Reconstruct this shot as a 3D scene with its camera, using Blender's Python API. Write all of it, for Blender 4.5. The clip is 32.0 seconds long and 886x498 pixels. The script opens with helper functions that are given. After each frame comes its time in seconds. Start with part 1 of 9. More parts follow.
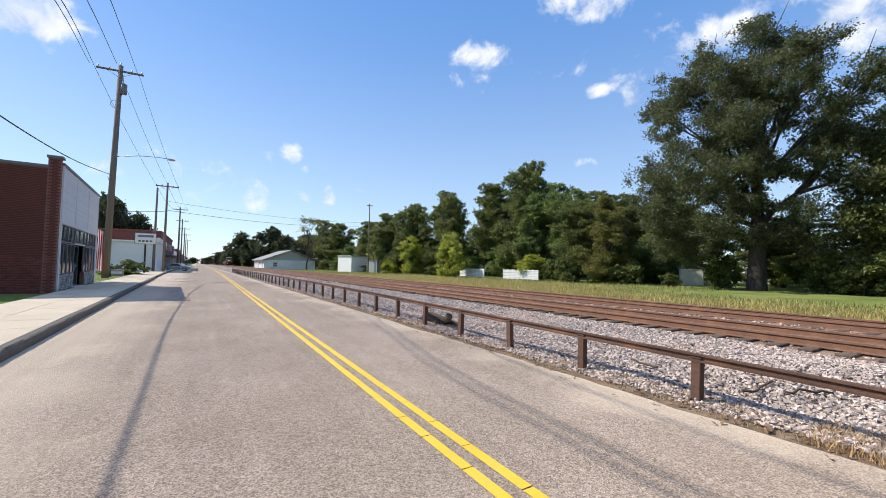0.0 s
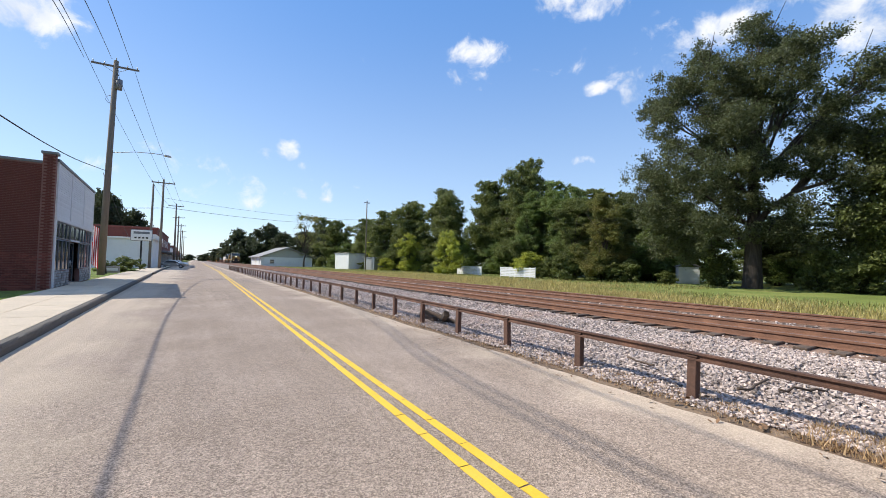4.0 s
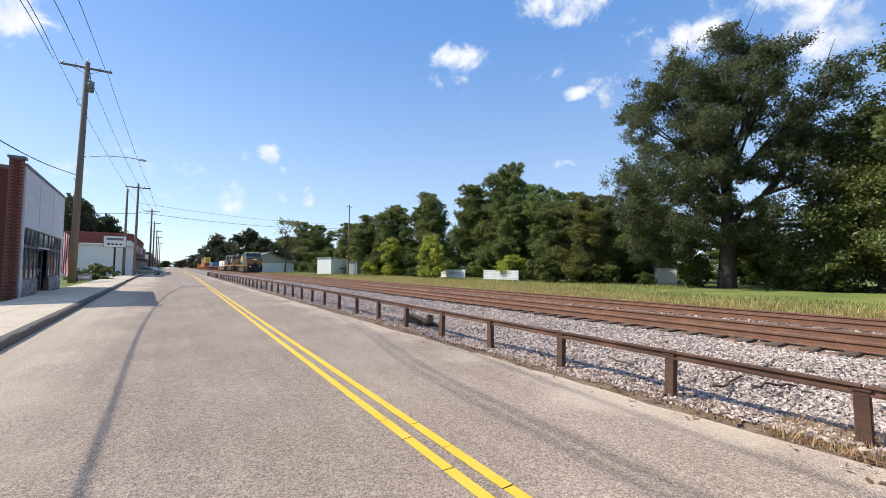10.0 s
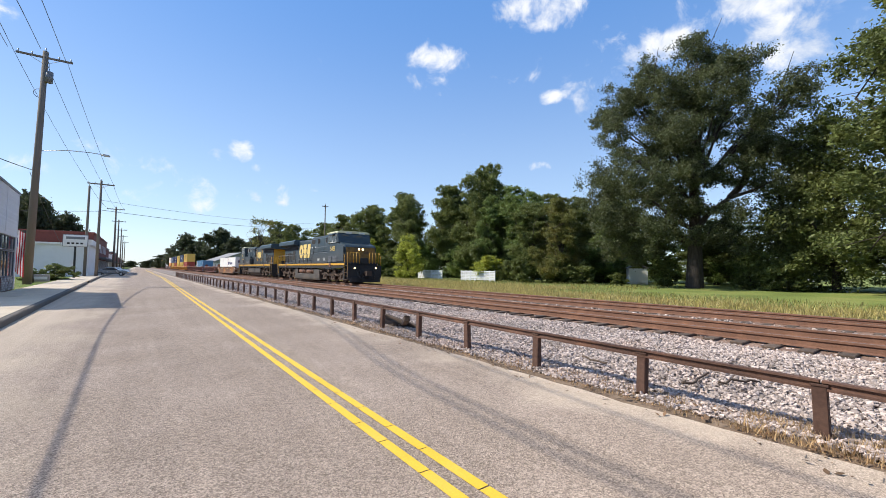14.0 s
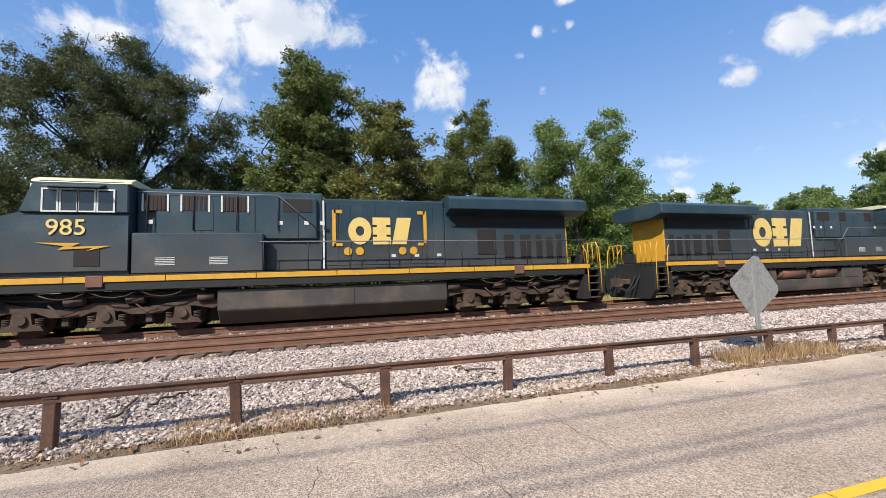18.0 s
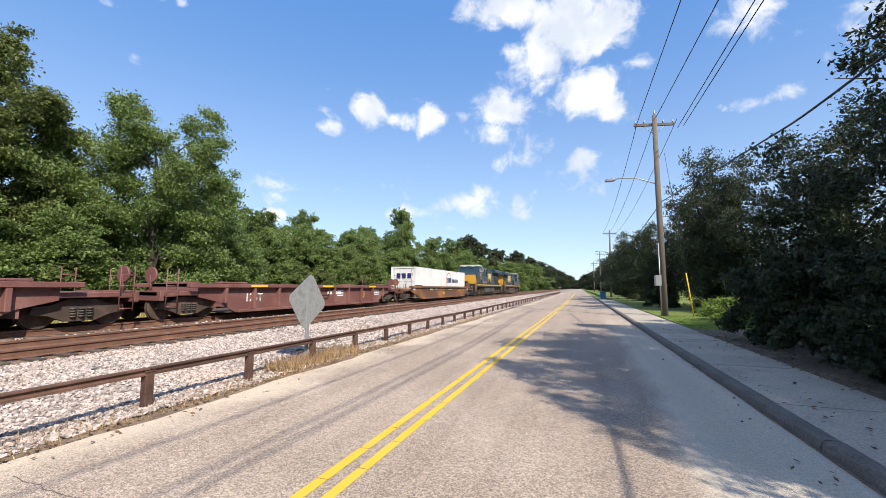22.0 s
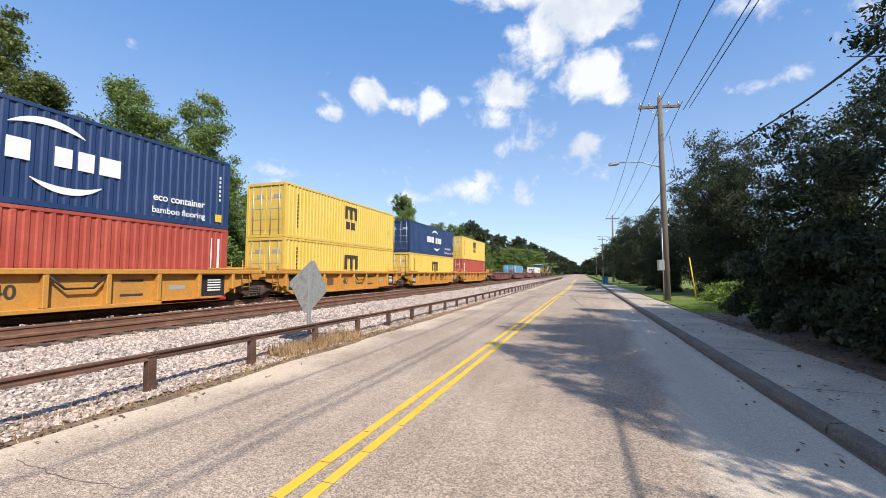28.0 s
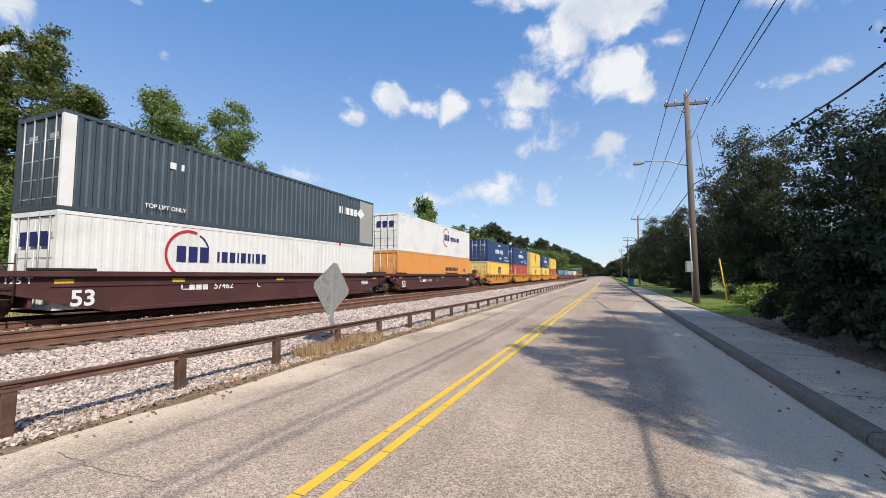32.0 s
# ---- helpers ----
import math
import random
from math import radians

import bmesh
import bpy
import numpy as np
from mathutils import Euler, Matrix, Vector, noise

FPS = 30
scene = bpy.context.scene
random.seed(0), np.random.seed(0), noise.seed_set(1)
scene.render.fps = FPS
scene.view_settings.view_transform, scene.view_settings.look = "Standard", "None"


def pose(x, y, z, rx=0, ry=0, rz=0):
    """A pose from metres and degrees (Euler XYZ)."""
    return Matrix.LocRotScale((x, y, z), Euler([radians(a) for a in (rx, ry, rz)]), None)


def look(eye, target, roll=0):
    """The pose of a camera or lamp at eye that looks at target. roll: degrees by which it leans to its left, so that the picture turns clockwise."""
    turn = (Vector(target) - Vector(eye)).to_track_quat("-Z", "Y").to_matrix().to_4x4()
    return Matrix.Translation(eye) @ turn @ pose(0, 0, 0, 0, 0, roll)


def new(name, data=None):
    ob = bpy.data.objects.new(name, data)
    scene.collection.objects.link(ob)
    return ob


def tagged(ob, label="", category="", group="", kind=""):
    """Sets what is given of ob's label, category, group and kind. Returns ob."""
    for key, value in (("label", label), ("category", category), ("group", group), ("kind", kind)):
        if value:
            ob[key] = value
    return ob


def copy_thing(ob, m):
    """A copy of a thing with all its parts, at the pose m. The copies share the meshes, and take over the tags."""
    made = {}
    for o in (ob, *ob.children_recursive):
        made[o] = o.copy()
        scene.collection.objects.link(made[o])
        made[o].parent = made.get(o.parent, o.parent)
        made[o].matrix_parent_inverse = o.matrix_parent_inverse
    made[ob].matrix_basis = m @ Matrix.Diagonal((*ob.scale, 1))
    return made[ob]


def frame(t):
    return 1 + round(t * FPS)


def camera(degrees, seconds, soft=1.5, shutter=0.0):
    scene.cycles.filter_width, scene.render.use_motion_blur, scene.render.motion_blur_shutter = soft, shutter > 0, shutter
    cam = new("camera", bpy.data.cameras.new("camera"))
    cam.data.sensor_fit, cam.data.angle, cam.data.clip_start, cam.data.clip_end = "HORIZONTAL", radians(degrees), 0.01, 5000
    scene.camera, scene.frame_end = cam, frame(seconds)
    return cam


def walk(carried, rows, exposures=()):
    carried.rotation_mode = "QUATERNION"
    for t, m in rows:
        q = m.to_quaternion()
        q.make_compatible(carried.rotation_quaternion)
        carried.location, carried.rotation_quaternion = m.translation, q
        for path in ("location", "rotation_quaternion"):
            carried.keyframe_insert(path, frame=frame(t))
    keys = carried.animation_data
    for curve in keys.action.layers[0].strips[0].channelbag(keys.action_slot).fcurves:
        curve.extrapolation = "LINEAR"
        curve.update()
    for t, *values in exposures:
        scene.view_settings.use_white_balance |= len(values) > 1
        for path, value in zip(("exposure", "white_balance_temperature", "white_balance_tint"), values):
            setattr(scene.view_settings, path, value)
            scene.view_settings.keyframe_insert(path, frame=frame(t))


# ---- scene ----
cam = camera(95.25, 32.0, 0.5)
PATH = [
    (0, pose(0.000, 0.156, 1.645, 92.55, -1.03, -31.23)),
    (0.5, pose(0.005, 0.149, 1.651, 92.48, -1.04, -31.22)),
    (1, pose(0.006, 0.156, 1.652, 92.45, -1.04, -31.26)),
    (1.5, pose(0.001, 0.157, 1.651, 92.42, -1.07, -31.29)),
    (2, pose(-0.002, 0.159, 1.653, 92.36, -1.14, -31.30)),
    (2.5, pose(-0.003, 0.160, 1.652, 92.28, -1.18, -31.30)),
    (3, pose(-0.001, 0.162, 1.650, 92.24, -1.22, -31.29)),
    (3.5, pose(-0.001, 0.163, 1.653, 92.18, -1.22, -31.40)),
    (5.5, pose(-0.008, 0.145, 1.656, 92.44, -0.91, -32.43)),
    (6, pose(-0.006, 0.148, 1.656, 92.53, -0.81, -32.63)),
    (6.5, pose(-0.005, 0.141, 1.658, 92.56, -0.78, -32.72)),
    (7, pose(-0.002, 0.140, 1.660, 92.56, -0.73, -32.82)),
    (7.5, pose(-0.002, 0.141, 1.657, 92.56, -0.74, -32.92)),
    (8, pose(-0.008, 0.147, 1.657, 92.56, -0.74, -33.10)),
    (8.5, pose(-0.003, 0.141, 1.658, 92.57, -0.73, -33.28)),
    (9, pose(-0.005, 0.145, 1.656, 92.62, -0.69, -33.54)),
    (9.5, pose(-0.006, 0.136, 1.657, 92.66, -0.60, -33.74)),
    (10, pose(-0.006, 0.132, 1.657, 92.74, -0.50, -33.92)),
    (10.5, pose(-0.005, 0.131, 1.653, 92.83, -0.52, -34.11)),
    (11, pose(-0.010, 0.133, 1.652, 92.90, -0.43, -34.33)),
    (11.5, pose(-0.012, 0.125, 1.651, 93.01, -0.40, -34.60)),
    (12, pose(-0.014, 0.122, 1.653, 93.07, -0.31, -34.86)),
    (12.5, pose(-0.006, 0.123, 1.654, 93.04, -0.32, -35.01)),
    (13, pose(-0.008, 0.122, 1.654, 93.03, -0.40, -35.12)),
    (13.5, pose(-0.002, 0.131, 1.655, 92.96, -0.44, -35.35)),
    (15.5, pose(0.068, 0.225, 1.650, 92.95, -0.50, -58.87)),
    (16, pose(0.047, 0.233, 1.653, 93.17, -0.12, -72.05)),
    (16.5, pose(0.002, 0.259, 1.672, 93.25, 0.47, -84.10)),
    (17, pose(-0.004, 0.260, 1.671, 93.48, 1.08, -93.57)),
    (17.5, pose(0.002, 0.232, 1.667, 93.81, 1.72, -100.86)),
    (18, pose(-0.001, 0.203, 1.675, 94.21, 1.97, -107.35)),
    (18.5, pose(0.028, 0.151, 1.672, 94.71, 1.81, -114.00)),
    (19, pose(0.017, 0.104, 1.677, 95.20, 1.51, -121.75)),
    (19.5, pose(-0.019, 0.051, 1.690, 95.53, 1.14, -130.30)),
    (20, pose(-0.058, -0.020, 1.703, 95.63, 0.79, -138.76)),
    (20.5, pose(-0.083, -0.080, 1.696, 95.67, 0.41, -146.58)),
    (21, pose(-0.096, -0.125, 1.700, 95.59, 0.14, -153.09)),
    (21.5, pose(-0.094, -0.152, 1.694, 95.49, -0.18, -158.01)),
    (22, pose(-0.072, -0.192, 1.676, 95.33, -0.48, -161.42)),
    (22.5, pose(-0.070, -0.215, 1.665, 95.05, -0.67, -163.54)),
    (23, pose(-0.059, -0.234, 1.664, 94.69, -0.76, -164.89)),
    (23.5, pose(-0.060, -0.234, 1.663, 94.29, -0.76, -165.65)),
    (24, pose(-0.060, -0.240, 1.661, 94.00, -0.67, -165.88)),
    (24.5, pose(-0.059, -0.246, 1.663, 93.76, -0.57, -165.69)),
    (25, pose(-0.057, -0.247, 1.660, 93.62, -0.49, -165.13)),
    (25.5, pose(-0.046, -0.253, 1.661, 93.49, -0.43, -164.38)),
    (27.5, pose(-0.051, -0.267, 1.649, 93.40, -0.32, -161.33)),
    (28, pose(-0.048, -0.268, 1.651, 93.34, -0.25, -161.11)),
    (28.5, pose(-0.053, -0.275, 1.656, 93.22, -0.14, -160.99)),
    (29, pose(-0.053, -0.273, 1.656, 93.13, -0.15, -160.93)),
    (29.5, pose(-0.057, -0.280, 1.658, 93.11, -0.16, -160.68)),
    (30, pose(-0.058, -0.271, 1.654, 93.10, -0.16, -160.37)),
    (30.5, pose(-0.062, -0.270, 1.655, 93.15, -0.27, -159.94)),
    (31, pose(-0.059, -0.271, 1.651, 93.21, -0.32, -159.56)),
    (31.5, pose(-0.067, -0.263, 1.645, 93.32, -0.28, -159.08)),
    (32, pose(-0.082, -0.267, 1.643, 93.65, -0.14, -158.03)),
]
walk(cam, PATH, [(0.0, 0.36), (13.0, 0.36), (16.0, 0.34), (17.0, 0.27), (19.0, 0.24), (20.0, 0.14), (21.0, 0.27), (23.0, 0.43), (25.5, 0.43), (28.0, 0.31), (30.0, 0.25), (32.0, 0.14)])
PI = math.pi

# ---------- world, sun ----------
world = bpy.data.worlds.new("sky_world")
scene.world = world
world.use_nodes = True
SUN_EL, SUN_DIR = 42.5, Vector((-5.2, 4.5, 6.3)).normalized()


def make_world():
    nt = world.node_tree
    nt.nodes.clear()
    N, L = nt.nodes.new, nt.links.new
    out, bg = N("ShaderNodeOutputWorld"), N("ShaderNodeBackground")
    sky = N("ShaderNodeTexSky")
    sky.sky_type, sky.sun_disc = "NISHITA", False
    sky.sun_elevation = radians(SUN_EL)
    sky.sun_rotation = math.atan2(SUN_DIR.x, SUN_DIR.y)
    sky.air_density, sky.dust_density, sky.ozone_density = 1.0, 0.4, 3.0
    tc = N("ShaderNodeTexCoord")
    total, vec = None, tc.outputs["Generated"]
    for n, (az, el, wide, high, amount) in enumerate(CLOUDS_AHEAD + CLOUDS_FIELD + CLOUDS_SMALL + CLOUDS_WOODS + CLOUDS_BEHIND + CLOUDS_SIDE + CLOUDS_REST_AND_FILL):
        if n % 8 == 7:
            # worked out in batches, which keeps the shader's memory small
            step = N("ShaderNodeVectorMath")
            step.operation = "MULTIPLY_ADD"
            L(total, step.inputs[0])
            step.inputs[1].default_value = (1e-7, 1e-7, 1e-7)
            L(tc.outputs["Generated"], step.inputs[2])
            vec = step.outputs[0]
        mp = N("ShaderNodeMapping")
        mp.vector_type = "TEXTURE"
        mp.inputs["Rotation"].default_value = (0, radians(-el), radians(90 - az))
        mp.inputs["Scale"].default_value = (100.0, math.sin(radians(wide)), math.sin(radians(high)))
        L(vec, mp.inputs["Vector"])
        far = N("ShaderNodeVectorMath")
        far.operation = "LENGTH"
        L(mp.outputs[0], far.inputs[0])
        mr = N("ShaderNodeMapRange")
        mr.interpolation_type = "SMOOTHSTEP"
        for key, v in (("From Min", 2.15), ("From Max", 0.1), ("To Min", 0.0), ("To Max", amount * 1.08)):
            mr.inputs[key].default_value = v
        L(far.outputs["Value"], mr.inputs["Value"])
        if total is None:
            total = mr.outputs[0]
        else:
            m = N("ShaderNodeMath")
            m.operation = "MAXIMUM"
            L(total, m.inputs[0])
            L(mr.outputs[0], m.inputs[1])
            total = m.outputs[0]
    # billows eat into the edges of each cloud
    fine = N("ShaderNodeTexNoise")
    fine.inputs["Scale"].default_value, fine.inputs["Detail"].default_value = 16.0, 10.0
    fine.inputs["Roughness"].default_value, fine.inputs["Distortion"].default_value = 0.6, 0.35
    L(tc.outputs["Generated"], fine.inputs["Vector"])
    eat = N("ShaderNodeMath")
    eat.operation = "MULTIPLY_ADD"
    L(fine.outputs["Fac"], eat.inputs[0])
    eat.inputs[1].default_value = 2.1
    eat.inputs[2].default_value = -1.05
    both = N("ShaderNodeMath")
    L(total, both.inputs[0])
    L(eat.outputs[0], both.inputs[1])
    mul = N("ShaderNodeMapRange")
    mul.interpolation_type = "SMOOTHSTEP"
    L(both.outputs[0], mul.inputs["Value"])
    for key, v in (("From Min", 0.4), ("From Max", 1.0), ("To Min", 0.0), ("To Max", 0.95)):
        mul.inputs[key].default_value = v
    body = N("ShaderNodeTexNoise")
    body.inputs["Scale"].default_value, body.inputs["Detail"].default_value = 9.0, 5.0
    L(tc.outputs["Generated"], body.inputs["Vector"])
    tone = N("ShaderNodeMix")
    tone.data_type = "RGBA"
    tone.inputs["A"].default_value, tone.inputs["B"].default_value = (5.3, 5.7, 6.35, 1), (6.9, 7.0, 7.2, 1)
    tr = N("ShaderNodeMapRange")
    L(body.outputs["Fac"], tr.inputs["Value"])
    tr.inputs["From Min"].default_value, tr.inputs["From Max"].default_value = 0.36, 0.52
    L(tr.outputs[0], tone.inputs["Factor"])
    # pale haze that thickens towards the horizon
    sep = N("ShaderNodeSeparateXYZ")
    L(tc.outputs["Generated"], sep.inputs[0])
    hz = N("ShaderNodeMapRange")
    hz.interpolation_type = "SMOOTHSTEP"
    L(sep.outputs["Z"], hz.inputs["Value"])
    hz.inputs["From Min"].default_value, hz.inputs["From Max"].default_value = -0.04, 0.62
    veil = N("ShaderNodeMix")
    veil.data_type = "RGBA"
    L(hz.outputs[0], veil.inputs["Factor"])
    veil.inputs["A"].default_value, veil.inputs["B"].default_value = (3.95, 5.0, 6.35, 1), (0.95, 2.4, 5.55, 1)
    sat = N("ShaderNodeHueSaturation")
    sat.inputs["Saturation"].default_value, sat.inputs["Value"].default_value = 1.12, 1.42
    sat.inputs["Hue"].default_value = 0.503
    L(sky.outputs[0], sat.inputs["Color"])
    mixh = N("ShaderNodeMix")
    mixh.data_type = "RGBA"
    mixh.inputs["Factor"].default_value = 0.66
    L(sat.outputs[0], mixh.inputs["A"])
    L(veil.outputs["Result"], mixh.inputs["B"])
    mix = N("ShaderNodeMix")
    mix.data_type = "RGBA"
    L(mul.outputs[0], mix.inputs["Factor"])
    L(mixh.outputs["Result"], mix.inputs["A"])
    L(tone.outputs["Result"], mix.inputs["B"])
    L(mix.outputs["Result"], bg.inputs["Color"])
    bg.inputs["Strength"].default_value = 0.118
    L(bg.outputs[0], out.inputs["Surface"])


# azimuth from the road's line, height, half width, half height (degrees), density
CLOUDS_AHEAD = [
    (-15.6, 23.7, 3.4, 2.3, 0.85), (50.5, 32.8, 5.5, 2.0, 0.85), (36.5, 27.9, 3.4, 1.8, 0.72), (35.1, 25.4, 2.9, 1.6, 0.45), (52.6, 22.8, 2.0, 0.9, 0.75), (57.4, 23.8, 1.4, 1.1, 0.45), (39.0, 19.1, 1.1, 1.0, 0.25),
    (10.4, 14.8, 1.3, 1.3, 0.85), (12.1, 12.7, 0.8, 0.7, 0.4), (15.4, 9.5, 1.0, 1.5, 0.65), (18.4, 10.0, 1.2, 0.8, 0.35), (12.1, 8.9, 1.1, 0.7, 0.4), (50.5, 14.2, 1.5, 0.7, 0.62), (7.0, 7.2, 2.0, 1.1, 0.62),
    (-5.3, 12.9, 1.7, 0.9, 0.45), (-2.0, 12.8, 1.1, 0.7, 0.4), (-3.2, 9.0, 1.6, 1.0, 0.45), (5.2, 9.1, 0.9, 0.6, 0.4), (59.4, 29.7, 0.9, 0.6, 0.4),
]
CLOUDS_FIELD = [
    (65.1, 26.4, 3.8, 1.9, 0.75), (68.8, 32.1, 1.8, 1.1, 0.32), (80.3, 31.0, 7.7, 4.3, 1), (86.7, 32.5, 6.8, 2.8, 0.95), (77.4, 24.2, 3.4, 2.8, 0.85), (94.7, 25.4, 1.6, 1.3, 0.55), (108.0, 26.1, 3.2, 3.6, 0.95),
    (109.0, 20.8, 1.4, 2.3, 0.75), (106.4, 20.3, 1.3, 1.1, 0.5), (57.2, 23.5, 1.3, 0.7, 0.3),
]
CLOUDS_SMALL = [
    (126.4, 34.3, 2.0, 0.8, 0.72), (122.3, 31.2, 0.7, 0.8, 0.7), (126.6, 31.3, 0.8, 0.6, 0.7), (119.8, 28.8, 1.0, 0.6, 0.7), (102.8, 29.8, 1.3, 1.0, 0.38), (135.6, 35.5, 0.8, 0.4, 0.45), (122.6, 24.6, 0.6, 0.4, 0.4),
    (156.0, 30.7, 1.1, 0.6, 0.5), (149.5, 27.9, 0.6, 0.4, 0.4),
]
CLOUDS_WOODS = [
    (150.6, 23.9, 2.9, 2.0, 0.92), (154.9, 22.9, 2.4, 1.2, 0.75), (159.6, 22.8, 1.8, 2.0, 0.88), (144.8, 21.1, 1.8, 0.9, 0.7), (156.6, 30.6, 1.4, 0.6, 0.42), (149.7, 27.8, 0.6, 0.4, 0.4), (154.2, 18.7, 1.0, 1.1, 0.35),
    (137.9, 13.7, 2.4, 1.3, 0.55), (139.5, 11.4, 2.2, 1.2, 0.5), (138.8, 9.1, 1.8, 1.0, 0.75), (149.7, 15.3, 1.5, 0.7, 0.45), (153.7, 13.6, 2.2, 1.0, 0.42), (155.8, 10.4, 3.0, 1.3, 0.7), (122.6, 24.4, 0.8, 0.6, 0.3),
    (120.7, 26.4, 1.0, 0.7, 0.28), (120.2, 29.0, 1.4, 0.7, 0.5), (126.0, 31.0, 1.7, 0.6, 0.5), (146.6, 13.4, 0.7, 0.8, 0.35),
]
CLOUDS_BEHIND = [
    (172.1, 35.7, 5.3, 2.3, 0.95), (-179.6, 32.6, 5.4, 4.0, 1), (175.2, 29.2, 4.1, 3.1, 0.85), (-178.3, 25.1, 4.1, 3.2, 0.92), (-175.4, 22.7, 2.3, 1.6, 0.8), (-172.2, 27.7, 2.3, 1.1, 0.72), (169.1, 24.5, 3.7, 2.4, 0.92),
    (167.7, 21.1, 2.7, 1.8, 0.8), (167.9, 27.4, 1.0, 0.7, 0.5), (172.1, 17.0, 3.9, 2.1, 0.68), (176.9, 19.7, 1.6, 1.3, 0.5), (-179.6, 16.7, 1.8, 1.9, 0.82), (-179.2, 13.9, 3.0, 1.9, 0.62), (175.0, 13.7, 3.3, 2.1, 0.5),
    (165.5, 11.8, 4.1, 2.2, 0.78), (171.9, 11.3, 1.3, 1.9, 0.62), (175.7, 9.1, 1.8, 1.5, 0.45),
]
CLOUDS_SIDE = [
    (-159.5, 29.6, 2.9, 2.2, 0.75), (-156.7, 20.7, 2.1, 1.2, 0.78), (-159.7, 20.5, 2.5, 0.9, 0.62), (-163.5, 20.8, 2.3, 0.7, 0.45),
]
CLOUDS_REST_AND_FILL = [
    (174, 18, 9, 7, 0.42), (160, 12, 9, 4, 0.36), (140, 12, 6, 3, 0.36), (0, 10, 9, 5, 0.36), (82, 28, 12, 6, 0.4), (150, 24, 6, 3, 0.34), (55, 25, 8, 5, 0.34),
    (215, 26, 7, 4, 0.7), (240, 30, 8, 4, 0.7), (270, 22, 7, 3, 0.6), (310, 35, 9, 5, 0.6), (335, 48, 9, 6, 0.6), (120, 60, 10, 7, 0.5), (60, 62, 9, 6, 0.5), (20, 55, 8, 5, 0.4),
    # dense clouds outside the view, added to whiten the blue fill light
    (90, 50, 11, 7, 0.9), (150, 55, 12, 8, 0.9), (200, 48, 12, 7, 0.9), (250, 55, 12, 8, 0.9), (0, 72, 14, 10, 0.9), (180, 72, 14, 9, 0.9), (285, 42, 11, 6, 0.9), (230, 38, 10, 5, 0.9), (40, 48, 10, 6, 0.85),
]
make_world()
sun = new("sun", bpy.data.lights.new("sun", "SUN"))
sun.data.energy, sun.data.angle, sun.data.color = 5.0, radians(0.53), (1.0, 0.92, 0.785)
sun.matrix_world = look((0, 0, 50), Vector((0, 0, 50)) - SUN_DIR)

# ---------- materials ----------


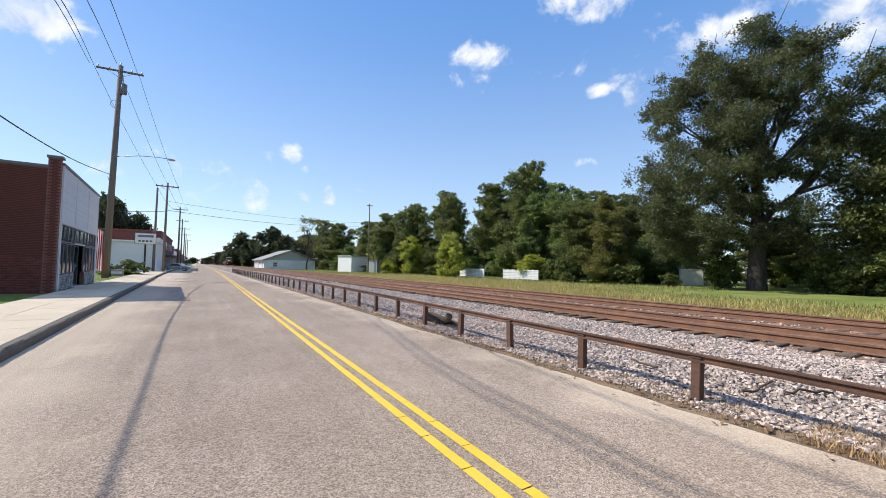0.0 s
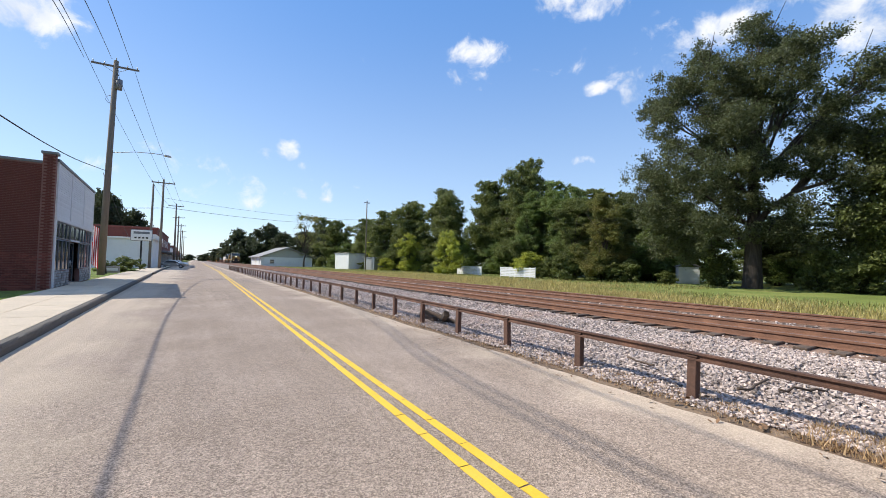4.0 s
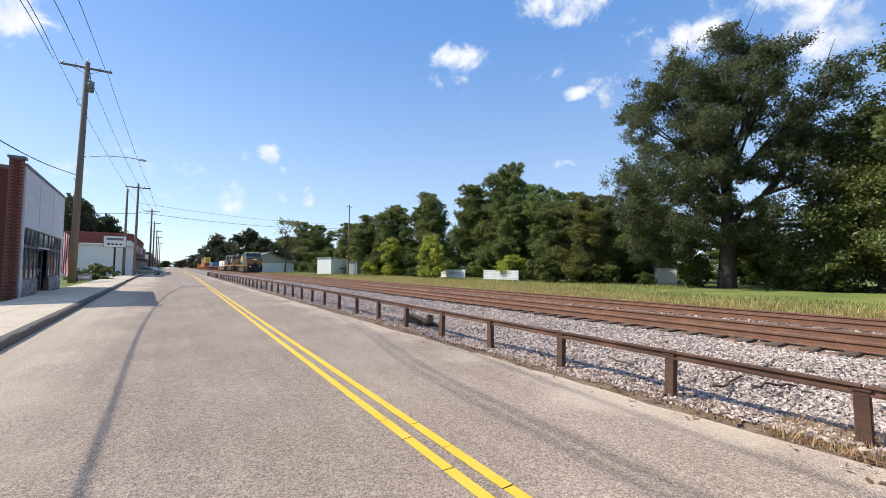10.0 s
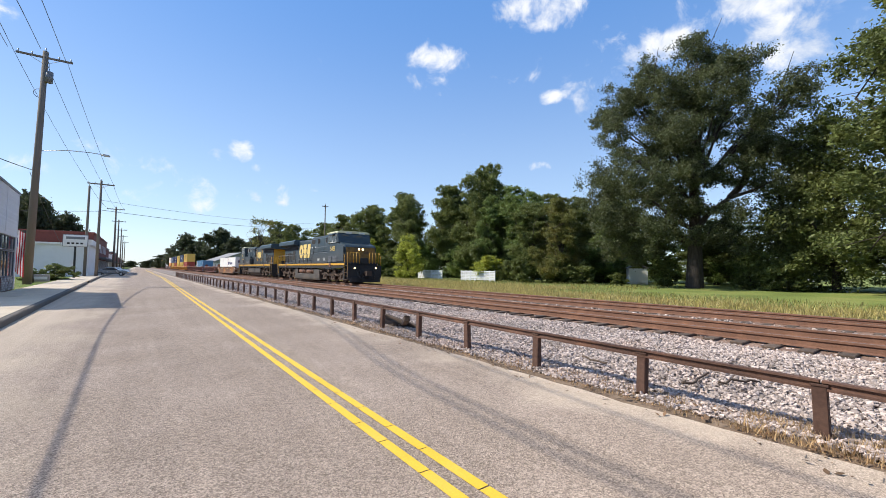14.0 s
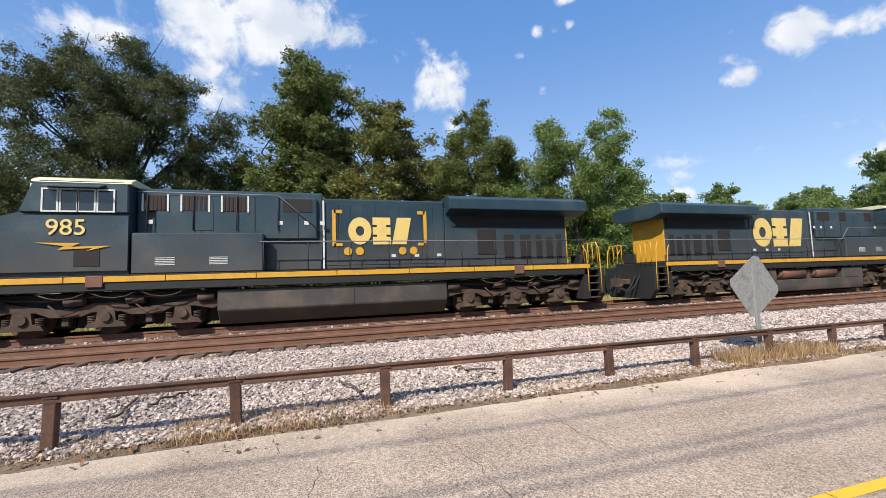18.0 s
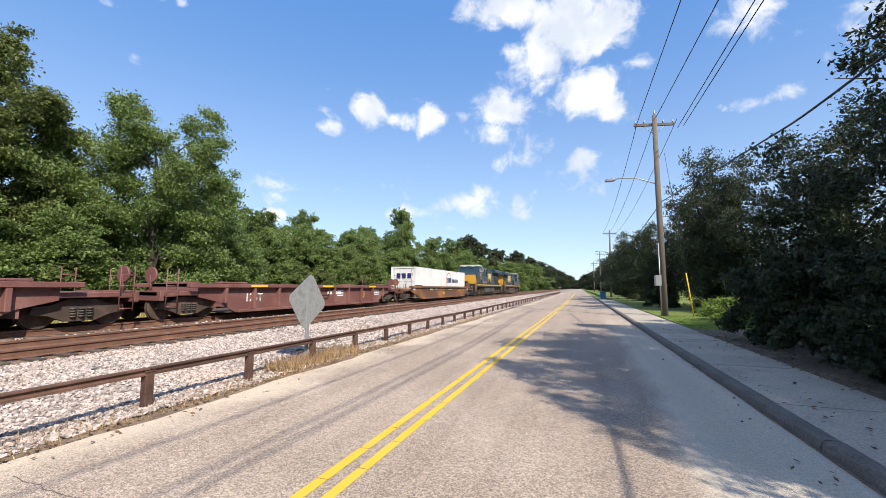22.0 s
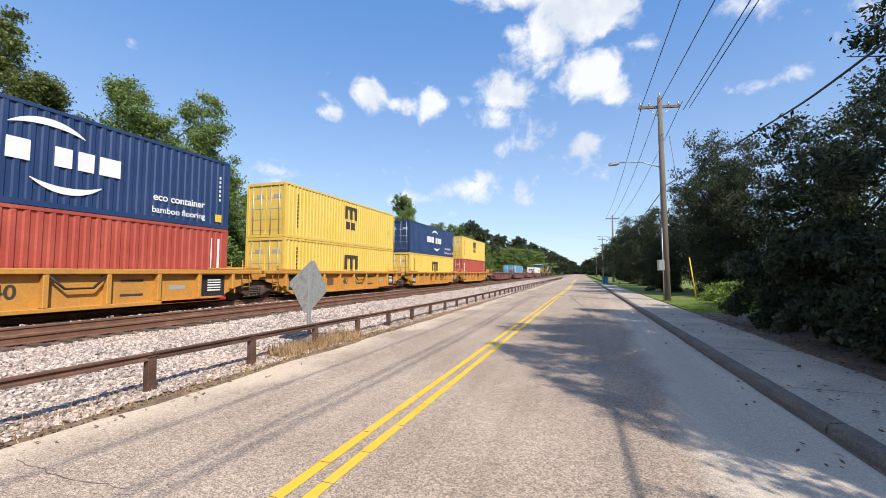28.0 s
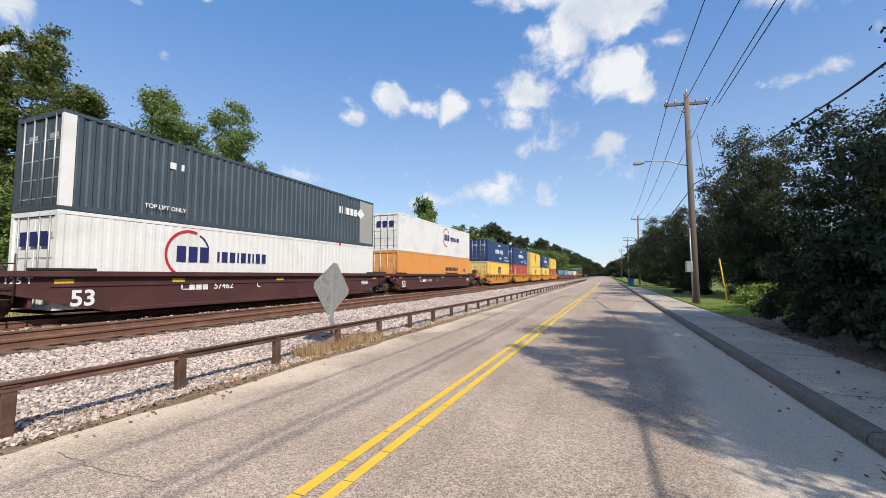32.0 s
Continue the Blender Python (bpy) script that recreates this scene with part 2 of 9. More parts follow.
def surf(name, color, rough=0.7, metal=0.0, var=0.15, scale=3.0, fine=40.0, bump=0.15, other=None, amount=0.5, dist=0.01, spec=0.5, per=0.0, island=False, stretch=None):
    """Paint or stone with stains (scale), grain (fine), relief, a second colour in patches and a change from piece to piece."""
    m = bpy.data.materials.new(name)
    m.use_nodes = True
    nt = m.node_tree
    b = nt.nodes["Principled BSDF"]
    N, L = nt.nodes.new, nt.links.new
    tc = N("ShaderNodeTexCoord")
    vec = tc.outputs["Object"]
    if stretch:
        mp = N("ShaderNodeMapping")
        mp.inputs["Scale"].default_value = stretch
        L(vec, mp.inputs["Vector"])
        vec = mp.outputs[0]
    n1, n2 = N("ShaderNodeTexNoise"), N("ShaderNodeTexNoise")
    n1.inputs["Scale"].default_value, n1.inputs["Detail"].default_value = scale, 5.0
    n2.inputs["Scale"].default_value, n2.inputs["Detail"].default_value = fine, 3.0
    L(vec, n1.inputs["Vector"])
    L(vec, n2.inputs["Vector"])
    col = None
    base = N("ShaderNodeRGB")
    base.outputs[0].default_value = (*color, 1)
    col = base.outputs[0]
    if other:
        r = N("ShaderNodeMapRange")
        r.inputs["From Min"].default_value, r.inputs["From Max"].default_value = 0.5, 0.68
        r.inputs["To Max"].default_value = amount
        L(n1.outputs["Fac"], r.inputs["Value"])
        mx = N("ShaderNodeMix")
        mx.data_type = "RGBA"
        L(r.outputs[0], mx.inputs["Factor"])
        L(col, mx.inputs["A"])
        mx.inputs["B"].default_value = (*other, 1)
        col = mx.outputs["Result"]
    hsv = N("ShaderNodeHueSaturation")
    s = N("ShaderNodeMath")
    s.operation = "ADD"
    L(n1.outputs["Fac"], s.inputs[0])
    L(n2.outputs["Fac"], s.inputs[1])
    vr = N("ShaderNodeMapRange")
    vr.inputs["From Min"].default_value, vr.inputs["From Max"].default_value = 0.65, 1.35
    vr.inputs["To Min"].default_value, vr.inputs["To Max"].default_value = 1 - var, 1 + var
    L(s.outputs[0], vr.inputs["Value"])
    value = vr.outputs[0]
    if per or island:
        src = N("ShaderNodeNewGeometry").outputs["Random Per Island"] if island else N("ShaderNodeObjectInfo").outputs["Random"]
        pr = N("ShaderNodeMapRange")
        pr.inputs["To Min"].default_value, pr.inputs["To Max"].default_value = 1 - per, 1 + per
        L(src, pr.inputs["Value"])
        mm = N("ShaderNodeMath")
        mm.operation = "MULTIPLY"
        L(value, mm.inputs[0])
        L(pr.outputs[0], mm.inputs[1])
        value = mm.outputs[0]
    L(value, hsv.inputs["Value"])
    L(col, hsv.inputs["Color"])
    L(hsv.outputs[0], b.inputs["Base Color"])
    b.inputs["Metallic"].default_value = metal
    b.inputs["Diffuse Roughness"].default_value = 0.35 if rough > 0.88 else 0.0
    b.inputs["Specular IOR Level"].default_value = spec
    rr = N("ShaderNodeMapRange")
    rr.inputs["To Min"].default_value, rr.inputs["To Max"].default_value = max(0.03, rough - 0.1), min(1, rough + 0.1)
    L(n1.outputs["Fac"], rr.inputs["Value"])
    L(rr.outputs[0], b.inputs["Roughness"])
    if bump:
        bp = N("ShaderNodeBump")
        bp.inputs["Strength"].default_value, bp.inputs["Distance"].default_value = bump, dist
        L(n2.outputs["Fac"], bp.inputs["Height"])
        L(bp.outputs[0], b.inputs["Normal"])
    return m


def glow(name, color, strength):
    m = surf(name, color, 0.4)
    b = m.node_tree.nodes["Principled BSDF"]
    b.inputs["Emission Color"].default_value = (*color, 1)
    b.inputs["Emission Strength"].default_value = strength
    return m


def leaf_mat(name, color, other, per=0.45):
    m = surf(name, color, 0.5, 0, 0.2, 0.35, 3.0, 0, other, 0.7, spec=0.35, per=per, island=True)
    nt = m.node_tree
    b = nt.nodes["Principled BSDF"]
    tr = nt.nodes.new("ShaderNodeBsdfTranslucent")
    ad = nt.nodes.new("ShaderNodeMixShader")
    ad.inputs[0].default_value = 0.32
    src = b.inputs["Base Color"].links[0].from_socket
    br = nt.nodes.new("ShaderNodeHueSaturation")
    br.inputs["Value"].default_value = 1.5
    br.inputs["Hue"].default_value = 0.485
    nt.links.new(src, br.inputs["Color"])
    nt.links.new(br.outputs[0], tr.inputs["Color"])
    nt.links.new(b.outputs[0], ad.inputs[1])
    nt.links.new(tr.outputs[0], ad.inputs[2])
    nt.links.new(ad.outputs[0], nt.nodes["Material Output"].inputs["Surface"])
    return m


def asphalt_mat():
    """Old chip-sealed asphalt: aggregate grains, lengthwise wear, patches, and pale dust along both edges."""
    m = bpy.data.materials.new("asphalt")
    m.use_nodes = True
    nt = m.node_tree
    b = nt.nodes["Principled BSDF"]
    N, L = nt.nodes.new, nt.links.new
    tc = N("ShaderNodeTexCoord")

    def ramp(src, a, c, lo, hi):
        r = N("ShaderNodeMapRange")
        L(src, r.inputs["Value"])
        for key, v in (("From Min", a), ("From Max", c), ("To Min", lo), ("To Max", hi)):
            r.inputs[key].default_value = v
        return r.outputs[0]

    def math2(op, a, c):
        n = N("ShaderNodeMath")
        n.operation = op
        for k, v in enumerate((a, c)):
            if isinstance(v, float):
                n.inputs[k].default_value = v
            else:
                L(v, n.inputs[k])
        return n.outputs[0]

    def mixed(f, a, c):
        n = N("ShaderNodeMix")
        n.data_type = "RGBA"
        L(f, n.inputs["Factor"])
        for key, v in (("A", a), ("B", c)):
            if isinstance(v, tuple):
                n.inputs[key].default_value = (*v, 1)
            else:
                L(v, n.inputs[key])
        return n.outputs["Result"]
    vo = N("ShaderNodeTexVoronoi")
    vo.inputs["Scale"].default_value = 92.0
    L(tc.outputs["Object"], vo.inputs["Vector"])
    sepc = N("ShaderNodeSeparateColor")
    L(vo.outputs["Color"], sepc.inputs[0])
    vo2 = N("ShaderNodeTexNoise")
    vo2.inputs["Scale"].default_value, vo2.inputs["Detail"].default_value = 80.0, 3.0
    L(tc.outputs["Object"], vo2.inputs["Vector"])
    mp = N("ShaderNodeMapping")
    mp.inputs["Scale"].default_value = (1.6, 0.035, 1)
    L(tc.outputs["Object"], mp.inputs["Vector"])
    streak = N("ShaderNodeTexNoise")
    streak.inputs["Scale"].default_value, streak.inputs["Detail"].default_value = 2.0, 4.0
    L(mp.outputs[0], streak.inputs["Vector"])
    big = N("ShaderNodeTexNoise")
    big.inputs["Scale"].default_value, big.inputs["Detail"].default_value = 0.45, 6.0
    L(tc.outputs["Object"], big.inputs["Vector"])
    sx = N("ShaderNodeSeparateXYZ")
    L(tc.outputs["Object"], sx.inputs[0])
    wob = ramp(big.outputs["Fac"], 0.3, 0.7, -0.7, 0.7)
    x = math2("ADD", sx.outputs["X"], wob)
    left = ramp(x, -0.7, -2.1, 0.0, 0.9)
    right = ramp(x, 4.2, 5.0, 0.0, 0.8)
    ahead = ramp(sx.outputs["Y"], -6.0, 2.0, 0.0, 1.0)
    left = math2("MULTIPLY", left, ahead)
    # pale silt washed along the kerb on the shaded stretch
    silt = ramp(math2("ADD", sx.outputs["X"], ramp(big.outputs["Fac"], 0.3, 0.7, -0.28, 0.28)), -1.0, -1.4, 0.0, 0.92)
    silt = math2("MULTIPLY", silt, math2("MULTIPLY", ramp(sx.outputs["Y"], 1.0, -3.0, 0.0, 1.0), ramp(sx.outputs["Y"], -26.0, -12.0, 0.15, 1.0)))
    dust = math2("MAXIMUM", left, right)
    col = mixed(ramp(big.outputs["Fac"], 0.42, 0.62, 0.0, 1.0), (0.322, 0.257, 0.209), (0.373, 0.3, 0.248))
    col = mixed(dust, col, (0.545, 0.448, 0.354))
    col = mixed(silt, col, (0.56, 0.485, 0.40))
    dust = math2("MAXIMUM", dust, silt)
    grain = ramp(sepc.outputs[0], 0.0, 1.0, 0.5, 1.5)
    chips = N("ShaderNodeTexVoronoi")
    chips.inputs["Scale"].default_value = 30.0
    L(tc.outputs["Object"], chips.inputs["Vector"])
    sepd = N("ShaderNodeSeparateColor")
    L(chips.outputs["Color"], sepd.inputs[0])
    grain = math2("MULTIPLY", grain, ramp(sepd.outputs[0], 0.0, 1.0, 0.88, 1.12))
    fine = ramp(vo2.outputs["Fac"], 0.3, 0.7, 0.78, 1.22)
    calm = ramp(dust, 0.0, 0.8, 1.0, 0.35)
    g = math2("MULTIPLY", grain, fine)
    g = math2("ADD", math2("MULTIPLY", math2("SUBTRACT", g, 1.0), calm), 1.0)
    g = math2("MULTIPLY", g, ramp(streak.outputs["Fac"], 0.32, 0.62, 0.92, 1.04))
    hsv = N("ShaderNodeHueSaturation")
    L(g, hsv.inputs["Value"])
    L(col, hsv.inputs["Color"])
    L(hsv.outputs[0], b.inputs["Base Color"])
    b.inputs["Roughness"].default_value = 0.95
    b.inputs["Diffuse Roughness"].default_value = 0.35
    b.inputs["Specular IOR Level"].default_value = 0.15
    bp = N("ShaderNodeBump")
    bp.inputs["Strength"].default_value, bp.inputs["Distance"].default_value = 0.8, 0.007
    L(vo.outputs["Distance"], bp.inputs["Height"])
    L(bp.outputs[0], b.inputs["Normal"])
    return m


M = {}
M["asphalt"] = asphalt_mat()
M["tar"] = surf("tar", (0.11, 0.095, 0.085), 0.75, 0, 0.3, 2.0, 30.0, 0.3)
M["kerb"] = surf("kerb", (0.12, 0.105, 0.09), 0.92, 0, 0.25, 1.1, 35.0, 0.4, (0.10, 0.09, 0.08), 0.7, 0.008)
M["kerb_pale"] = surf("kerb_pale", (0.17, 0.145, 0.12), 0.92, 0, 0.45, 1.3, 35.0, 0.6, (0.10, 0.085, 0.07), 0.85, 0.01)
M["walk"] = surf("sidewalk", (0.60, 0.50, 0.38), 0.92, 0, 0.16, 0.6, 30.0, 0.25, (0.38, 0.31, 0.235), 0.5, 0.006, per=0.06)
# stained concrete whose base colour is also darkened for the tree shade
M["walk_dark"] = surf("sidewalk_worn_shaded", (0.42, 0.36, 0.29), 0.92, 0, 0.4, 0.9, 30.0, 0.4, (0.24, 0.21, 0.18), 0.6, 0.006, per=0.08)
M["yellow"] = surf("road_yellow", (0.72, 0.46, 0.035), 0.75, 0, 0.12, 2.0, 50.0, 0.3, (0.60, 0.40, 0.08), 0.5, 0.008)
M["grass"] = surf("grass_ground", (0.15, 0.19, 0.05), 0.95, 0, 0.4, 0.25, 9.0, 0.5, (0.20, 0.18, 0.065), 0.6, 0.05, 0.2)
M["blade"] = leaf_mat("grass_blade", (0.23, 0.235, 0.075), (0.42, 0.36, 0.16))
M["lawn_blade"] = leaf_mat("lawn_blade", (0.16, 0.26, 0.045), (0.20, 0.27, 0.06))
M["straw_blade"] = leaf_mat("straw_blade", (0.40, 0.33, 0.13), (0.30, 0.29, 0.09))
M["leaf_vine"] = leaf_mat("leaf_vine", (0.16, 0.23, 0.045), (0.2, 0.27, 0.05))
M["dry"] = leaf_mat("dry_stalk", (0.46, 0.33, 0.185), (0.33, 0.215, 0.115))
M["ballast"] = surf("ballast_bed", (0.24, 0.20, 0.18), 0.95, 0, 0.45, 1.0, 17.0, 1.0, (0.36, 0.31, 0.285), 0.6, 0.05)
M["stone"] = surf("ballast_stone", (0.435, 0.365, 0.335), 0.9, 0, 0.26, 0.6, 30.0, 0.2, (0.36, 0.275, 0.235), 0.7, per=0.5, island=True)
M["rusty_bed"] = surf("rust_stained_ballast", (0.20, 0.125, 0.09), 0.95, 0, 0.45, 1.2, 18.0, 1.0, (0.27, 0.19, 0.15), 0.6, 0.05)
M["soil"] = surf("dry_soil", (0.17, 0.118, 0.08), 0.95, 0, 0.4, 2.5, 25.0, 0.8, (0.23, 0.175, 0.125), 0.6, 0.02)
M["tie"] = surf("tie_wood", (0.085, 0.06, 0.045), 0.9, 0, 0.3, 3.0, 30.0, 0.4, (0.14, 0.095, 0.07), 0.5, per=0.25, stretch=(0.4, 4, 4))
M["rail"] = surf("rail_rust", (0.17, 0.085, 0.055), 0.75, 0.1, 0.22, 2.5, 40.0, 0.3, (0.23, 0.12, 0.075), 0.6)
M["rail_head"] = surf("rail_head", (0.30, 0.235, 0.21), 0.42, 0.6, 0.15, 2.0, 30.0, 0.1)
M["rail_used"] = surf("rail_head_used", (0.38, 0.34, 0.32), 0.35, 0.8, 0.1, 2.0, 30.0, 0.1)
M["fence"] = surf("fence_rust", (0.115, 0.062, 0.045), 0.8, 0.15, 0.3, 2.0, 30.0, 0.3, (0.185, 0.095, 0.062), 0.7, per=0.18)
M["wood_pole"] = surf("pole_wood", (0.185, 0.155, 0.13), 0.9, 0, 0.25, 1.5, 30.0, 0.4, (0.12, 0.095, 0.08), 0.5, stretch=(6, 6, 0.5))
M["galv"] = surf("galvanised_steel", (0.42, 0.43, 0.44), 0.5, 0.6, 0.12, 4.0, 30.0, 0.1, (0.33, 0.34, 0.34), 0.5)
M["sign_back"] = surf("sign_back", (0.40, 0.41, 0.41), 0.5, 0.45, 0.3, 5.0, 30.0, 0.1, (0.22, 0.22, 0.21), 0.8)
M["wire"] = surf("wire", (0.03, 0.03, 0.032), 0.6)
M["brick"] = surf("brick_red", (0.175, 0.052, 0.04), 0.9, 0, 0.25, 2.0, 30.0, 0.3, (0.12, 0.042, 0.036), 0.6, per=0.3)
M["mortar"] = surf("mortar", (0.235, 0.12, 0.10), 0.95, 0, 0.2, 2.0, 40.0, 0.3)
M["white_wood"] = surf("white_boards", (0.66, 0.67, 0.69), 0.6, 0, 0.08, 1.2, 25.0, 0.1, (0.56, 0.57, 0.58), 0.6, per=0.05)
M["white_wall"] = surf("white_wall", (0.72, 0.73, 0.74), 0.7, 0, 0.08, 0.6, 20.0, 0.1, (0.6, 0.6, 0.59), 0.6)
M["coping"] = surf("coping_dark", (0.16, 0.17, 0.19), 0.6, 0.2, 0.15)
M["glass"] = surf("window_glass", (0.02, 0.025, 0.03), 0.06, 0, 0.1, 1.0, 5.0, 0, spec=0.8)
M["interior"] = surf("dim_interior", (0.05, 0.05, 0.055), 0.9)
M["stone_wall"] = surf("faced_stone", (0.36, 0.34, 0.33), 0.9, 0, 0.25, 3.0, 30.0, 0.4, (0.25, 0.23, 0.22), 0.6, per=0.35)
M["roof"] = surf("roof_grey", (0.22, 0.22, 0.23), 0.8, 0, 0.15, 1.0, 20.0, 0.2, (0.17, 0.165, 0.165), 0.5)
M["bark"] = surf("bark", (0.055, 0.044, 0.036), 0.95, 0, 0.3, 2.0, 16.0, 0.8, (0.09, 0.075, 0.062), 0.5, 0.04, stretch=(3, 3, 0.5))
M["leaf_oak"] = leaf_mat("leaf_oak", (0.078, 0.094, 0.04), (0.118, 0.134, 0.055))
M["leaf_tall"] = leaf_mat("leaf_tall", (0.115, 0.143, 0.045), (0.155, 0.18, 0.056))
M["leaf_wood"] = leaf_mat("leaf_wood", (0.138, 0.195, 0.056), (0.195, 0.245, 0.072))
M["litter"] = surf("dead_leaves", (0.17, 0.10, 0.055), 0.9, 0, 0.3, 1.0, 20.0, 0, (0.09, 0.06, 0.04), 0.6, per=0.5, island=True)
M["leaf_mid"] = leaf_mat("leaf_mid", (0.12, 0.148, 0.044), (0.165, 0.19, 0.058))
M["leaf_light"] = leaf_mat("leaf_light", (0.30, 0.34, 0.055), (0.39, 0.39, 0.065))
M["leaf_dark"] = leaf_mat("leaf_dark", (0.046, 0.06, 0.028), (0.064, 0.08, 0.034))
M["leaf_warm"] = leaf_mat("leaf_warm", (0.15, 0.16, 0.045), (0.20, 0.17, 0.05))
M["rubber"] = surf("rubber", (0.02, 0.02, 0.02), 0.8)
M["black"] = surf("black_steel", (0.02, 0.02, 0.022), 0.7, 0.1, 0.3, 2, 25, 0.1)
M["car_paint"] = surf("car_silver", (0.33, 0.34, 0.35), 0.25, 0.7, 0.05, 2, 20, 0)
M["blue_bin"] = surf("blue_plastic", (0.03, 0.17, 0.38), 0.5)


# ---------- mesh helpers ----------


def link_mesh(name, bm, mat, parent=None, label="", smooth=False):
    me = bpy.data.meshes.new(name)
    bm.to_mesh(me)
    bm.free()
    for one in mat if isinstance(mat, (list, tuple)) else [mat]:
        me.materials.append(one)
    if smooth:
        me.polygons.foreach_set("use_smooth", [True] * len(me.polygons))
    ob = new(name, me)
    if parent is not None:
        ob.parent = parent
    if label:
        ob["label"] = label
    return ob


def part(name, bm, mat, parent, label="", smooth=False):
    return link_mesh(name, bm, mat, parent, label, smooth)


def share(name, ob, parent, place=None):
    """One more object on the mesh of ob."""
    o = new(name, ob.data)
    o.parent = parent
    if place is not None:
        o.matrix_basis = place
    if "label" in ob:
        o["label"] = ob["label"]
    return o


def empty(name, m=None):
    ob = new(name)
    ob.empty_display_size = 0.3
    if m is not None:
        ob.matrix_basis = m
    return ob


def box(bm, x0, x1, y0, y1, z0, z1, mi=0):
    v = [bm.verts.new((x, y, z)) for z in (z0, z1) for y in (y0, y1) for x in (x0, x1)]
    for f in ((0, 2, 3, 1), (4, 5, 7, 6), (0, 1, 5, 4), (2, 6, 7, 3), (0, 4, 6, 2), (1, 3, 7, 5)):
        bm.faces.new([v[i] for i in f]).material_index = mi
    return bm


def bev(bm, w=0.02, seg=1):
    bmesh.ops.bevel(bm, geom=bm.edges[:], offset=w, segments=seg, affect="EDGES", clamp_overlap=True)
    return bm


def bbox(x0, x1, y0, y1, z0, z1, w=0.02):
    return bev(box(bmesh.new(), x0, x1, y0, y1, z0, z1), w)


def prism(bm, pts, axis, a, b):
    """A prism over the outline pts, from a to b along the axis."""
    def put(p, h):
        return {"x": (h, p[0], p[1]), "y": (p[0], h, p[1]), "z": (p[0], p[1], h)}[axis]
    lo, hi = [bm.verts.new(put(p, a)) for p in pts], [bm.verts.new(put(p, b)) for p in pts]
    bm.faces.new(lo)
    bm.faces.new(hi[::-1])
    for i in range(len(pts)):
        j = (i + 1) % len(pts)
        bm.faces.new((lo[j], lo[i], hi[i], hi[j]))
    bmesh.ops.recalc_face_normals(bm, faces=bm.faces[:])
    return bm


def tube(bm, p0, p1, r0, r1=None, seg=10, caps=True):
    p0, p1 = Vector(p0), Vector(p1)
    r1 = r0 if r1 is None else r1
    q = (p1 - p0).to_track_quat("Z", "Y").to_matrix()
    rings = []
    for p, r in ((p0, r0), (p1, r1)):
        rings.append([bm.verts.new(p + q @ Vector((r * math.cos(2 * PI * i / seg), r * math.sin(2 * PI * i / seg), 0))) for i in range(seg)])
    for i in range(seg):
        j = (i + 1) % seg
        f = bm.faces.new((rings[0][i], rings[0][j], rings[1][j], rings[1][i]))
        f.smooth = True
    if caps:
        bm.faces.new(rings[0][::-1])
        bm.faces.new(rings[1])
    return bm


def pipe(bm, pts, r, seg=6):
    """A bent rod through the points, as one skin."""
    pts = [Vector(p) for p in pts]
    rings = []
    for k, p in enumerate(pts):
        d = (pts[min(k + 1, len(pts) - 1)] - p).normalized() + (p - pts[max(k - 1, 0)]).normalized()
        q = d.to_track_quat("Z", "Y").to_matrix()
        rings.append([bm.verts.new(p + q @ Vector((r * math.cos(2 * PI * i / seg), r * math.sin(2 * PI * i / seg), 0))) for i in range(seg)])
    for a, b in zip(rings, rings[1:]):
        best = min(range(seg), key=lambda s: sum((a[i].co - b[(i + s) % seg].co).length for i in range(seg)))
        for i in range(seg):
            bm.faces.new((a[i], a[(i + 1) % seg], b[(i + 1 + best) % seg], b[(i + best) % seg])).smooth = True
    bm.faces.new(rings[0][::-1])
    bm.faces.new(rings[-1])
    return bm


def quads_mesh(name, verts, faces, mat):
    """A mesh from arrays of corners and of quads or triangles."""
    me = bpy.data.meshes.new(name)
    n, k = faces.shape
    me.vertices.add(len(verts))
    me.vertices.foreach_set("co", np.asarray(verts, np.float32).ravel())
    me.loops.add(n * k)
    me.loops.foreach_set("vertex_index", faces.astype(np.int32).ravel())
    me.polygons.add(n)
    me.polygons.foreach_set("loop_start", np.arange(0, n * k, k, dtype=np.int32))
    me.update(calc_edges=True)
    me.shade_flat()
    for one in mat if isinstance(mat, (list, tuple)) else [mat]:
        me.materials.append(one)
    return me


def lettering(text, size, m, mat, parent, name="lettering", bold=0.0):
    """Raised letters from the built-in font, as a mesh."""
    cu = bpy.data.curves.new(name, "FONT")
    cu.body, cu.size, cu.align_x, cu.align_y = text, size, "CENTER", "CENTER"
    cu.offset = bold
    ob = bpy.data.objects.new(name, cu)
    me = bpy.data.meshes.new_from_object(ob)
    bpy.data.objects.remove(ob)
    me.materials.append(mat)
    o = new(name, me)
    o.parent = parent
    o.matrix_basis = m
    return o


# ---------- ground, road, pavements ----------
def yellow_x(y):
    return 2.02 + 0.0155 * max(-45.0, min(70.0, y))


def kerb_x(y):
    return -2.42 - (0.022 * min(y, 70.0) if y > 0 else 0.0)


YS = [-1500, -600, -300, -200, -150, -120, -100, -90, -80, -70, -60, -52, -45, -40, -36, -32, -28, -24, -20, -16, -12, -8, -4, 0, 4, 8, 12, 16, 20, 24, 28, 32, 36,
      40, 45, 52, 60, 70, 80, 90, 100, 120, 150, 200, 300, 600, 1500]


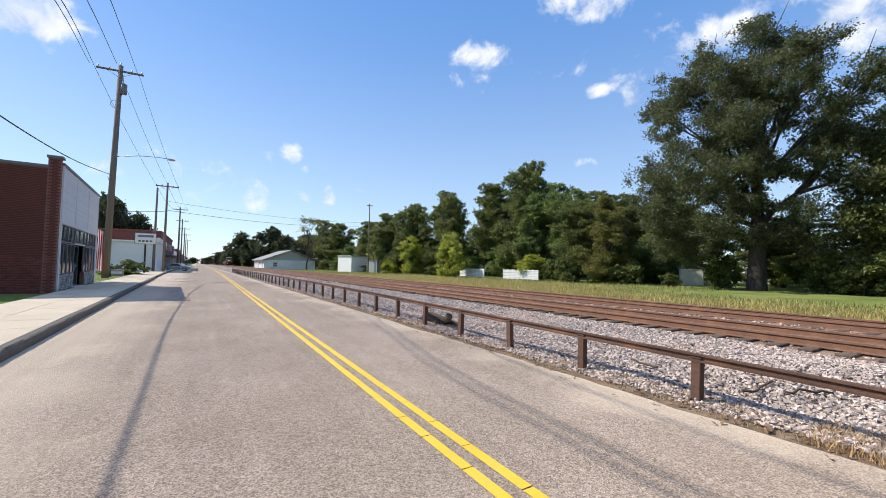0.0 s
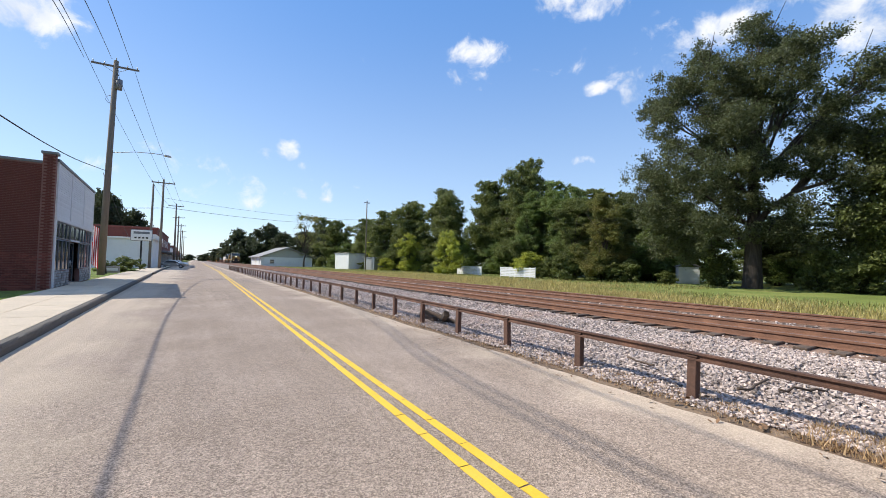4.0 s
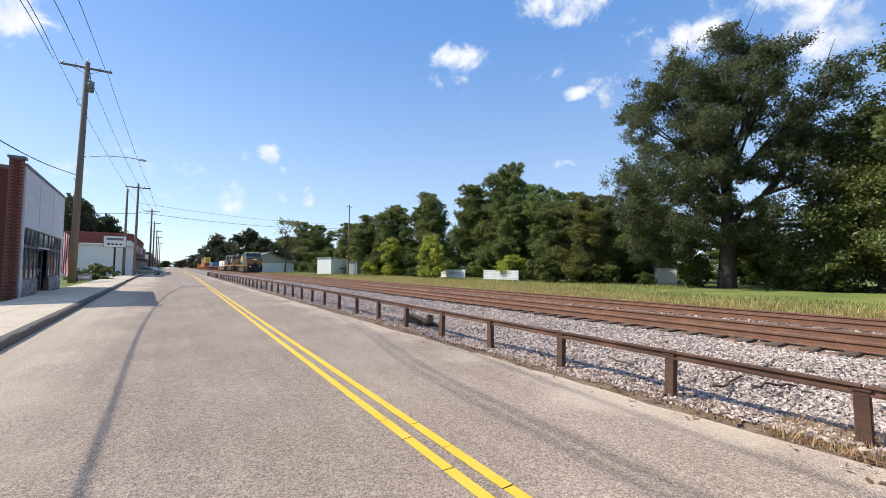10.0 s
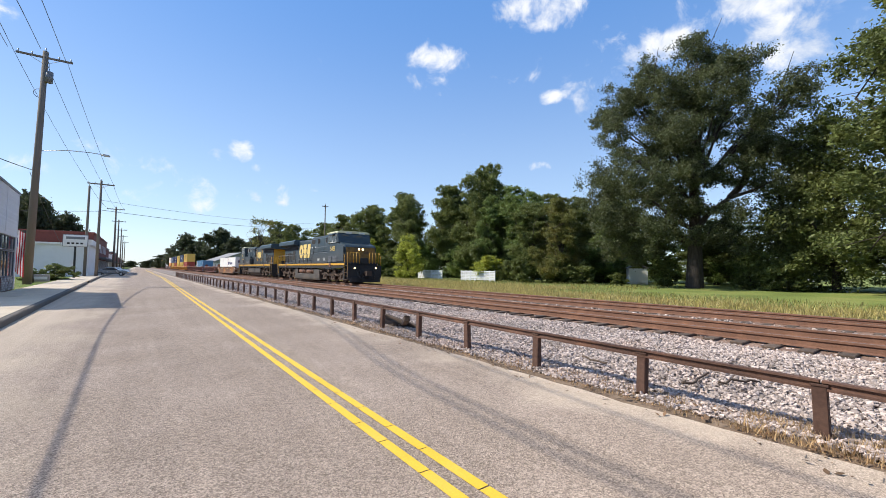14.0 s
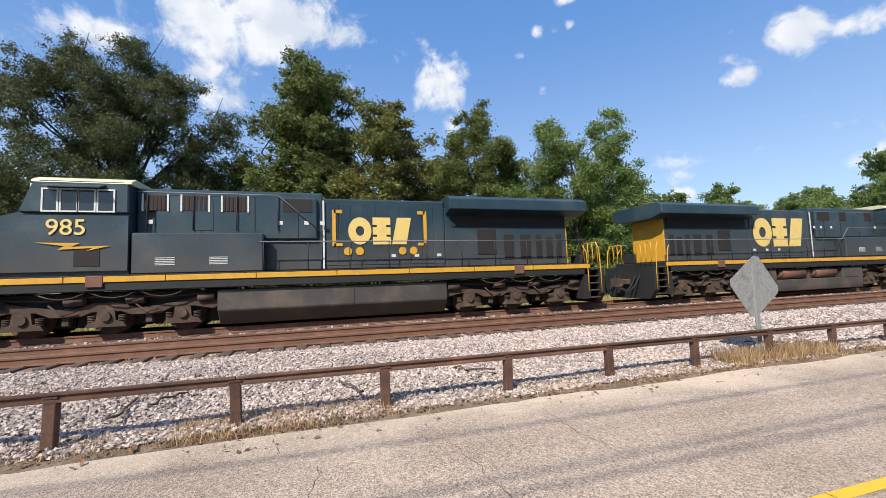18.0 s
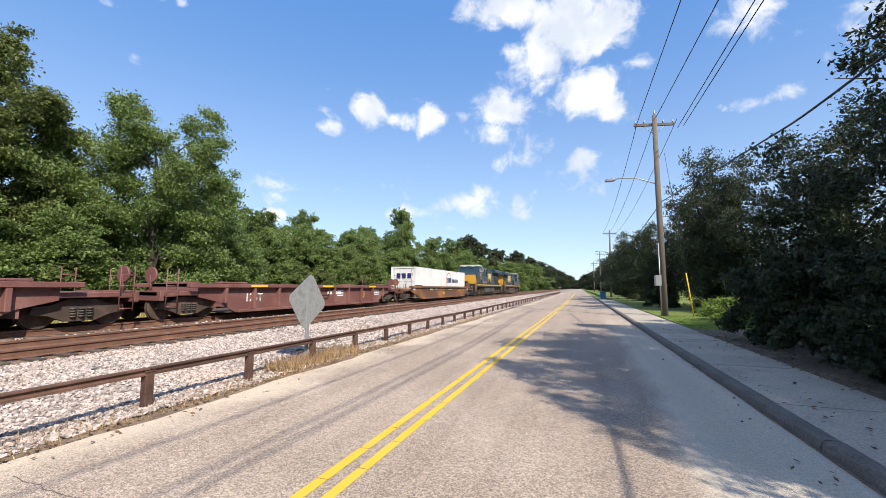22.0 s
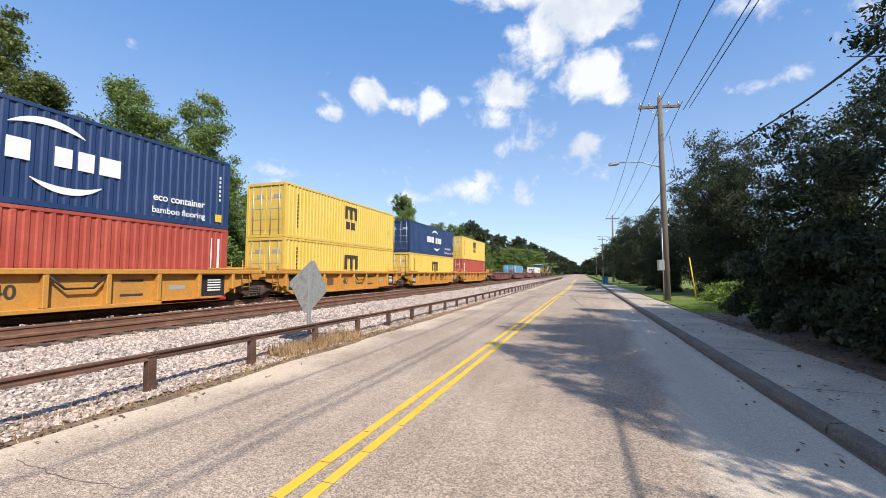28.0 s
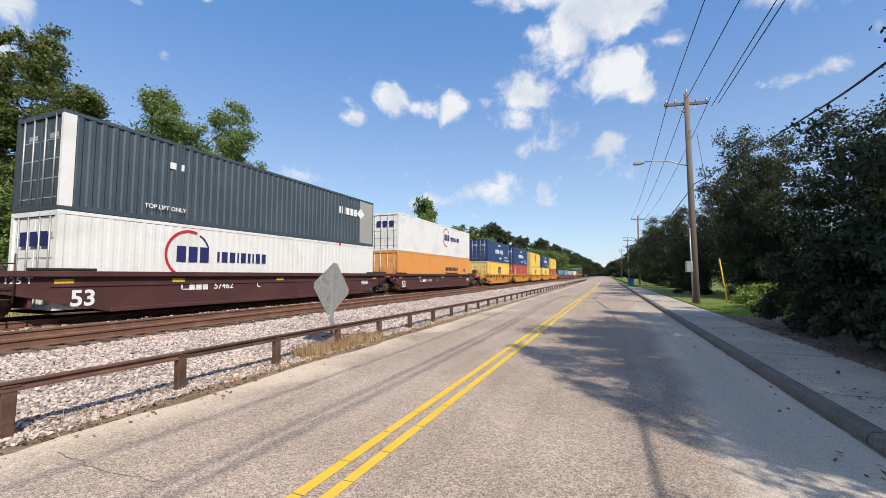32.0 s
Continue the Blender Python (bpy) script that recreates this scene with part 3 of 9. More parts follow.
def strip(name, left, right, z0, z1, mat, kind="structure", thick=0.0, parent=None, ys=None):
    """A band along the road from left(y) to right(y), with a skirt."""
    bm = bmesh.new()
    rows = []
    for y in ys or YS:
        xs = [left(y), left(y), right(y), right(y)] if thick else [left(y), right(y)]
        zs = [z0 - thick, z0, z1, z1 - thick] if thick else [z0, z1]
        rows.append([bm.verts.new((x, y, z)) for x, z in zip(xs, zs)])
    for a, b in zip(rows, rows[1:]):
        for i in range(len(a) - 1):
            bm.faces.new((a[i], a[i + 1], b[i + 1], b[i]))
    if thick:
        bm.faces.new(rows[0])
        bm.faces.new(rows[-1][::-1])
    return tagged(link_mesh(name, bm, mat, parent), kind=kind)


def ground():
    profile = [(-1500, 0.06), (-60, 0.06), (-8, 0.12), (-4.35, 0.10), (-4.2, -0.25), (19.0, -0.25), (20.5, -0.10), (24, -0.22), (34, -0.25), (60, -0.2), (1500, -0.2)]
    bm = bmesh.new()
    rows = [[bm.verts.new((x, y, z)) for x, z in profile] for y in (-1500, -400, -120, -60, -30, 0, 30, 60, 120, 400, 1500)]
    for a, b in zip(rows, rows[1:]):
        for i in range(len(a) - 1):
            bm.faces.new((a[i], a[i + 1], b[i + 1], b[i]))
    tagged(link_mesh("ground", bm, M["grass"]), "level grassy ground, mown and dry in places", kind="structure")


ground()
EDGE = 5.02
FINE = sorted(set(YS) | {-30 + 0.35 * k for k in range(180)})


def road_edge(y):
    return EDGE + 0.10 * noise.noise((y * 0.55, 3.0, 0.0)) + 0.06 * noise.noise((y * 1.9, 7.0, 0.0)) if -31 < y < 34 else EDGE


strip("road", lambda y: kerb_x(y) + 0.0, road_edge, 0.0, 0.0, M["asphalt"], thick=0.2, ys=FINE)["label"] = "worn grey asphalt road with fine aggregate"
strip("kerb_dirt", lambda y: kerb_x(y) + 0.004, lambda y: kerb_x(y) + 0.045 + 0.03 * noise.noise((y * 1.3, 1.0, 0.0)), 0.007, 0.005, M["soil"], ys=[-60 + 0.6 * k for k in range(100)])["label"] = "dark dirt caught along the kerb foot"
strip("soil_bed", lambda y: -8.4, lambda y: -4.12 + 0.12 * noise.noise((y * 0.9, 5.0, 0.0)), 0.128, 0.122, M["soil"], ys=[-18.6 + 0.6 * k for k in range(35)])["label"] = "dark bare soil under the roadside shrubs"


def yellow_lines():
    for side in (-0.115, 0.115):
        th = tagged(empty("centre_line"), "solid yellow painted road line with worn gaps", "road line", "double yellow line", "structure")
        ys, y = [], -130.0
        while y < 210:
            ys.append(y)
            y += random.uniform(0.55, 0.85) if -25 < y < 30 else 6.0
        for a, b in zip(ys, ys[1:]):
            bm = bmesh.new()
            gap = 0.012 if b - a < 1 else 0
            w = 0.052 + random.uniform(-0.002, 0.002)
            c0, c1 = yellow_x(a) + side, yellow_x(b) + side
            j = random.uniform(-0.004, 0.004)
            v = [bm.verts.new(p) for p in ((c0 - w, a, 0.006), (c0 + w, a + j, 0.006), (c1 + w, b - gap + j, 0.006), (c1 - w, b - gap, 0.006))]
            bm.faces.new(v)
            part("stripe", bm, M["yellow"], th)


yellow_lines()


def road_cracks():
    th = tagged(empty("road_cracks"), "thin dark cracks in the worn asphalt", "crack", kind="structure")
    # cracks
    rng = random.Random(5)
    for n in range(16):
        x, y = rng.uniform(2.4, 4.9), rng.uniform(-9, 12)
        if n > 10:
            x = rng.uniform(-1.8, 1.8)
        ang = rng.uniform(-0.4, 0.9)
        bm = bmesh.new()
        prev = None
        for i in range(rng.randint(7, 15)):
            w = rng.uniform(0.0015, 0.005)
            p = (bm.verts.new((x - w * math.sin(ang), y - w, 0.0035)), bm.verts.new((x + w * math.sin(ang), y + w, 0.0035)))
            if prev:
                bm.faces.new((prev[0], prev[1], p[1], p[0]))
            prev = p
            ang += rng.uniform(-0.7, 0.7)
            ang *= 0.8
            x += 0.11 * math.cos(ang)
            y += 0.11 * math.sin(ang)
            if x > 4.95:
                break
        part("crack", bm, M["tar"], th)


road_cracks()


def kerb():
    """Kerb stones along the left side, in lengths, with the gap of the driveway."""
    th = tagged(empty("kerb"), "worn grey concrete kerb in lengths", "kerb", kind="structure")
    y, rng = -90.0, random.Random(14)
    while y < 120:
        ln = 3.05 if -40 < y < 50 else 12.0
        bm = bmesh.new()
        x0, x1 = kerb_x(y), kerb_x(y + ln)
        a, b = y + 0.012, y + ln
        k = 0.06 if y > -1 else 0.0
        prof = ((0.012, -0.1), (0.006, 0.05 + k), (-0.012, 0.1 + k), (-0.045, 0.122 + k), (-0.16, 0.128 + k), (-0.16, -0.1))
        if 47 < y < 52:
            y += ln
            continue
        cuts = 12 if -40 < y < 50 else 1
        rings = []
        for c in range(cuts + 1):
            t = c / cuts
            w = [rng.uniform(-0.007, 0.007) if 0 < i < 4 and cuts > 1 else 0.0 for i in range(len(prof))]
            rings.append([bm.verts.new((x0 + (x1 - x0) * t + dx + w[i], a + (b - a) * t, z + w[i])) for i, (dx, z) in enumerate(prof)])
        for lo, hi in zip(rings, rings[1:]):
            for i in range(len(prof) - 1):
                bm.faces.new((lo[i], hi[i], hi[i + 1], lo[i + 1]))
        bm.faces.new(rings[0])
        bm.faces.new(rings[-1][::-1])
        bmesh.ops.recalc_face_normals(bm, faces=bm.faces[:])
        part("kerb_stone", bm, M["kerb"] if y > -1 else M["kerb_pale"], th)
        y += ln


kerb()


def sidewalk():
    for lo, hi, mat, label, w in ((-60.0, 0.0, "walk_dark", "stained concrete sidewalk, its grey darkened for tree shade", 1.55), (0.0, 120.0, "walk", "pale sunlit concrete sidewalk slabs", 2.4)):
        th = tagged(empty("sidewalk"), label, "sidewalk", kind="structure")
        y = lo
        while y < hi:
            ln = 1.52 if abs(y) < 45 else 6.0
            for cell in range(1 if w < 2 else 2):
                wa, wb = cell * w / (1 if w < 2 else 2), (cell + 1) * w / (1 if w < 2 else 2)
                bm = bmesh.new()
                g = 0.007
                c0, c1 = kerb_x(y) - 0.165, kerb_x(y + ln) - 0.165
                dz = random.uniform(-0.003, 0.004)
                pts = [(c0 - wb + g, y + g), (c0 - wa - g, y + g), (c1 - wa - g, y + ln - g), (c1 - wb + g, y + ln - g)]
                lo_v = [bm.verts.new((*p, 0.0)) for p in pts]
                hi_v = [bm.verts.new((*p, 0.128 + dz + (0.06 if y > -1 else 0))) for p in pts]
                bm.faces.new(hi_v)
                for i in range(4):
                    j = (i + 1) % 4
                    bm.faces.new((lo_v[i], lo_v[j], hi_v[j], hi_v[i]))
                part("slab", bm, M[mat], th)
            y += ln


sidewalk()

# ---------- railway ----------
RAIL_Z = 0.40
TRACKS = (11.15, 15.1)
GAUGE = 0.755


def railway():
    prof = [(5.0, -0.03), (5.3, 0.01), (5.7, 0.0), (7.2, 0.10), (8.6, 0.175), (9.6, 0.17), (11.15, 0.19), (12.9, 0.21), (13.2, 0.21), (15.1, 0.215), (16.9, 0.21), (18.3, -0.02), (19.6, -0.2)]
    bm = bmesh.new()
    rows = []
    for y in YS:
        rows.append([bm.verts.new((x, y, z)) for x, z in prof])
    for a, b in zip(rows, rows[1:]):
        for i in range(len(prof) - 1):
            f = bm.faces.new((a[i], a[i + 1], b[i + 1], b[i]))
            f.material_index = 2 if i < 1 else 1 if i in (5, 6, 8, 9) else 0
    tagged(link_mesh("ballast_bed", bm, [M["ballast"], M["rusty_bed"], M["soil"]]), "pale crushed granite ballast bed under the tracks", kind="structure")
    rail_prof = [(-0.07, 0.0), (-0.07, 0.012), (-0.012, 0.03), (-0.010, 0.125), (-0.036, 0.14), (-0.036, 0.178), (-0.028, 0.186), (0.028, 0.186), (0.036, 0.178), (0.036, 0.14), (0.010, 0.125), (0.012, 0.03), (0.07, 0.012), (0.07, 0.0)]
    tie_bm = bbox(-1.3, 1.3, -0.115, 0.115, -0.16, 0.0, 0.012)
    plate_bm = bbox(-0.16, 0.16, -0.09, 0.09, 0.0, 0.014, 0.004)
    tie0 = plate0 = None
    for n, cx in enumerate(TRACKS):
        th = tagged(empty("railway_track", pose(cx, 0, 0)), ("rusty steel railway track on wooden ties", "railway track with worn steel rails on wooden ties")[n], "railway track", "two railway tracks", "structure")
        for side in (-1, 1):
            bm = bmesh.new()
            prism(bm, [(x + side * GAUGE, z + RAIL_Z - 0.186) for x, z in rail_prof], "y", -1500, 1500)
            for f in bm.faces:
                if f.normal.z > 0.8 and f.calc_center_median().z > RAIL_Z - 0.02:
                    f.material_index = 1
            part("rail", bm, [M["rail"], M["rail_head"] if n == 0 else M["rail_used"]], th)
        step, rng = 0.53, random.Random(n)
        for i in range(-150, 150):
            place = pose(rng.uniform(-0.06, 0.06), i * step + rng.uniform(-0.02, 0.02), 0.226 + rng.uniform(-0.012, 0.006), 0, 0, rng.uniform(-0.8, 0.8))
            if tie0 is None:
                tie0 = part("tie", tie_bm, M["tie"], th)
                tie0.matrix_basis = place
            else:
                share("tie", tie0, th, place)
        verts, faces = [], []
        for i in list(range(-560, -150)) + list(range(150, 560)):
            b0 = len(verts)
            y = i * step
            verts += [(-1.3, y - 0.11, 0.222), (1.3, y - 0.11, 0.222), (1.3, y + 0.11, 0.222), (-1.3, y + 0.11, 0.222), (-1.3, y - 0.11, 0.1), (-1.3, y + 0.11, 0.1)]
            faces += [(b0, b0 + 1, b0 + 2, b0 + 3), (b0, b0 + 3, b0 + 5, b0 + 4)]
        o = new("far_ties", quads_mesh("far_ties", np.array(verts), np.array(faces), M["tie"]))
        o.parent = th
        o["kind"] = "stuff"
        # tie plates with spikes near the viewer
        for i in range(-75, 75):
            for side in (-1, 1):
                place = pose(side * GAUGE, i * step, 0.217)
                if plate0 is None:
                    plate0 = part("tie_plate", plate_bm, M["rail"], th)
                    plate0.matrix_basis = place
                else:
                    share("tie_plate", plate0, th, place)


railway()


def bed_z(x):
    xs = [5.0, 5.3, 5.7, 7.2, 8.6, 9.6, 11.15, 12.9, 13.2, 15.1, 16.9, 18.3, 19.6]
    zs = [-0.03, 0.01, 0.0, 0.10, 0.175, 0.17, 0.19, 0.21, 0.21, 0.215, 0.21, -0.02, -0.2]
    return np.interp(x, xs, zs)


def stones():
    rng = np.random.default_rng(3)
    base = np.array([(1, 0, 0), (-1, 0, 0), (0, 1, 0), (0, -1, 0), (0, 0, 1), (0, 0, -1)], float)
    tri = np.array([(0, 2, 4), (2, 1, 4), (1, 3, 4), (3, 0, 4), (2, 0, 5), (1, 2, 5), (3, 1, 5), (0, 3, 5)])
    sets = []
    for x0, x1, y0, y1, n, lo, hi in ((5.22, 9.72, -9, 11, 66000, 0.017, 0.042), (5.3, 9.75, 11, 32, 24000, 0.025, 0.055), (5.3, 9.75, -34, -9, 28000, 0.025, 0.055),
                                      (5.6, 9.8, 32, 80, 8000, 0.05, 0.11), (5.6, 9.8, -90, -34, 9000, 0.05, 0.11),
                                      (12.6, 13.7, -30, 34, 1800, 0.03, 0.06), (16.3, 18.6, -30, 40, 5000, 0.04, 0.09), (9.9, 12.4, -14, 18, 1200, 0.02, 0.04)):
        p = np.stack([rng.uniform(x0, x1, n), rng.uniform(y0, y1, n), np.zeros(n)], 1)
        size = rng.uniform(lo, hi, n)
        p[:, 2] = bed_z(p[:, 0]) + size * rng.uniform(-0.1, 0.5, n) + 0.012 + 0.018 * np.sin(p[:, 1] * 1.7 + p[:, 0] * 2.3) * np.sin(p[:, 1] * 0.6 - p[:, 0])
        if x0 == 9.9:
            p[:, 2] -= 0.015
        sets.append((p, size))
    pos, size = np.concatenate([a for a, _ in sets]), np.concatenate([b for _, b in sets])
    n = len(pos)
    jit = base[None] * rng.uniform(0.55, 1.25, (n, 6, 1)) + rng.normal(0, 0.18, (n, 6, 3))
    q = rng.normal(size=(n, 4))
    q /= np.linalg.norm(q, axis=1, keepdims=True)
    w, x, y, z = q.T
    R = np.stack([1 - 2 * (y * y + z * z), 2 * (x * y - w * z), 2 * (x * z + w * y), 2 * (x * y + w * z), 1 - 2 * (x * x + z * z), 2 * (y * z - w * x), 2 * (x * z - w * y), 2 * (y * z + w * x), 1 - 2 * (x * x + y * y)], 1).reshape(n, 3, 3)
    v = np.einsum("nij,nkj->nki", R, jit) * size[:, None, None] * np.array([1, 1, 0.8]) + pos[:, None]
    f = tri[None] + 6 * np.arange(n)[:, None, None]
    ob = new("ballast_stones", quads_mesh("ballast_stones", v.reshape(-1, 3), f.reshape(-1, 3), M["stone"]))
    tagged(ob, "loose pale pink and grey granite ballast stones", "gravel", kind="stuff")


stones()


def guard_rail():
    """The low rusty fence between road and ballast, made of old rail on steel posts."""
    S, Y0 = 1.79, 1.13
    th = tagged(empty("guard_fence"), "low rusty fence of old steel rail on posts", "fence")
    bm = bbox(-0.05, 0.05, -0.06, 0.06, -0.15, 0.535, 0.008)
    box(bm, -0.06, 0.06, -0.07, 0.07, 0.528, 0.545)
    first = None
    k0, k1 = -75, 45
    rng = random.Random(8)
    for k in range(k0, k1 + 1):
        y = Y0 + S * k
        place = pose(5.48 - 0.0017 * y, y, 0.007 * max(-20, min(20, y)), rng.uniform(-1.5, 1.5), rng.uniform(-1.5, 1.5), rng.uniform(-4, 4))
        if first is None:
            first = part("post", bm, M["fence"], th)
            first.matrix_basis = place
        else:
            share("post", first, th, place)
    k = k0
    while k < k1:
        n = 3
        ya, yb = Y0 + S * k + 0.01, Y0 + S * min(k + n, k1) - 0.01
        za, zb = (0.007 * max(-20, min(20, y)) for y in (ya, yb))
        xa, xb = (5.48 - 0.0017 * y for y in (ya, yb))
        bm = bmesh.new()
        prof = [(-0.105, 0.485), (-0.105, 0.51), (-0.075, 0.52), (-0.075, 0.555), (-0.10, 0.56), (-0.10, 0.582), (-0.02, 0.582), (-0.02, 0.56), (-0.05, 0.55), (-0.05, 0.52), (-0.02, 0.51), (-0.02, 0.485)]
        lo = [bm.verts.new((xa + 0.06 + dx, ya, z + za)) for dx, z in prof]
        hi = [bm.verts.new((xb + 0.06 + dx, yb, z + zb)) for dx, z in prof]
        bm.faces.new(lo)
        bm.faces.new(hi[::-1])
        for i in range(len(prof)):
            j = (i + 1) % len(prof)
            bm.faces.new((lo[j], lo[i], hi[i], hi[j]))
        bmesh.ops.recalc_face_normals(bm, faces=bm.faces[:])
        part("top_rail", bm, M["fence"], th)
        k += n


guard_rail()


def warning_sign():
    th = tagged(empty("warning_sign", pose(5.62, -7.75, 0, 0, 0, -8)), "grey metal back of a diamond road sign on a post", "road sign")
    bm = bmesh.new()
    s = 0.44
    pts = []
    for k in range(4):
        a = PI / 2 * k
        c, t = Vector((0, math.sin(a), math.cos(a))) * s * 1.41, 0.06
        for d in (-1, 1):
            pts.append((c.y + d * t * math.cos(a) - math.sin(a) * t * 0.7, c.z - d * t * math.sin(a) - math.cos(a) * t * 0.7))
    prism(bm, pts, "x", -0.02, -0.012)
    o = part("sign_plate", bm, M["sign_back"], th)
    o.matrix_basis = pose(0, 0, 1.33, 9, 0, 5)
    bm = bmesh.new()
    prism(bm, [(-0.045, -0.02), (-0.045, 0.0), (-0.02, 0.0), (-0.02, 0.03), (0.02, 0.03), (0.02, 0.0), (0.045, 0.0), (0.045, -0.02), (0.03, -0.02), (0.03, -0.01), (-0.03, -0.01), (-0.03, -0.02)], "z", 0.0, 1.75)
    o = part("post", bm, M["galv"], th)
    o.matrix_basis = pose(-0.03, 0, 0, 0, 0, 90)
    for z in (1.05, 1.6):
        bm = tube(bmesh.new(), (-0.07, 0, z), (0.0, 0, z), 0.012, seg=6)
        part("bolt", bm, M["galv"], th)


warning_sign()


def fallen_wood():
    """Broken ties and branches lying on the ballast behind the fence."""
    for x, y, z, ln, w, tilt, turn in ((5.85, 9.55, 0.22, 1.5, 0.14, 14, 62), (6.0, 9.9, 0.16, 1.3, 0.12, -10, 105), (5.95, 10.6, 0.1, 1.2, 0.15, 2, 80)):
        th = tagged(empty("old_timber", pose(x, y, z, 0, tilt, turn)), "broken dark timber lying against the fence", "timber")
        bm = bbox(-ln / 2, ln / 2, -w / 2, w / 2, -0.07, 0.07, 0.015)
        for v in bm.verts:
            v.co += Vector((noise.noise(v.co * 3), noise.noise(v.co * 5 + Vector((3, 0, 0))), noise.noise(v.co * 4))) * 0.025
        part("timber", bm, M["tie"], th)
    rng = random.Random(12)
    for x, y, turn, ln in ((6.25, -0.25, 20, 0.9), (6.5, -2.3, 40, 0.8), (6.4, 2.6, 5, 1.0), (6.7, 2.2, -30, 0.6), (6.1, -8.6, 60, 0.7), (6.2, 4.1, 80, 0.5)):
        th = tagged(empty("fallen_branch", pose(x, y, 0.09, 0, 0, turn)), "dry fallen branch on the ballast", "branch")
        bm = bmesh.new()
        pts = [Vector((ln * (i / 6 - 0.5), rng.uniform(-0.04, 0.04), 0.03 + rng.uniform(0, 0.05))) for i in range(7)]
        pipe(bm, pts, 0.016)
        part("stick", bm, M["tie"], th)


fallen_wood()


# ---------- trees ----------
def leaf_cloud(rng, blobs, n, size, droop=0.0):
    """Leaf sprays in clumps (centre, radii): folded quads with ragged outlines."""
    vol = np.array([r[0] * r[1] + r[1] * r[2] for _, r in blobs])
    pick = rng.choice(len(blobs), n, p=vol / vol.sum())
    c = np.array([b[0] for b in blobs])[pick]
    r = np.array([b[1] for b in blobs])[pick]
    d = rng.normal(size=(n, 3))
    d /= np.linalg.norm(d, axis=1, keepdims=True)
    rad = rng.random((n, 1)) ** 0.45 * (1 + 0.34 * rng.normal(size=(n, 1)).clip(-1, 2))
    p = c + d * r * rad
    s = size * rng.uniform(0.5, 1.35, (n, 1))
    a = rng.normal(size=(n, 3)) + d * 0.3
    a[:, 2] -= droop
    a /= np.linalg.norm(a, axis=1, keepdims=True)
    b = np.cross(a, rng.normal(size=(n, 3)) + np.array([0, 0, 0.8]))
    b /= np.linalg.norm(b, axis=1, keepdims=True) + 1e-9
    nn = np.cross(a, b)
    v = np.stack([p - a * s, p + b * s * 0.5 + nn * s * 0.15, p + a * s * rng.uniform(0.7, 1.2, (n, 1)), p - b * s * 0.5 + nn * s * 0.15], 1)
    f = np.arange(4 * n).reshape(n, 4)
    return v.reshape(-1, 3), f


def limbs_mesh(rng, h, r, ends, lean=0.0):
    bm = bmesh.new()
    top = Vector((lean * h, 0, h * 0.72))
    pts = [Vector((0, 0, -0.3))]
    for i in range(1, 7):
        t = i / 6
        pts.append(Vector((lean * h * t, 0, h * 0.72 * t)) + Vector((rng.normal() * 0.02 * h, rng.normal() * 0.02 * h, 0)) * (t > 0.2))
    for i in range(6):
        ra, rb = r * (1 - 0.13 * i) * (1.25 if i == 0 else 1), r * (1 - 0.13 * (i + 1))
        tube(bm, pts[i], pts[i + 1], ra, rb, 9, False)
    for e in ends:
        e = Vector(e)
        t = min(5, max(1, int(6 * (e.z * 0.62) / (h * 0.72))))
        a = pts[t]
        mid = a.lerp(e, 0.5) + Vector((rng.normal() * 0.05 * h, rng.normal() * 0.05 * h, 0.05 * h))
        tube(bm, a, mid, r * 0.32, r * 0.2, 6, False)
        tube(bm, mid, e, r * 0.2, r * 0.06, 6, False)
        for _ in range(2):
            q = mid.lerp(e, 0.4) + Vector((rng.normal(), rng.normal(), rng.normal() * 0.6)) * 0.09 * h
            tube(bm, mid.lerp(e, 0.15), q, r * 0.11, r * 0.03, 5, False)
    return bm


def spray(rng, blobs, c, R, Rz, n):
    """Small leafy clumps over the skin of a lobe, thin below."""
    for _ in range(n):
        d = rng.normal(size=3)
        d /= np.linalg.norm(d)
        d[2] = d[2] * 0.9 + 0.12
        k = rng.uniform(0.35, 1.12)
        r = R * rng.uniform(0.2, 0.44)
        p = c + d * np.array((R, R, Rz)) * k
        blobs.append((tuple(p), (r * rng.uniform(0.8, 1.4), r * rng.uniform(0.8, 1.4), r * rng.uniform(0.55, 1.0))))


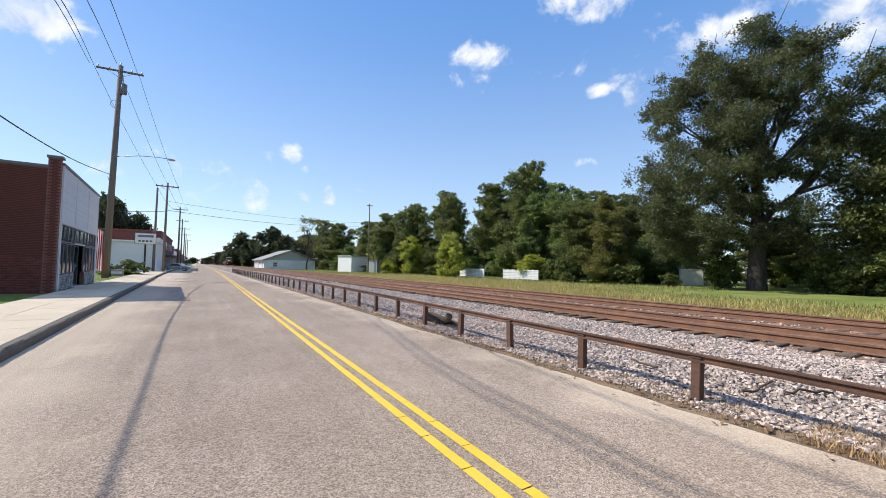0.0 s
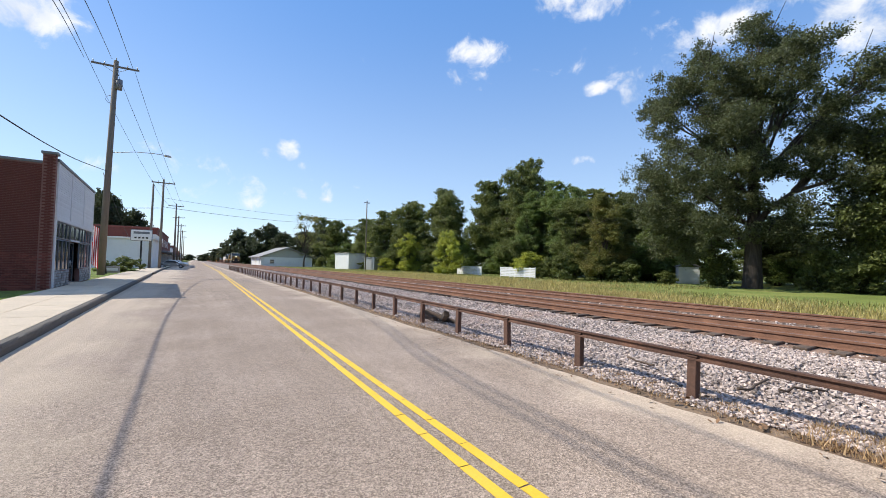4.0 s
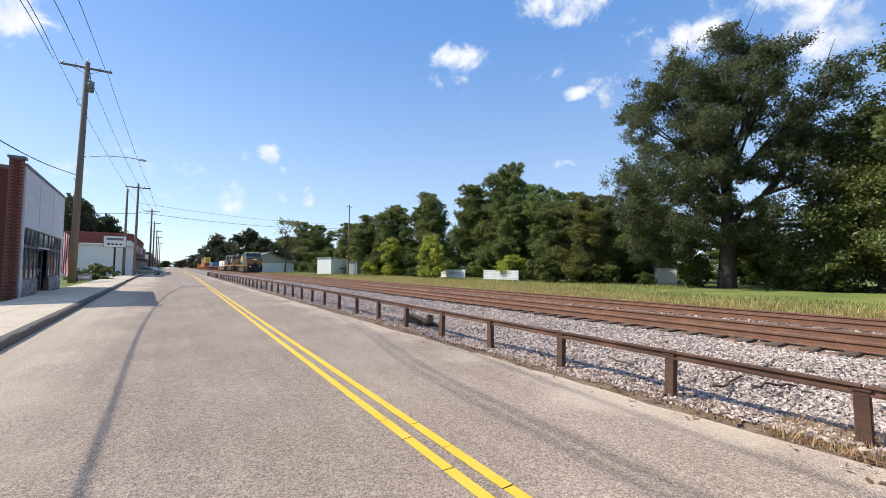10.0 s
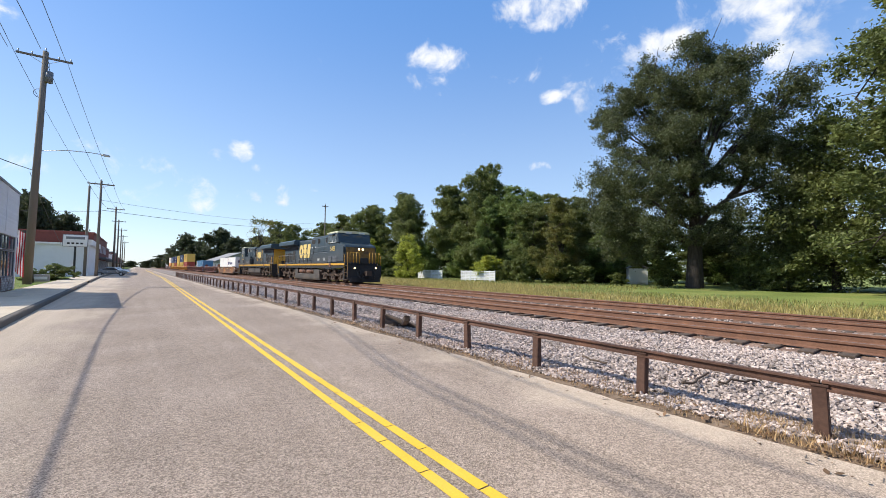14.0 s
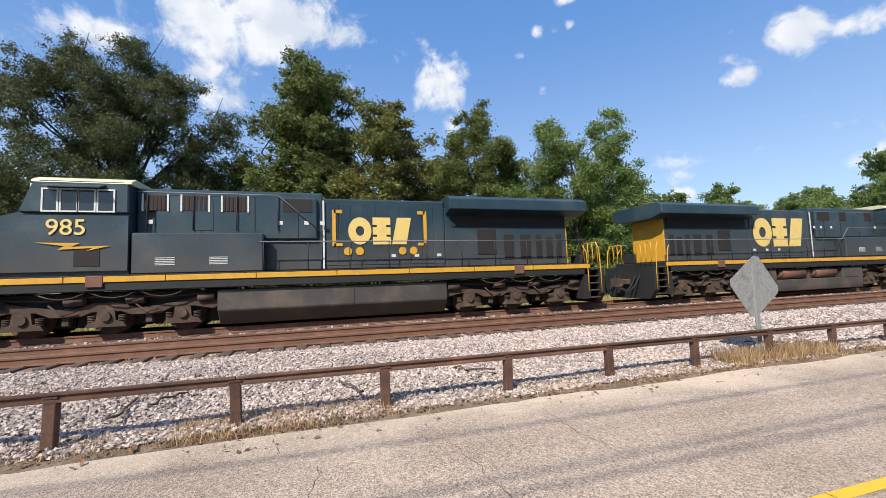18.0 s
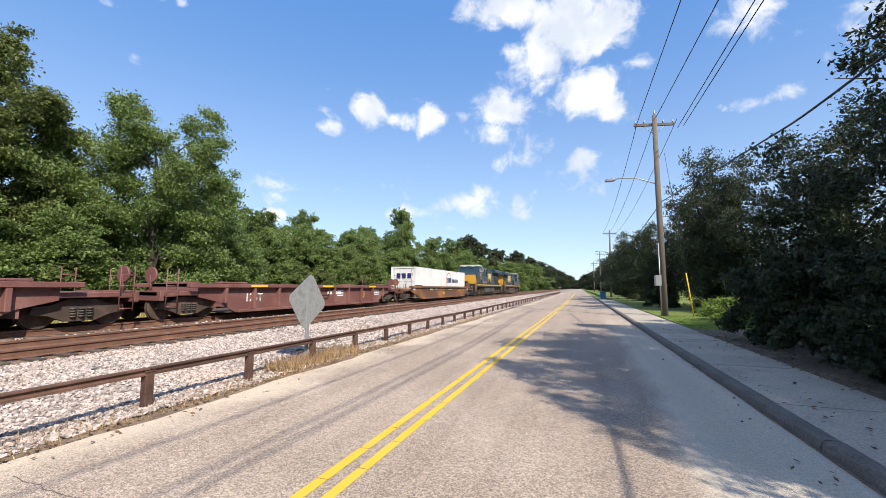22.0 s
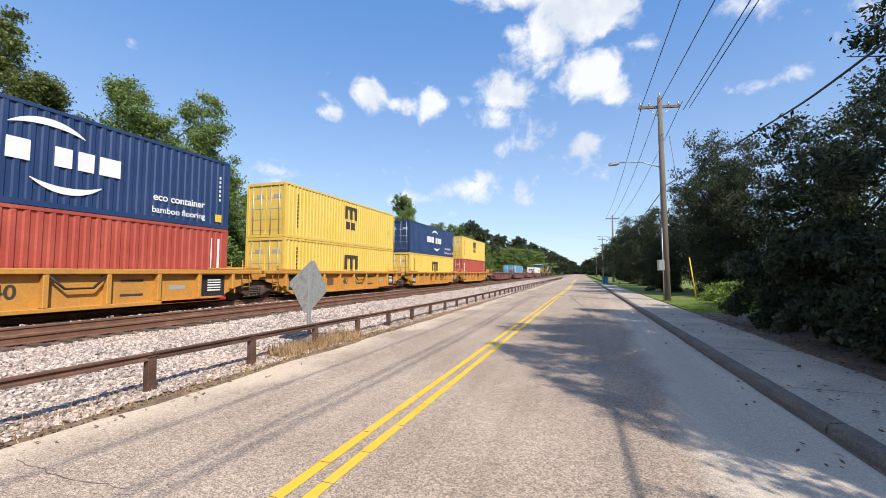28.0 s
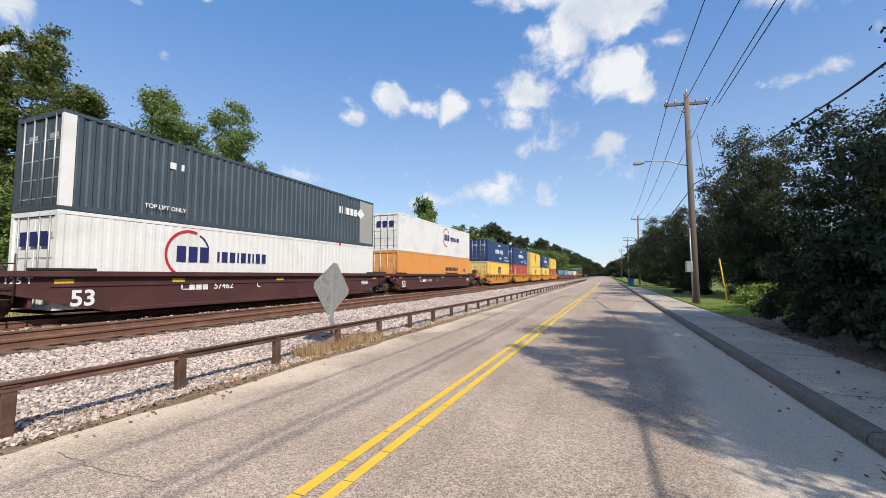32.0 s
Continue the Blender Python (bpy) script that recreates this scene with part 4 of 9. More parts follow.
def tree(name, label, seed, h, w, base, nblob, nleaf, size, leaf, shape="round", trunk=0.28, lean=0.0, droop=0.2, clump=1.0):
    """A trunk with limbs and a crown of leaf sprays. base: height of the lowest leaves."""
    rng = np.random.default_rng(seed)
    th = tagged(empty(name), label, "tree" if "bush" not in name and "shrub" not in name else "bush")
    blobs, ends = [], []
    nl = max(8, nblob // 7)
    for i in range(nl):
        # a main lobe on a limb, then small sprays over its skin
        t = ((i + rng.uniform(0, 0.9)) / nl) ** 0.9
        z = base + (h - base) * (0.03 + 0.85 * t)
        if shape == "round":
            env = math.sqrt(max(0.05, 1 - (2 * t - 0.7) ** 2 / 1.72))
        elif shape == "cone":
            env = (1 - t) * 0.9 + 0.15
        elif shape == "column":
            env = math.sqrt(max(0.06, 1 - (2 * t - 0.9) ** 4 / 1.5)) * 0.95
        else:
            env = math.sqrt(max(0.06, 1 - (2 * t - 1.15) ** 2 / 1.4))
        ang = i * 2.4 + rng.uniform(-0.7, 0.7)
        R = w * rng.uniform(0.12, 0.25) * (0.55 + 0.45 * env) * clump
        rad = max(0.0, w * 0.5 * env * rng.uniform(0.62, 1.1) - R * 0.7) if i % 4 else w * 0.1 * rng.uniform(0, 1)
        c = np.array((lean * z + rad * math.cos(ang), rad * math.sin(ang), z))
        ends.append(tuple(c))
        spray(rng, blobs, c, R, R * rng.uniform(0.75, 1.25), 18)
    part("trunk", limbs_mesh(rng, h, trunk, ends, lean), M["bark"], th)
    v, f = leaf_cloud(rng, blobs, nleaf, size, droop)
    v[:, 2] = np.maximum(v[:, 2], 0.05)
    o = new("crown", quads_mesh("crown", v, f, M[leaf]))
    o.parent = th
    return th


def at(x, y, z=-0.2, turn=0.0, s=1.0):
    return Matrix.Translation((x, y, z)) @ pose(0, 0, 0, 0, 0, turn)


def copies(proto, spots):
    """Copies of a tree at (x, y, turn, width factor, height factor)."""
    for x, y, turn, sw, sh in spots:
        o = copy_thing(proto, at(x, y, -0.2, turn))
        o.scale = (sw, sw, sh)
    return proto


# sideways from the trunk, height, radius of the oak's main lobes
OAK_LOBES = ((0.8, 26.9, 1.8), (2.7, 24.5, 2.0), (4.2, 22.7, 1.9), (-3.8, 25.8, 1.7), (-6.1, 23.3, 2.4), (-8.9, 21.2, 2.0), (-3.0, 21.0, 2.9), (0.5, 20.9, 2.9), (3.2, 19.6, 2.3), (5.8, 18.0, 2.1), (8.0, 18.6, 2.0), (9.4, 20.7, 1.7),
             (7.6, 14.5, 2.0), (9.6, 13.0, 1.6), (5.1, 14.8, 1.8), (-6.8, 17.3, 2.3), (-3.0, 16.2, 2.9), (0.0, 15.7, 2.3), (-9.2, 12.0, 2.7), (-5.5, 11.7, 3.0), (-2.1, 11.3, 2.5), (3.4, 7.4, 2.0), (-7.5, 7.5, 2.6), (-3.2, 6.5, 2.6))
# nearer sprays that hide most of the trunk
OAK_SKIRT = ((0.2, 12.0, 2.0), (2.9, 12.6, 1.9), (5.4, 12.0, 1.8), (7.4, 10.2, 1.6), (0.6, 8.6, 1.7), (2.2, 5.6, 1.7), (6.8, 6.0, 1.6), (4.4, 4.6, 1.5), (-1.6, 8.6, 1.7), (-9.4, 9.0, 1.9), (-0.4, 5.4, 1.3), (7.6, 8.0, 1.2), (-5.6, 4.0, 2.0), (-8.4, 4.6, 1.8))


def big_oak():
    """The broad oak in the field: heavy limbs and dark foliage in open lobes."""
    rng = np.random.default_rng(11)
    th = tagged(empty("oak_tree"), "huge dark green oak with spreading limbs in the field", "tree")
    blobs = []
    bm = bmesh.new()
    pts = [Vector((0, 0, -0.3)), Vector((0.1, 0, 3.5)), Vector((0.2, 0.1, 8)), Vector((0.1, 0.2, 14)), Vector((0.5, 0, 20)), Vector((0.8, 0, 26))]
    for k in range(5):
        tube(bm, pts[k], pts[k + 1], 0.95 - 0.18 * k, 0.78 - 0.18 * k if k else 0.72, 12, False)
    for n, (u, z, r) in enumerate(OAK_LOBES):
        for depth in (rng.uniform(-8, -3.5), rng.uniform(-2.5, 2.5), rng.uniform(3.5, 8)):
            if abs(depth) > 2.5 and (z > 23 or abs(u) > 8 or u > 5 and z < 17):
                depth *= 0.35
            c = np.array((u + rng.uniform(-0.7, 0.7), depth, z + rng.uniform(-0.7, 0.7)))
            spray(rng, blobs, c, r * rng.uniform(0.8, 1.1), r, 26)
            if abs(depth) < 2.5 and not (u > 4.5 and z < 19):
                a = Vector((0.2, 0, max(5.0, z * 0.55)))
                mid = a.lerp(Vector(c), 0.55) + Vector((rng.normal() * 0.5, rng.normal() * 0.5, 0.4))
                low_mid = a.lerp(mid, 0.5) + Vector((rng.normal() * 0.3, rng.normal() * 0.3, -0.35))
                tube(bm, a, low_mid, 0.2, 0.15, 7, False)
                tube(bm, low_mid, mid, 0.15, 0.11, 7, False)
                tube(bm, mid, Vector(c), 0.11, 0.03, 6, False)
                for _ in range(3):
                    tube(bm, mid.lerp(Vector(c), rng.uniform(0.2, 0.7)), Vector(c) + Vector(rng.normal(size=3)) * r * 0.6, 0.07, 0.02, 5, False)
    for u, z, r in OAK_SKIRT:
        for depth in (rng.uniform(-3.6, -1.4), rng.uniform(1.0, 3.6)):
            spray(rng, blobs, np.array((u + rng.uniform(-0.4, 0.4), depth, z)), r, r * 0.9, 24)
    for q in (((0.2, 0, 6.2), (1.3, -0.5, 8.1), (3.4, -1.2, 9.8), (5.4, -1.8, 10.3), (7.6, -2.3, 11.4)), ((3.4, -1.2, 9.8), (4.7, -0.6, 11.4), (5.2, 0, 13.6)), ((0.2, 0, 7.5), (-2.7, 1, 12.0), (-6.0, 1.5, 16))):
        for k in range(len(q) - 1):
            tube(bm, Vector(q[k]), Vector(q[k + 1]), 0.36 - 0.07 * k, 0.29 - 0.07 * k, 9, False)
    part("trunk", bm, M["bark"], th)
    v, f = leaf_cloud(rng, blobs, 250000, 0.125, 0.2)
    o = new("crown", quads_mesh("crown", v, f, M["leaf_oak"]))
    o.parent = th
    th.matrix_basis = at(50.3, 19.5, -0.2, -68.97)


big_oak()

# sideways from the trunk, height, radius of the lobes of two trees beside the tracks
TWIN_LOBES = ((-1.3, 15.2, 1.5), (-1.9, 13.2, 1.9), (-0.3, 13.0, 1.7), (2.3, 14.9, 1.4), (2.6, 13.0, 1.7), (3.2, 11.2, 1.7), (4.0, 9.6, 1.4), (0.9, 10.9, 1.9), (-2.6, 10.9, 2.0), (-4.6, 11.6, 1.6), (-5.6, 9.8, 1.6), (-4.2, 8.6, 2.0),
              (-1.3, 8.4, 2.2), (1.5, 8.3, 2.1), (3.6, 7.2, 1.7), (-3.4, 6.0, 2.0), (0.0, 5.5, 2.2), (2.8, 4.8, 1.8), (-5.0, 5.2, 1.6), (-1.5, 3.0, 2.2), (1.8, 2.6, 2.0))
SLIM_LOBES = ((0.2, 18.0, 1.0), (-1.6, 17.2, 0.9), (0.3, 16.0, 1.5), (-1.7, 15.0, 1.5), (1.4, 13.9, 1.6), (-0.6, 13.0, 1.9), (2.6, 13.0, 1.3), (-2.2, 11.2, 1.8), (1.0, 10.5, 2.0), (-0.8, 8.5, 2.2), (2.0, 7.5, 2.0), (-2.5, 6.5, 2.0))


def lobed_tree(name, label, seed, lobes, trunk, nleaf, size, leaf, spot, spread=1.0):
    """A tree whose crown is a heap of lobes, each on a limb of its own."""
    rng = np.random.default_rng(seed)
    th = tagged(empty(name), label, "tree")
    blobs, ends = [], []
    for u, z, r in lobes:
        u, r = u * spread, r * spread
        for depth in (rng.uniform(-2.6, -0.6), rng.uniform(0.6, 2.6)):
            c = np.array((u + rng.uniform(-0.3, 0.3), depth, z + rng.uniform(-0.3, 0.3)))
            for _ in range(9):
                d = rng.normal(size=3)
                d *= r * 0.62 / np.linalg.norm(d)
                q = r * rng.uniform(0.26, 0.42)
                blobs.append((tuple(c + d), (q * 1.2, q * 1.2, q * 0.85)))
        ends.append((u, rng.uniform(-1.5, 1.5), z))
    part("trunk", limbs_mesh(rng, max(z for _, z, _ in lobes), trunk, ends), M["bark"], th)
    v, f = leaf_cloud(rng, blobs, nleaf, size, 0.25)
    v[:, 2] = np.maximum(v[:, 2], 0.05)
    o = new("crown", quads_mesh("crown", v, f, M[leaf]))
    o.parent = th
    th.matrix_basis = at(*spot[:2], -0.2, -math.degrees(math.atan2(spot[0], spot[1])))
    return th


lobed_tree("double_topped_tree", "broad sunlit green tree with two rounded tops", 43, TWIN_LOBES, 0.3, 125000, 0.115, "leaf_wood", (32.3, -23.3), 1.18)
lobed_tree("slim_tree", "slim uneven dark green tree beside the tracks", 45, SLIM_LOBES, 0.2, 80000, 0.12, "leaf_mid", (36.8, -15.6), 1.12)


def woods():
    mid = tree("broadleaf_tree", "tall green broadleaf tree in the tree line", 21, 20.0, 12.0, 0.6, 170, 56000, 0.17, "leaf_mid", "round", 0.32)
    mid.matrix_basis = at(58.0, 62.3, -0.2, 0)
    mid.scale = (1.15, 1.15, 1.22)
    copies(mid, [(55.3, 71.2, 40, 1.0, 1.14), (50.8, 80.4, 100, 1.0, 1.02), (47.9, 93.6, 200, 1.1, 0.97), (45.3, 105.9, 300, 1.15, 0.92), (40.2, 134.3, 20, 1.2, 0.88), (47.0, 124.0, 70, 1.1, 0.8), (62, 74, 140, 1.2, 1.0), (66, 52, 10, 1.2, 0.95), (68, 40, 80, 1.2, 0.8)])
    copies(mid, [(42.0, 159.7, 15, 1.1, 1.07), (45.4, 119.5, 75, 1.0, 0.86), (50.1, 97.9, 130, 1.1, 1.04), (53.0, 86.5, 260, 1.1, 1.16), (56.4, 70.5, 330, 1.0, 1.13), (55.0, 58.3, 170, 1.0, 1.26), (57.8, 43.1, 220, 0.8, 0.74), (60.7, 41.5, 55, 0.9, 0.8)])
    pop = tree("poplar_tree", "slender fresh green tree with a pale trunk", 23, 19.0, 9.0, 0.5, 150, 46000, 0.16, "leaf_wood", "column", 0.22)
    pop.matrix_basis = at(55.2, 50.9, -0.2)
    copies(pop, [(52.5, 55.5, 90, 0.8, 0.92), (50.7, 43.4, 30, 0.75, 0.84)])
    warm = tree("yellowing_tree", "tall tree with yellowing green leaves", 25, 22.0, 11.5, 0.5, 170, 64000, 0.15, "leaf_warm", "round", 0.3)
    warm.matrix_basis = at(41.3, -7.6, -0.2)
    warm.scale = (1.28, 1.28, 1.02)
    copies(warm, [(48.8, 36.5, 80, 0.75, 0.62)])
    tall = tree("tall_tree", "tall dense dark green tree behind the tracks", 27, 27.0, 11.0, 0.5, 200, 80000, 0.16, "leaf_tall", "column", 0.28)
    tall.matrix_basis = at(48.0, 1.5, -0.2)
    tall.scale = (1.35, 1.35, 1.12)
    copies(tall, [(46.5, -2.0, 100, 0.85, 0.75), (60.5, -3, 190, 1.2, 0.8), (66, 36, 200, 1.2, 0.55), (64, 22, 20, 1.1, 0.36), (66, 14, 320, 1.1, 0.38), (49.3, 42, 320, 0.7, 0.5), (45, -14, 10, 1.0, 0.62)])
    dark = tree("distant_tree", "distant dark green tree along the tracks", 29, 22.0, 18.0, 0.3, 150, 16000, 0.5, "leaf_dark", "round", 0.4)
    dark.matrix_basis = at(30.9, 218, -0.2)
    copies(dark, [(25, 240, 40, 0.8, 0.75), (21, 265, 80, 1.0, 1.0), (17.5, 300, 120, 0.8, 0.6), (13, 350, 160, 0.6, 0.4), (36, 200, 200, 0.9, 0.75), (40, 175, 240, 0.9, 0.72), (44, 155, 280, 0.9, 0.75), (8, 420, 0, 0.6, 0.35), (24, 440, 10, 1.5, 0.7), (-14, 420, 50, 0.8, 0.4), (-24, 330, 30, 1.2, 0.7), (-27, 168, 90, 1.0, 1.15), (-21.5, 146, 10, 0.7, 0.98), (-16, 150, 70, 0.6, 0.8), (38.6, -145, 10, 1.0, 1.02)])
    copies(dark, [(34, -132, 50, 0.8, 0.92), (42, -165, 90, 1.0, 0.95), (36, -185, 130, 1.0, 0.95), (31, -210, 170, 1.0, 1.0), (28, -240, 210, 1.0, 0.95), (26, -280, 250, 1.1, 0.95), (23, -330, 290, 1.2, 0.95), (21, -400, 330, 1.4, 0.95), (18, -500, 20, 1.5, 0.95), (-12, -140, 60, 0.8, 0.5), (-10, -180, 100, 0.8, 0.55), (-12, -230, 140, 0.9, 0.6), (-9, -300, 180, 1.0, 0.65), (-8, -400, 10, 1.2, 0.7), (4, -620, 10, 2, 0.6)])
    copies(dark, [(-28, -600, 10, 1.8, 1.0), (-10, -640, 80, 1.8, 0.9), (14, -650, 140, 1.8, 0.9), (32, -620, 200, 1.8, 1.0), (-16, -480, 30, 1.4, 0.8), (9, 560, 30, 1.0, 0.4), (-6, 600, 90, 1.0, 0.4), (30, 540, 140, 1.6, 0.8), (-32, 520, 10, 1.6, 0.8)])
    # nearer tree at the edge of the field
    fresh = tree("field_tree", "leafy bright green tree at the field's edge", 31, 21.0, 15.0, 0.3, 190, 50000, 0.18, "leaf_mid", "round", 0.35, clump=1.1)
    fresh.matrix_basis = at(54.0, 8.4, -0.2)
    fresh.scale = (0.9, 0.9, 0.9)
    young = tree("young_tree", "young bright yellow-green tree beside the tracks", 33, 8.3, 7.4, 0.1, 110, 18000, 0.15, "leaf_light", "round", 0.09)
    young.matrix_basis = at(40.5, 64.5, -0.2)
    copies(young, [(44.5, 87.5, 70, 1.15, 1.1), (43, 110, 150, 0.8, 0.98), (46.3, 49.0, 200, 0.9, 0.5), (41.5, 95, 20, 0.8, 0.4)])
    wood = tree("woodland_tree", "mid-height sunlit green tree in the tree line", 39, 14.6, 10.5, 0.2, 150, 42000, 0.145, "leaf_wood", "round", 0.22)
    wood.matrix_basis = at(40.0, -36.0, -0.2)
    copies(wood, [(39.5, -20.5, 60, 0.9, 0.99), (37, -30, 10, 0.72, 0.88), (46, -36, 210, 1.2, 0.88), (41.4, -91.2, 33, 1.14, 1.6), (41.6, -44.5, 100, 1.02, 0.93), (45.8, -59.5, 150, 1.02, 1.12), (43.6, -72, 250, 1.2, 1.02), (38, -52, 310, 0.96, 0.8), (39.5, -66, 20, 0.96, 0.88), (38, -80, 70, 1.08, 0.96), (36.5, -100, 200, 1.2, 1.12), (35, -114, 100, 1.2, 1.2), (47, -84, 10, 1.32, 1.2), (49, -52, 45, 1.2, 0.99)])
    low = tree("understory_tree", "low dense green tree filling the tree line", 37, 10.4, 8.5, 0.0, 130, 24000, 0.15, "leaf_wood", "round", 0.12, clump=1.15)
    low.matrix_basis = at(37.0, -33.0, -0.2)
    copies(low, [(36.0, -41, 40, 1.0, 0.85), (37.5, -49, 90, 1.1, 1.0), (35.5, -57, 140, 1.0, 0.8), (36.5, -65, 200, 1.1, 1.05), (35.0, -73, 260, 1.1, 0.85), (35.0, -82, 310, 1.2, 1.0), (33.5, -92, 20, 1.2, 0.9), (32.5, -103, 70, 1.3, 1.0), (31.5, -115, 120, 1.4, 1.0), (31.0, -129, 170, 1.5, 1.1), (29.5, -146, 220, 1.7, 1.1), (28, -168, 270, 2.0, 1.2), (26, -195, 320, 2.4, 1.3), (24.5, -230, 10, 2.8, 1.4)])
    copies(low, [(57, 57, 40, 1.2, 0.8), (55, 66, 90, 1.2, 0.7), (52.5, 76, 140, 1.2, 0.8), (49.5, 88, 200, 1.3, 0.7), (47.5, 100, 260, 1.3, 0.8), (46, 115, 310, 1.4, 0.8), (42, 128, 20, 1.4, 0.8), (54.5, 40, 70, 1.0, 0.8), (57.5, 35, 120, 1.0, 0.7), (62.0, 37.0, 170, 1.2, 1.2), (66, 31, 10, 1.3, 0.9), (41.5, -10, 220, 0.9, 0.7), (43, -3, 270, 1.0, 0.8), (38.0, -23, 320, 0.9, 0.9)])
    copies(low, [(33.8, -13.2, 40, 0.9, 0.72), (32.4, -17.4, 120, 0.8, 0.66), (35.0, -9.5, 200, 0.9, 0.7), (31.6, -29.5, 310, 0.9, 0.8)])
    copies(low, [(69, 40, 30, 1.3, 1.0), (71, 24, 60, 1.3, 0.7), (73, 50, 90, 1.4, 1.1), (63, 19, 200, 0.8, 0.6), (58, 16, 310, 0.5, 0.45), (48, -20, 40, 1.0, 0.8), (52, -10, 10, 1.2, 0.9), (54, -3, 60, 1.2, 0.9), (44, -28, 100, 1.1, 0.8), (60, 3, 150, 1.0, 0.7), (33, -140, 30, 1.3, 1.2), (36, -115, 80, 1.2, 1.2)])
    bush = tree("bush", "rounded green bush in rough grass", 35, 3.2, 4.0, 0.0, 60, 5000, 0.16, "leaf_mid", "round", 0.05)
    bush.matrix_basis = at(46.5, 44.5, -0.2)
    copies(bush, [(45.5, 40, 80, 1.3, 1.3), (47.5, 36.5, 20, 1.2, 1.2), (49, 33, 150, 1.1, 0.9), (48.2, 27.5, 33, 0.6, 0.5), (50.5, 22.5, 90, 1.0, 1.1), (51, 14.5, 10, 1.1, 1.2), (51, 11.5, 120, 1.2, 1.0), (47.5, 47.5, 210, 1.0, 0.9), (42.5, 75, 15, 1.0, 0.6), (40, 105, 75, 1.3, 0.7), (43, 118, 130, 1.6, 1.0), (-6.5, 57.8, 0, 0.85, 0.62), (-8.6, 58.4, 60, 0.6, 0.5), (33, -35, 0, 1.2, 1.2), (32, -41, 70, 1.2, 1.1)])
    copies(bush, [(33.5, -47, 140, 1.2, 1.3), (33, -57, 200, 1.3, 1.3), (34, -64, 20, 1.3, 1.2), (33, -75, 20, 1.4, 1.4), (32, -88, 20, 1.5, 1.5), (30, -10, 20, 1.0, 0.7), (31, -17, 50, 1.2, 1.0), (31.5, -25, 80, 1.3, 1.4), (31, -105, 80, 1.6, 1.6), (30, -122, 80, 1.8, 1.8), (28, -145, 10, 2.0, 2.0), (26, -175, 10, 2.4, 2.2)])


woods()


def bare_tree():
    rng = np.random.default_rng(41)
    th = tagged(empty("bare_tree", at(32.7, 146.5)), "half bare grey tree with thin twigs", "tree")
    ends = [(rng.uniform(-4, 4), rng.uniform(-4, 4), rng.uniform(7, 19)) for _ in range(40)]
    part("trunk", limbs_mesh(rng, 19.0, 0.3, ends), M["bark"], th)
    blobs = [(e, (1.6, 1.6, 1.3)) for e in ends[:16]]
    v, f = leaf_cloud(rng, blobs, 1500, 0.35)
    o = new("crown", quads_mesh("crown", v, f, M["leaf_warm"]))
    o.parent = th


bare_tree()


def shade_trees():
    """Dense dark trees and vines along the sidewalk that shade the road."""
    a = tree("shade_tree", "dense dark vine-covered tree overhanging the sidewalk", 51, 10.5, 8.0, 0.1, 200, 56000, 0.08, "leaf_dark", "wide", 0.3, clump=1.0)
    a.matrix_basis = at(-9.6, -11.5, 0.1)
    copies(a, [(-12.8, -15.0, 110, 0.85, 0.75), (-10.5, -6.0, 200, 1.0, 1.25), (-13.5, -12.5, 60, 1.1, 1.1), (-18.5, -22.0, 20, 1.1, 0.95), (-9.2, -33.5, 310, 0.9, 1.12), (-11.5, -40.0, 30, 1.05, 1.05), (-8.6, -46, 80, 0.85, 0.85),
               (-7.4, -56, 150, 0.95, 0.88), (-7.2, -66, 230, 1.0, 0.86), (-8.2, -80, 10, 1.1, 0.9), (-8.5, -98, 10, 1.2, 0.9), (-15, -30, 10, 1.3, 1.2), (-12.5, 0.5, 300, 0.9, 0.8), (-17, -6, 300, 1.3, 1.4), (-8.6, -1.6, 40, 0.72, 1.12)])
    # the first two stand unseen, added to keep sun off the visible trees
    copies(a, [(-14.2, -3.0, 250, 1.1, 1.3), (-13.4, -8.6, 15, 1.1, 1.25), (-9.7, 1.0, 40, 0.6, 1.12), (-8.2, -5.6, 140, 0.75, 1.08)])
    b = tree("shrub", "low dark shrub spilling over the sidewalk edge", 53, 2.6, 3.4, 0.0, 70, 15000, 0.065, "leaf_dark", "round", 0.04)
    b.matrix_basis = at(-5.3, -9.0, 0.1)
    copies(b, [(-5.5, -11.6, 90, 1.0, 1.2), (-5.5, -14.4, 20, 1.0, 1.1), (-6.6, -16.6, 150, 0.7, 0.6), (-5.5, -6.2, 10, 0.9, 1.0), (-5.6, -3.6, 70, 0.9, 0.9), (-8.2, -27.5, 40, 0.9, 0.4), (-8.6, -31.0, 80, 1.0, 0.5), (-6.6, -39, 80, 0.9, 0.7)])
    c = tree("vine_clump", "sunlit light green leafy vines at the grass edge", 55, 0.9, 3.2, 0.0, 40, 4500, 0.085, "leaf_vine", "round", 0.03)
    c["category"] = "vines"
    c.matrix_basis = at(-7.3, -24.0, 0.1)
    copies(c, [(-7.6, -27.0, 60, 0.9, 1.0), (-6.9, -21.5, 160, 0.8, 0.8), (-8.4, -30, 60, 1.0, 1.1)])


shade_trees()


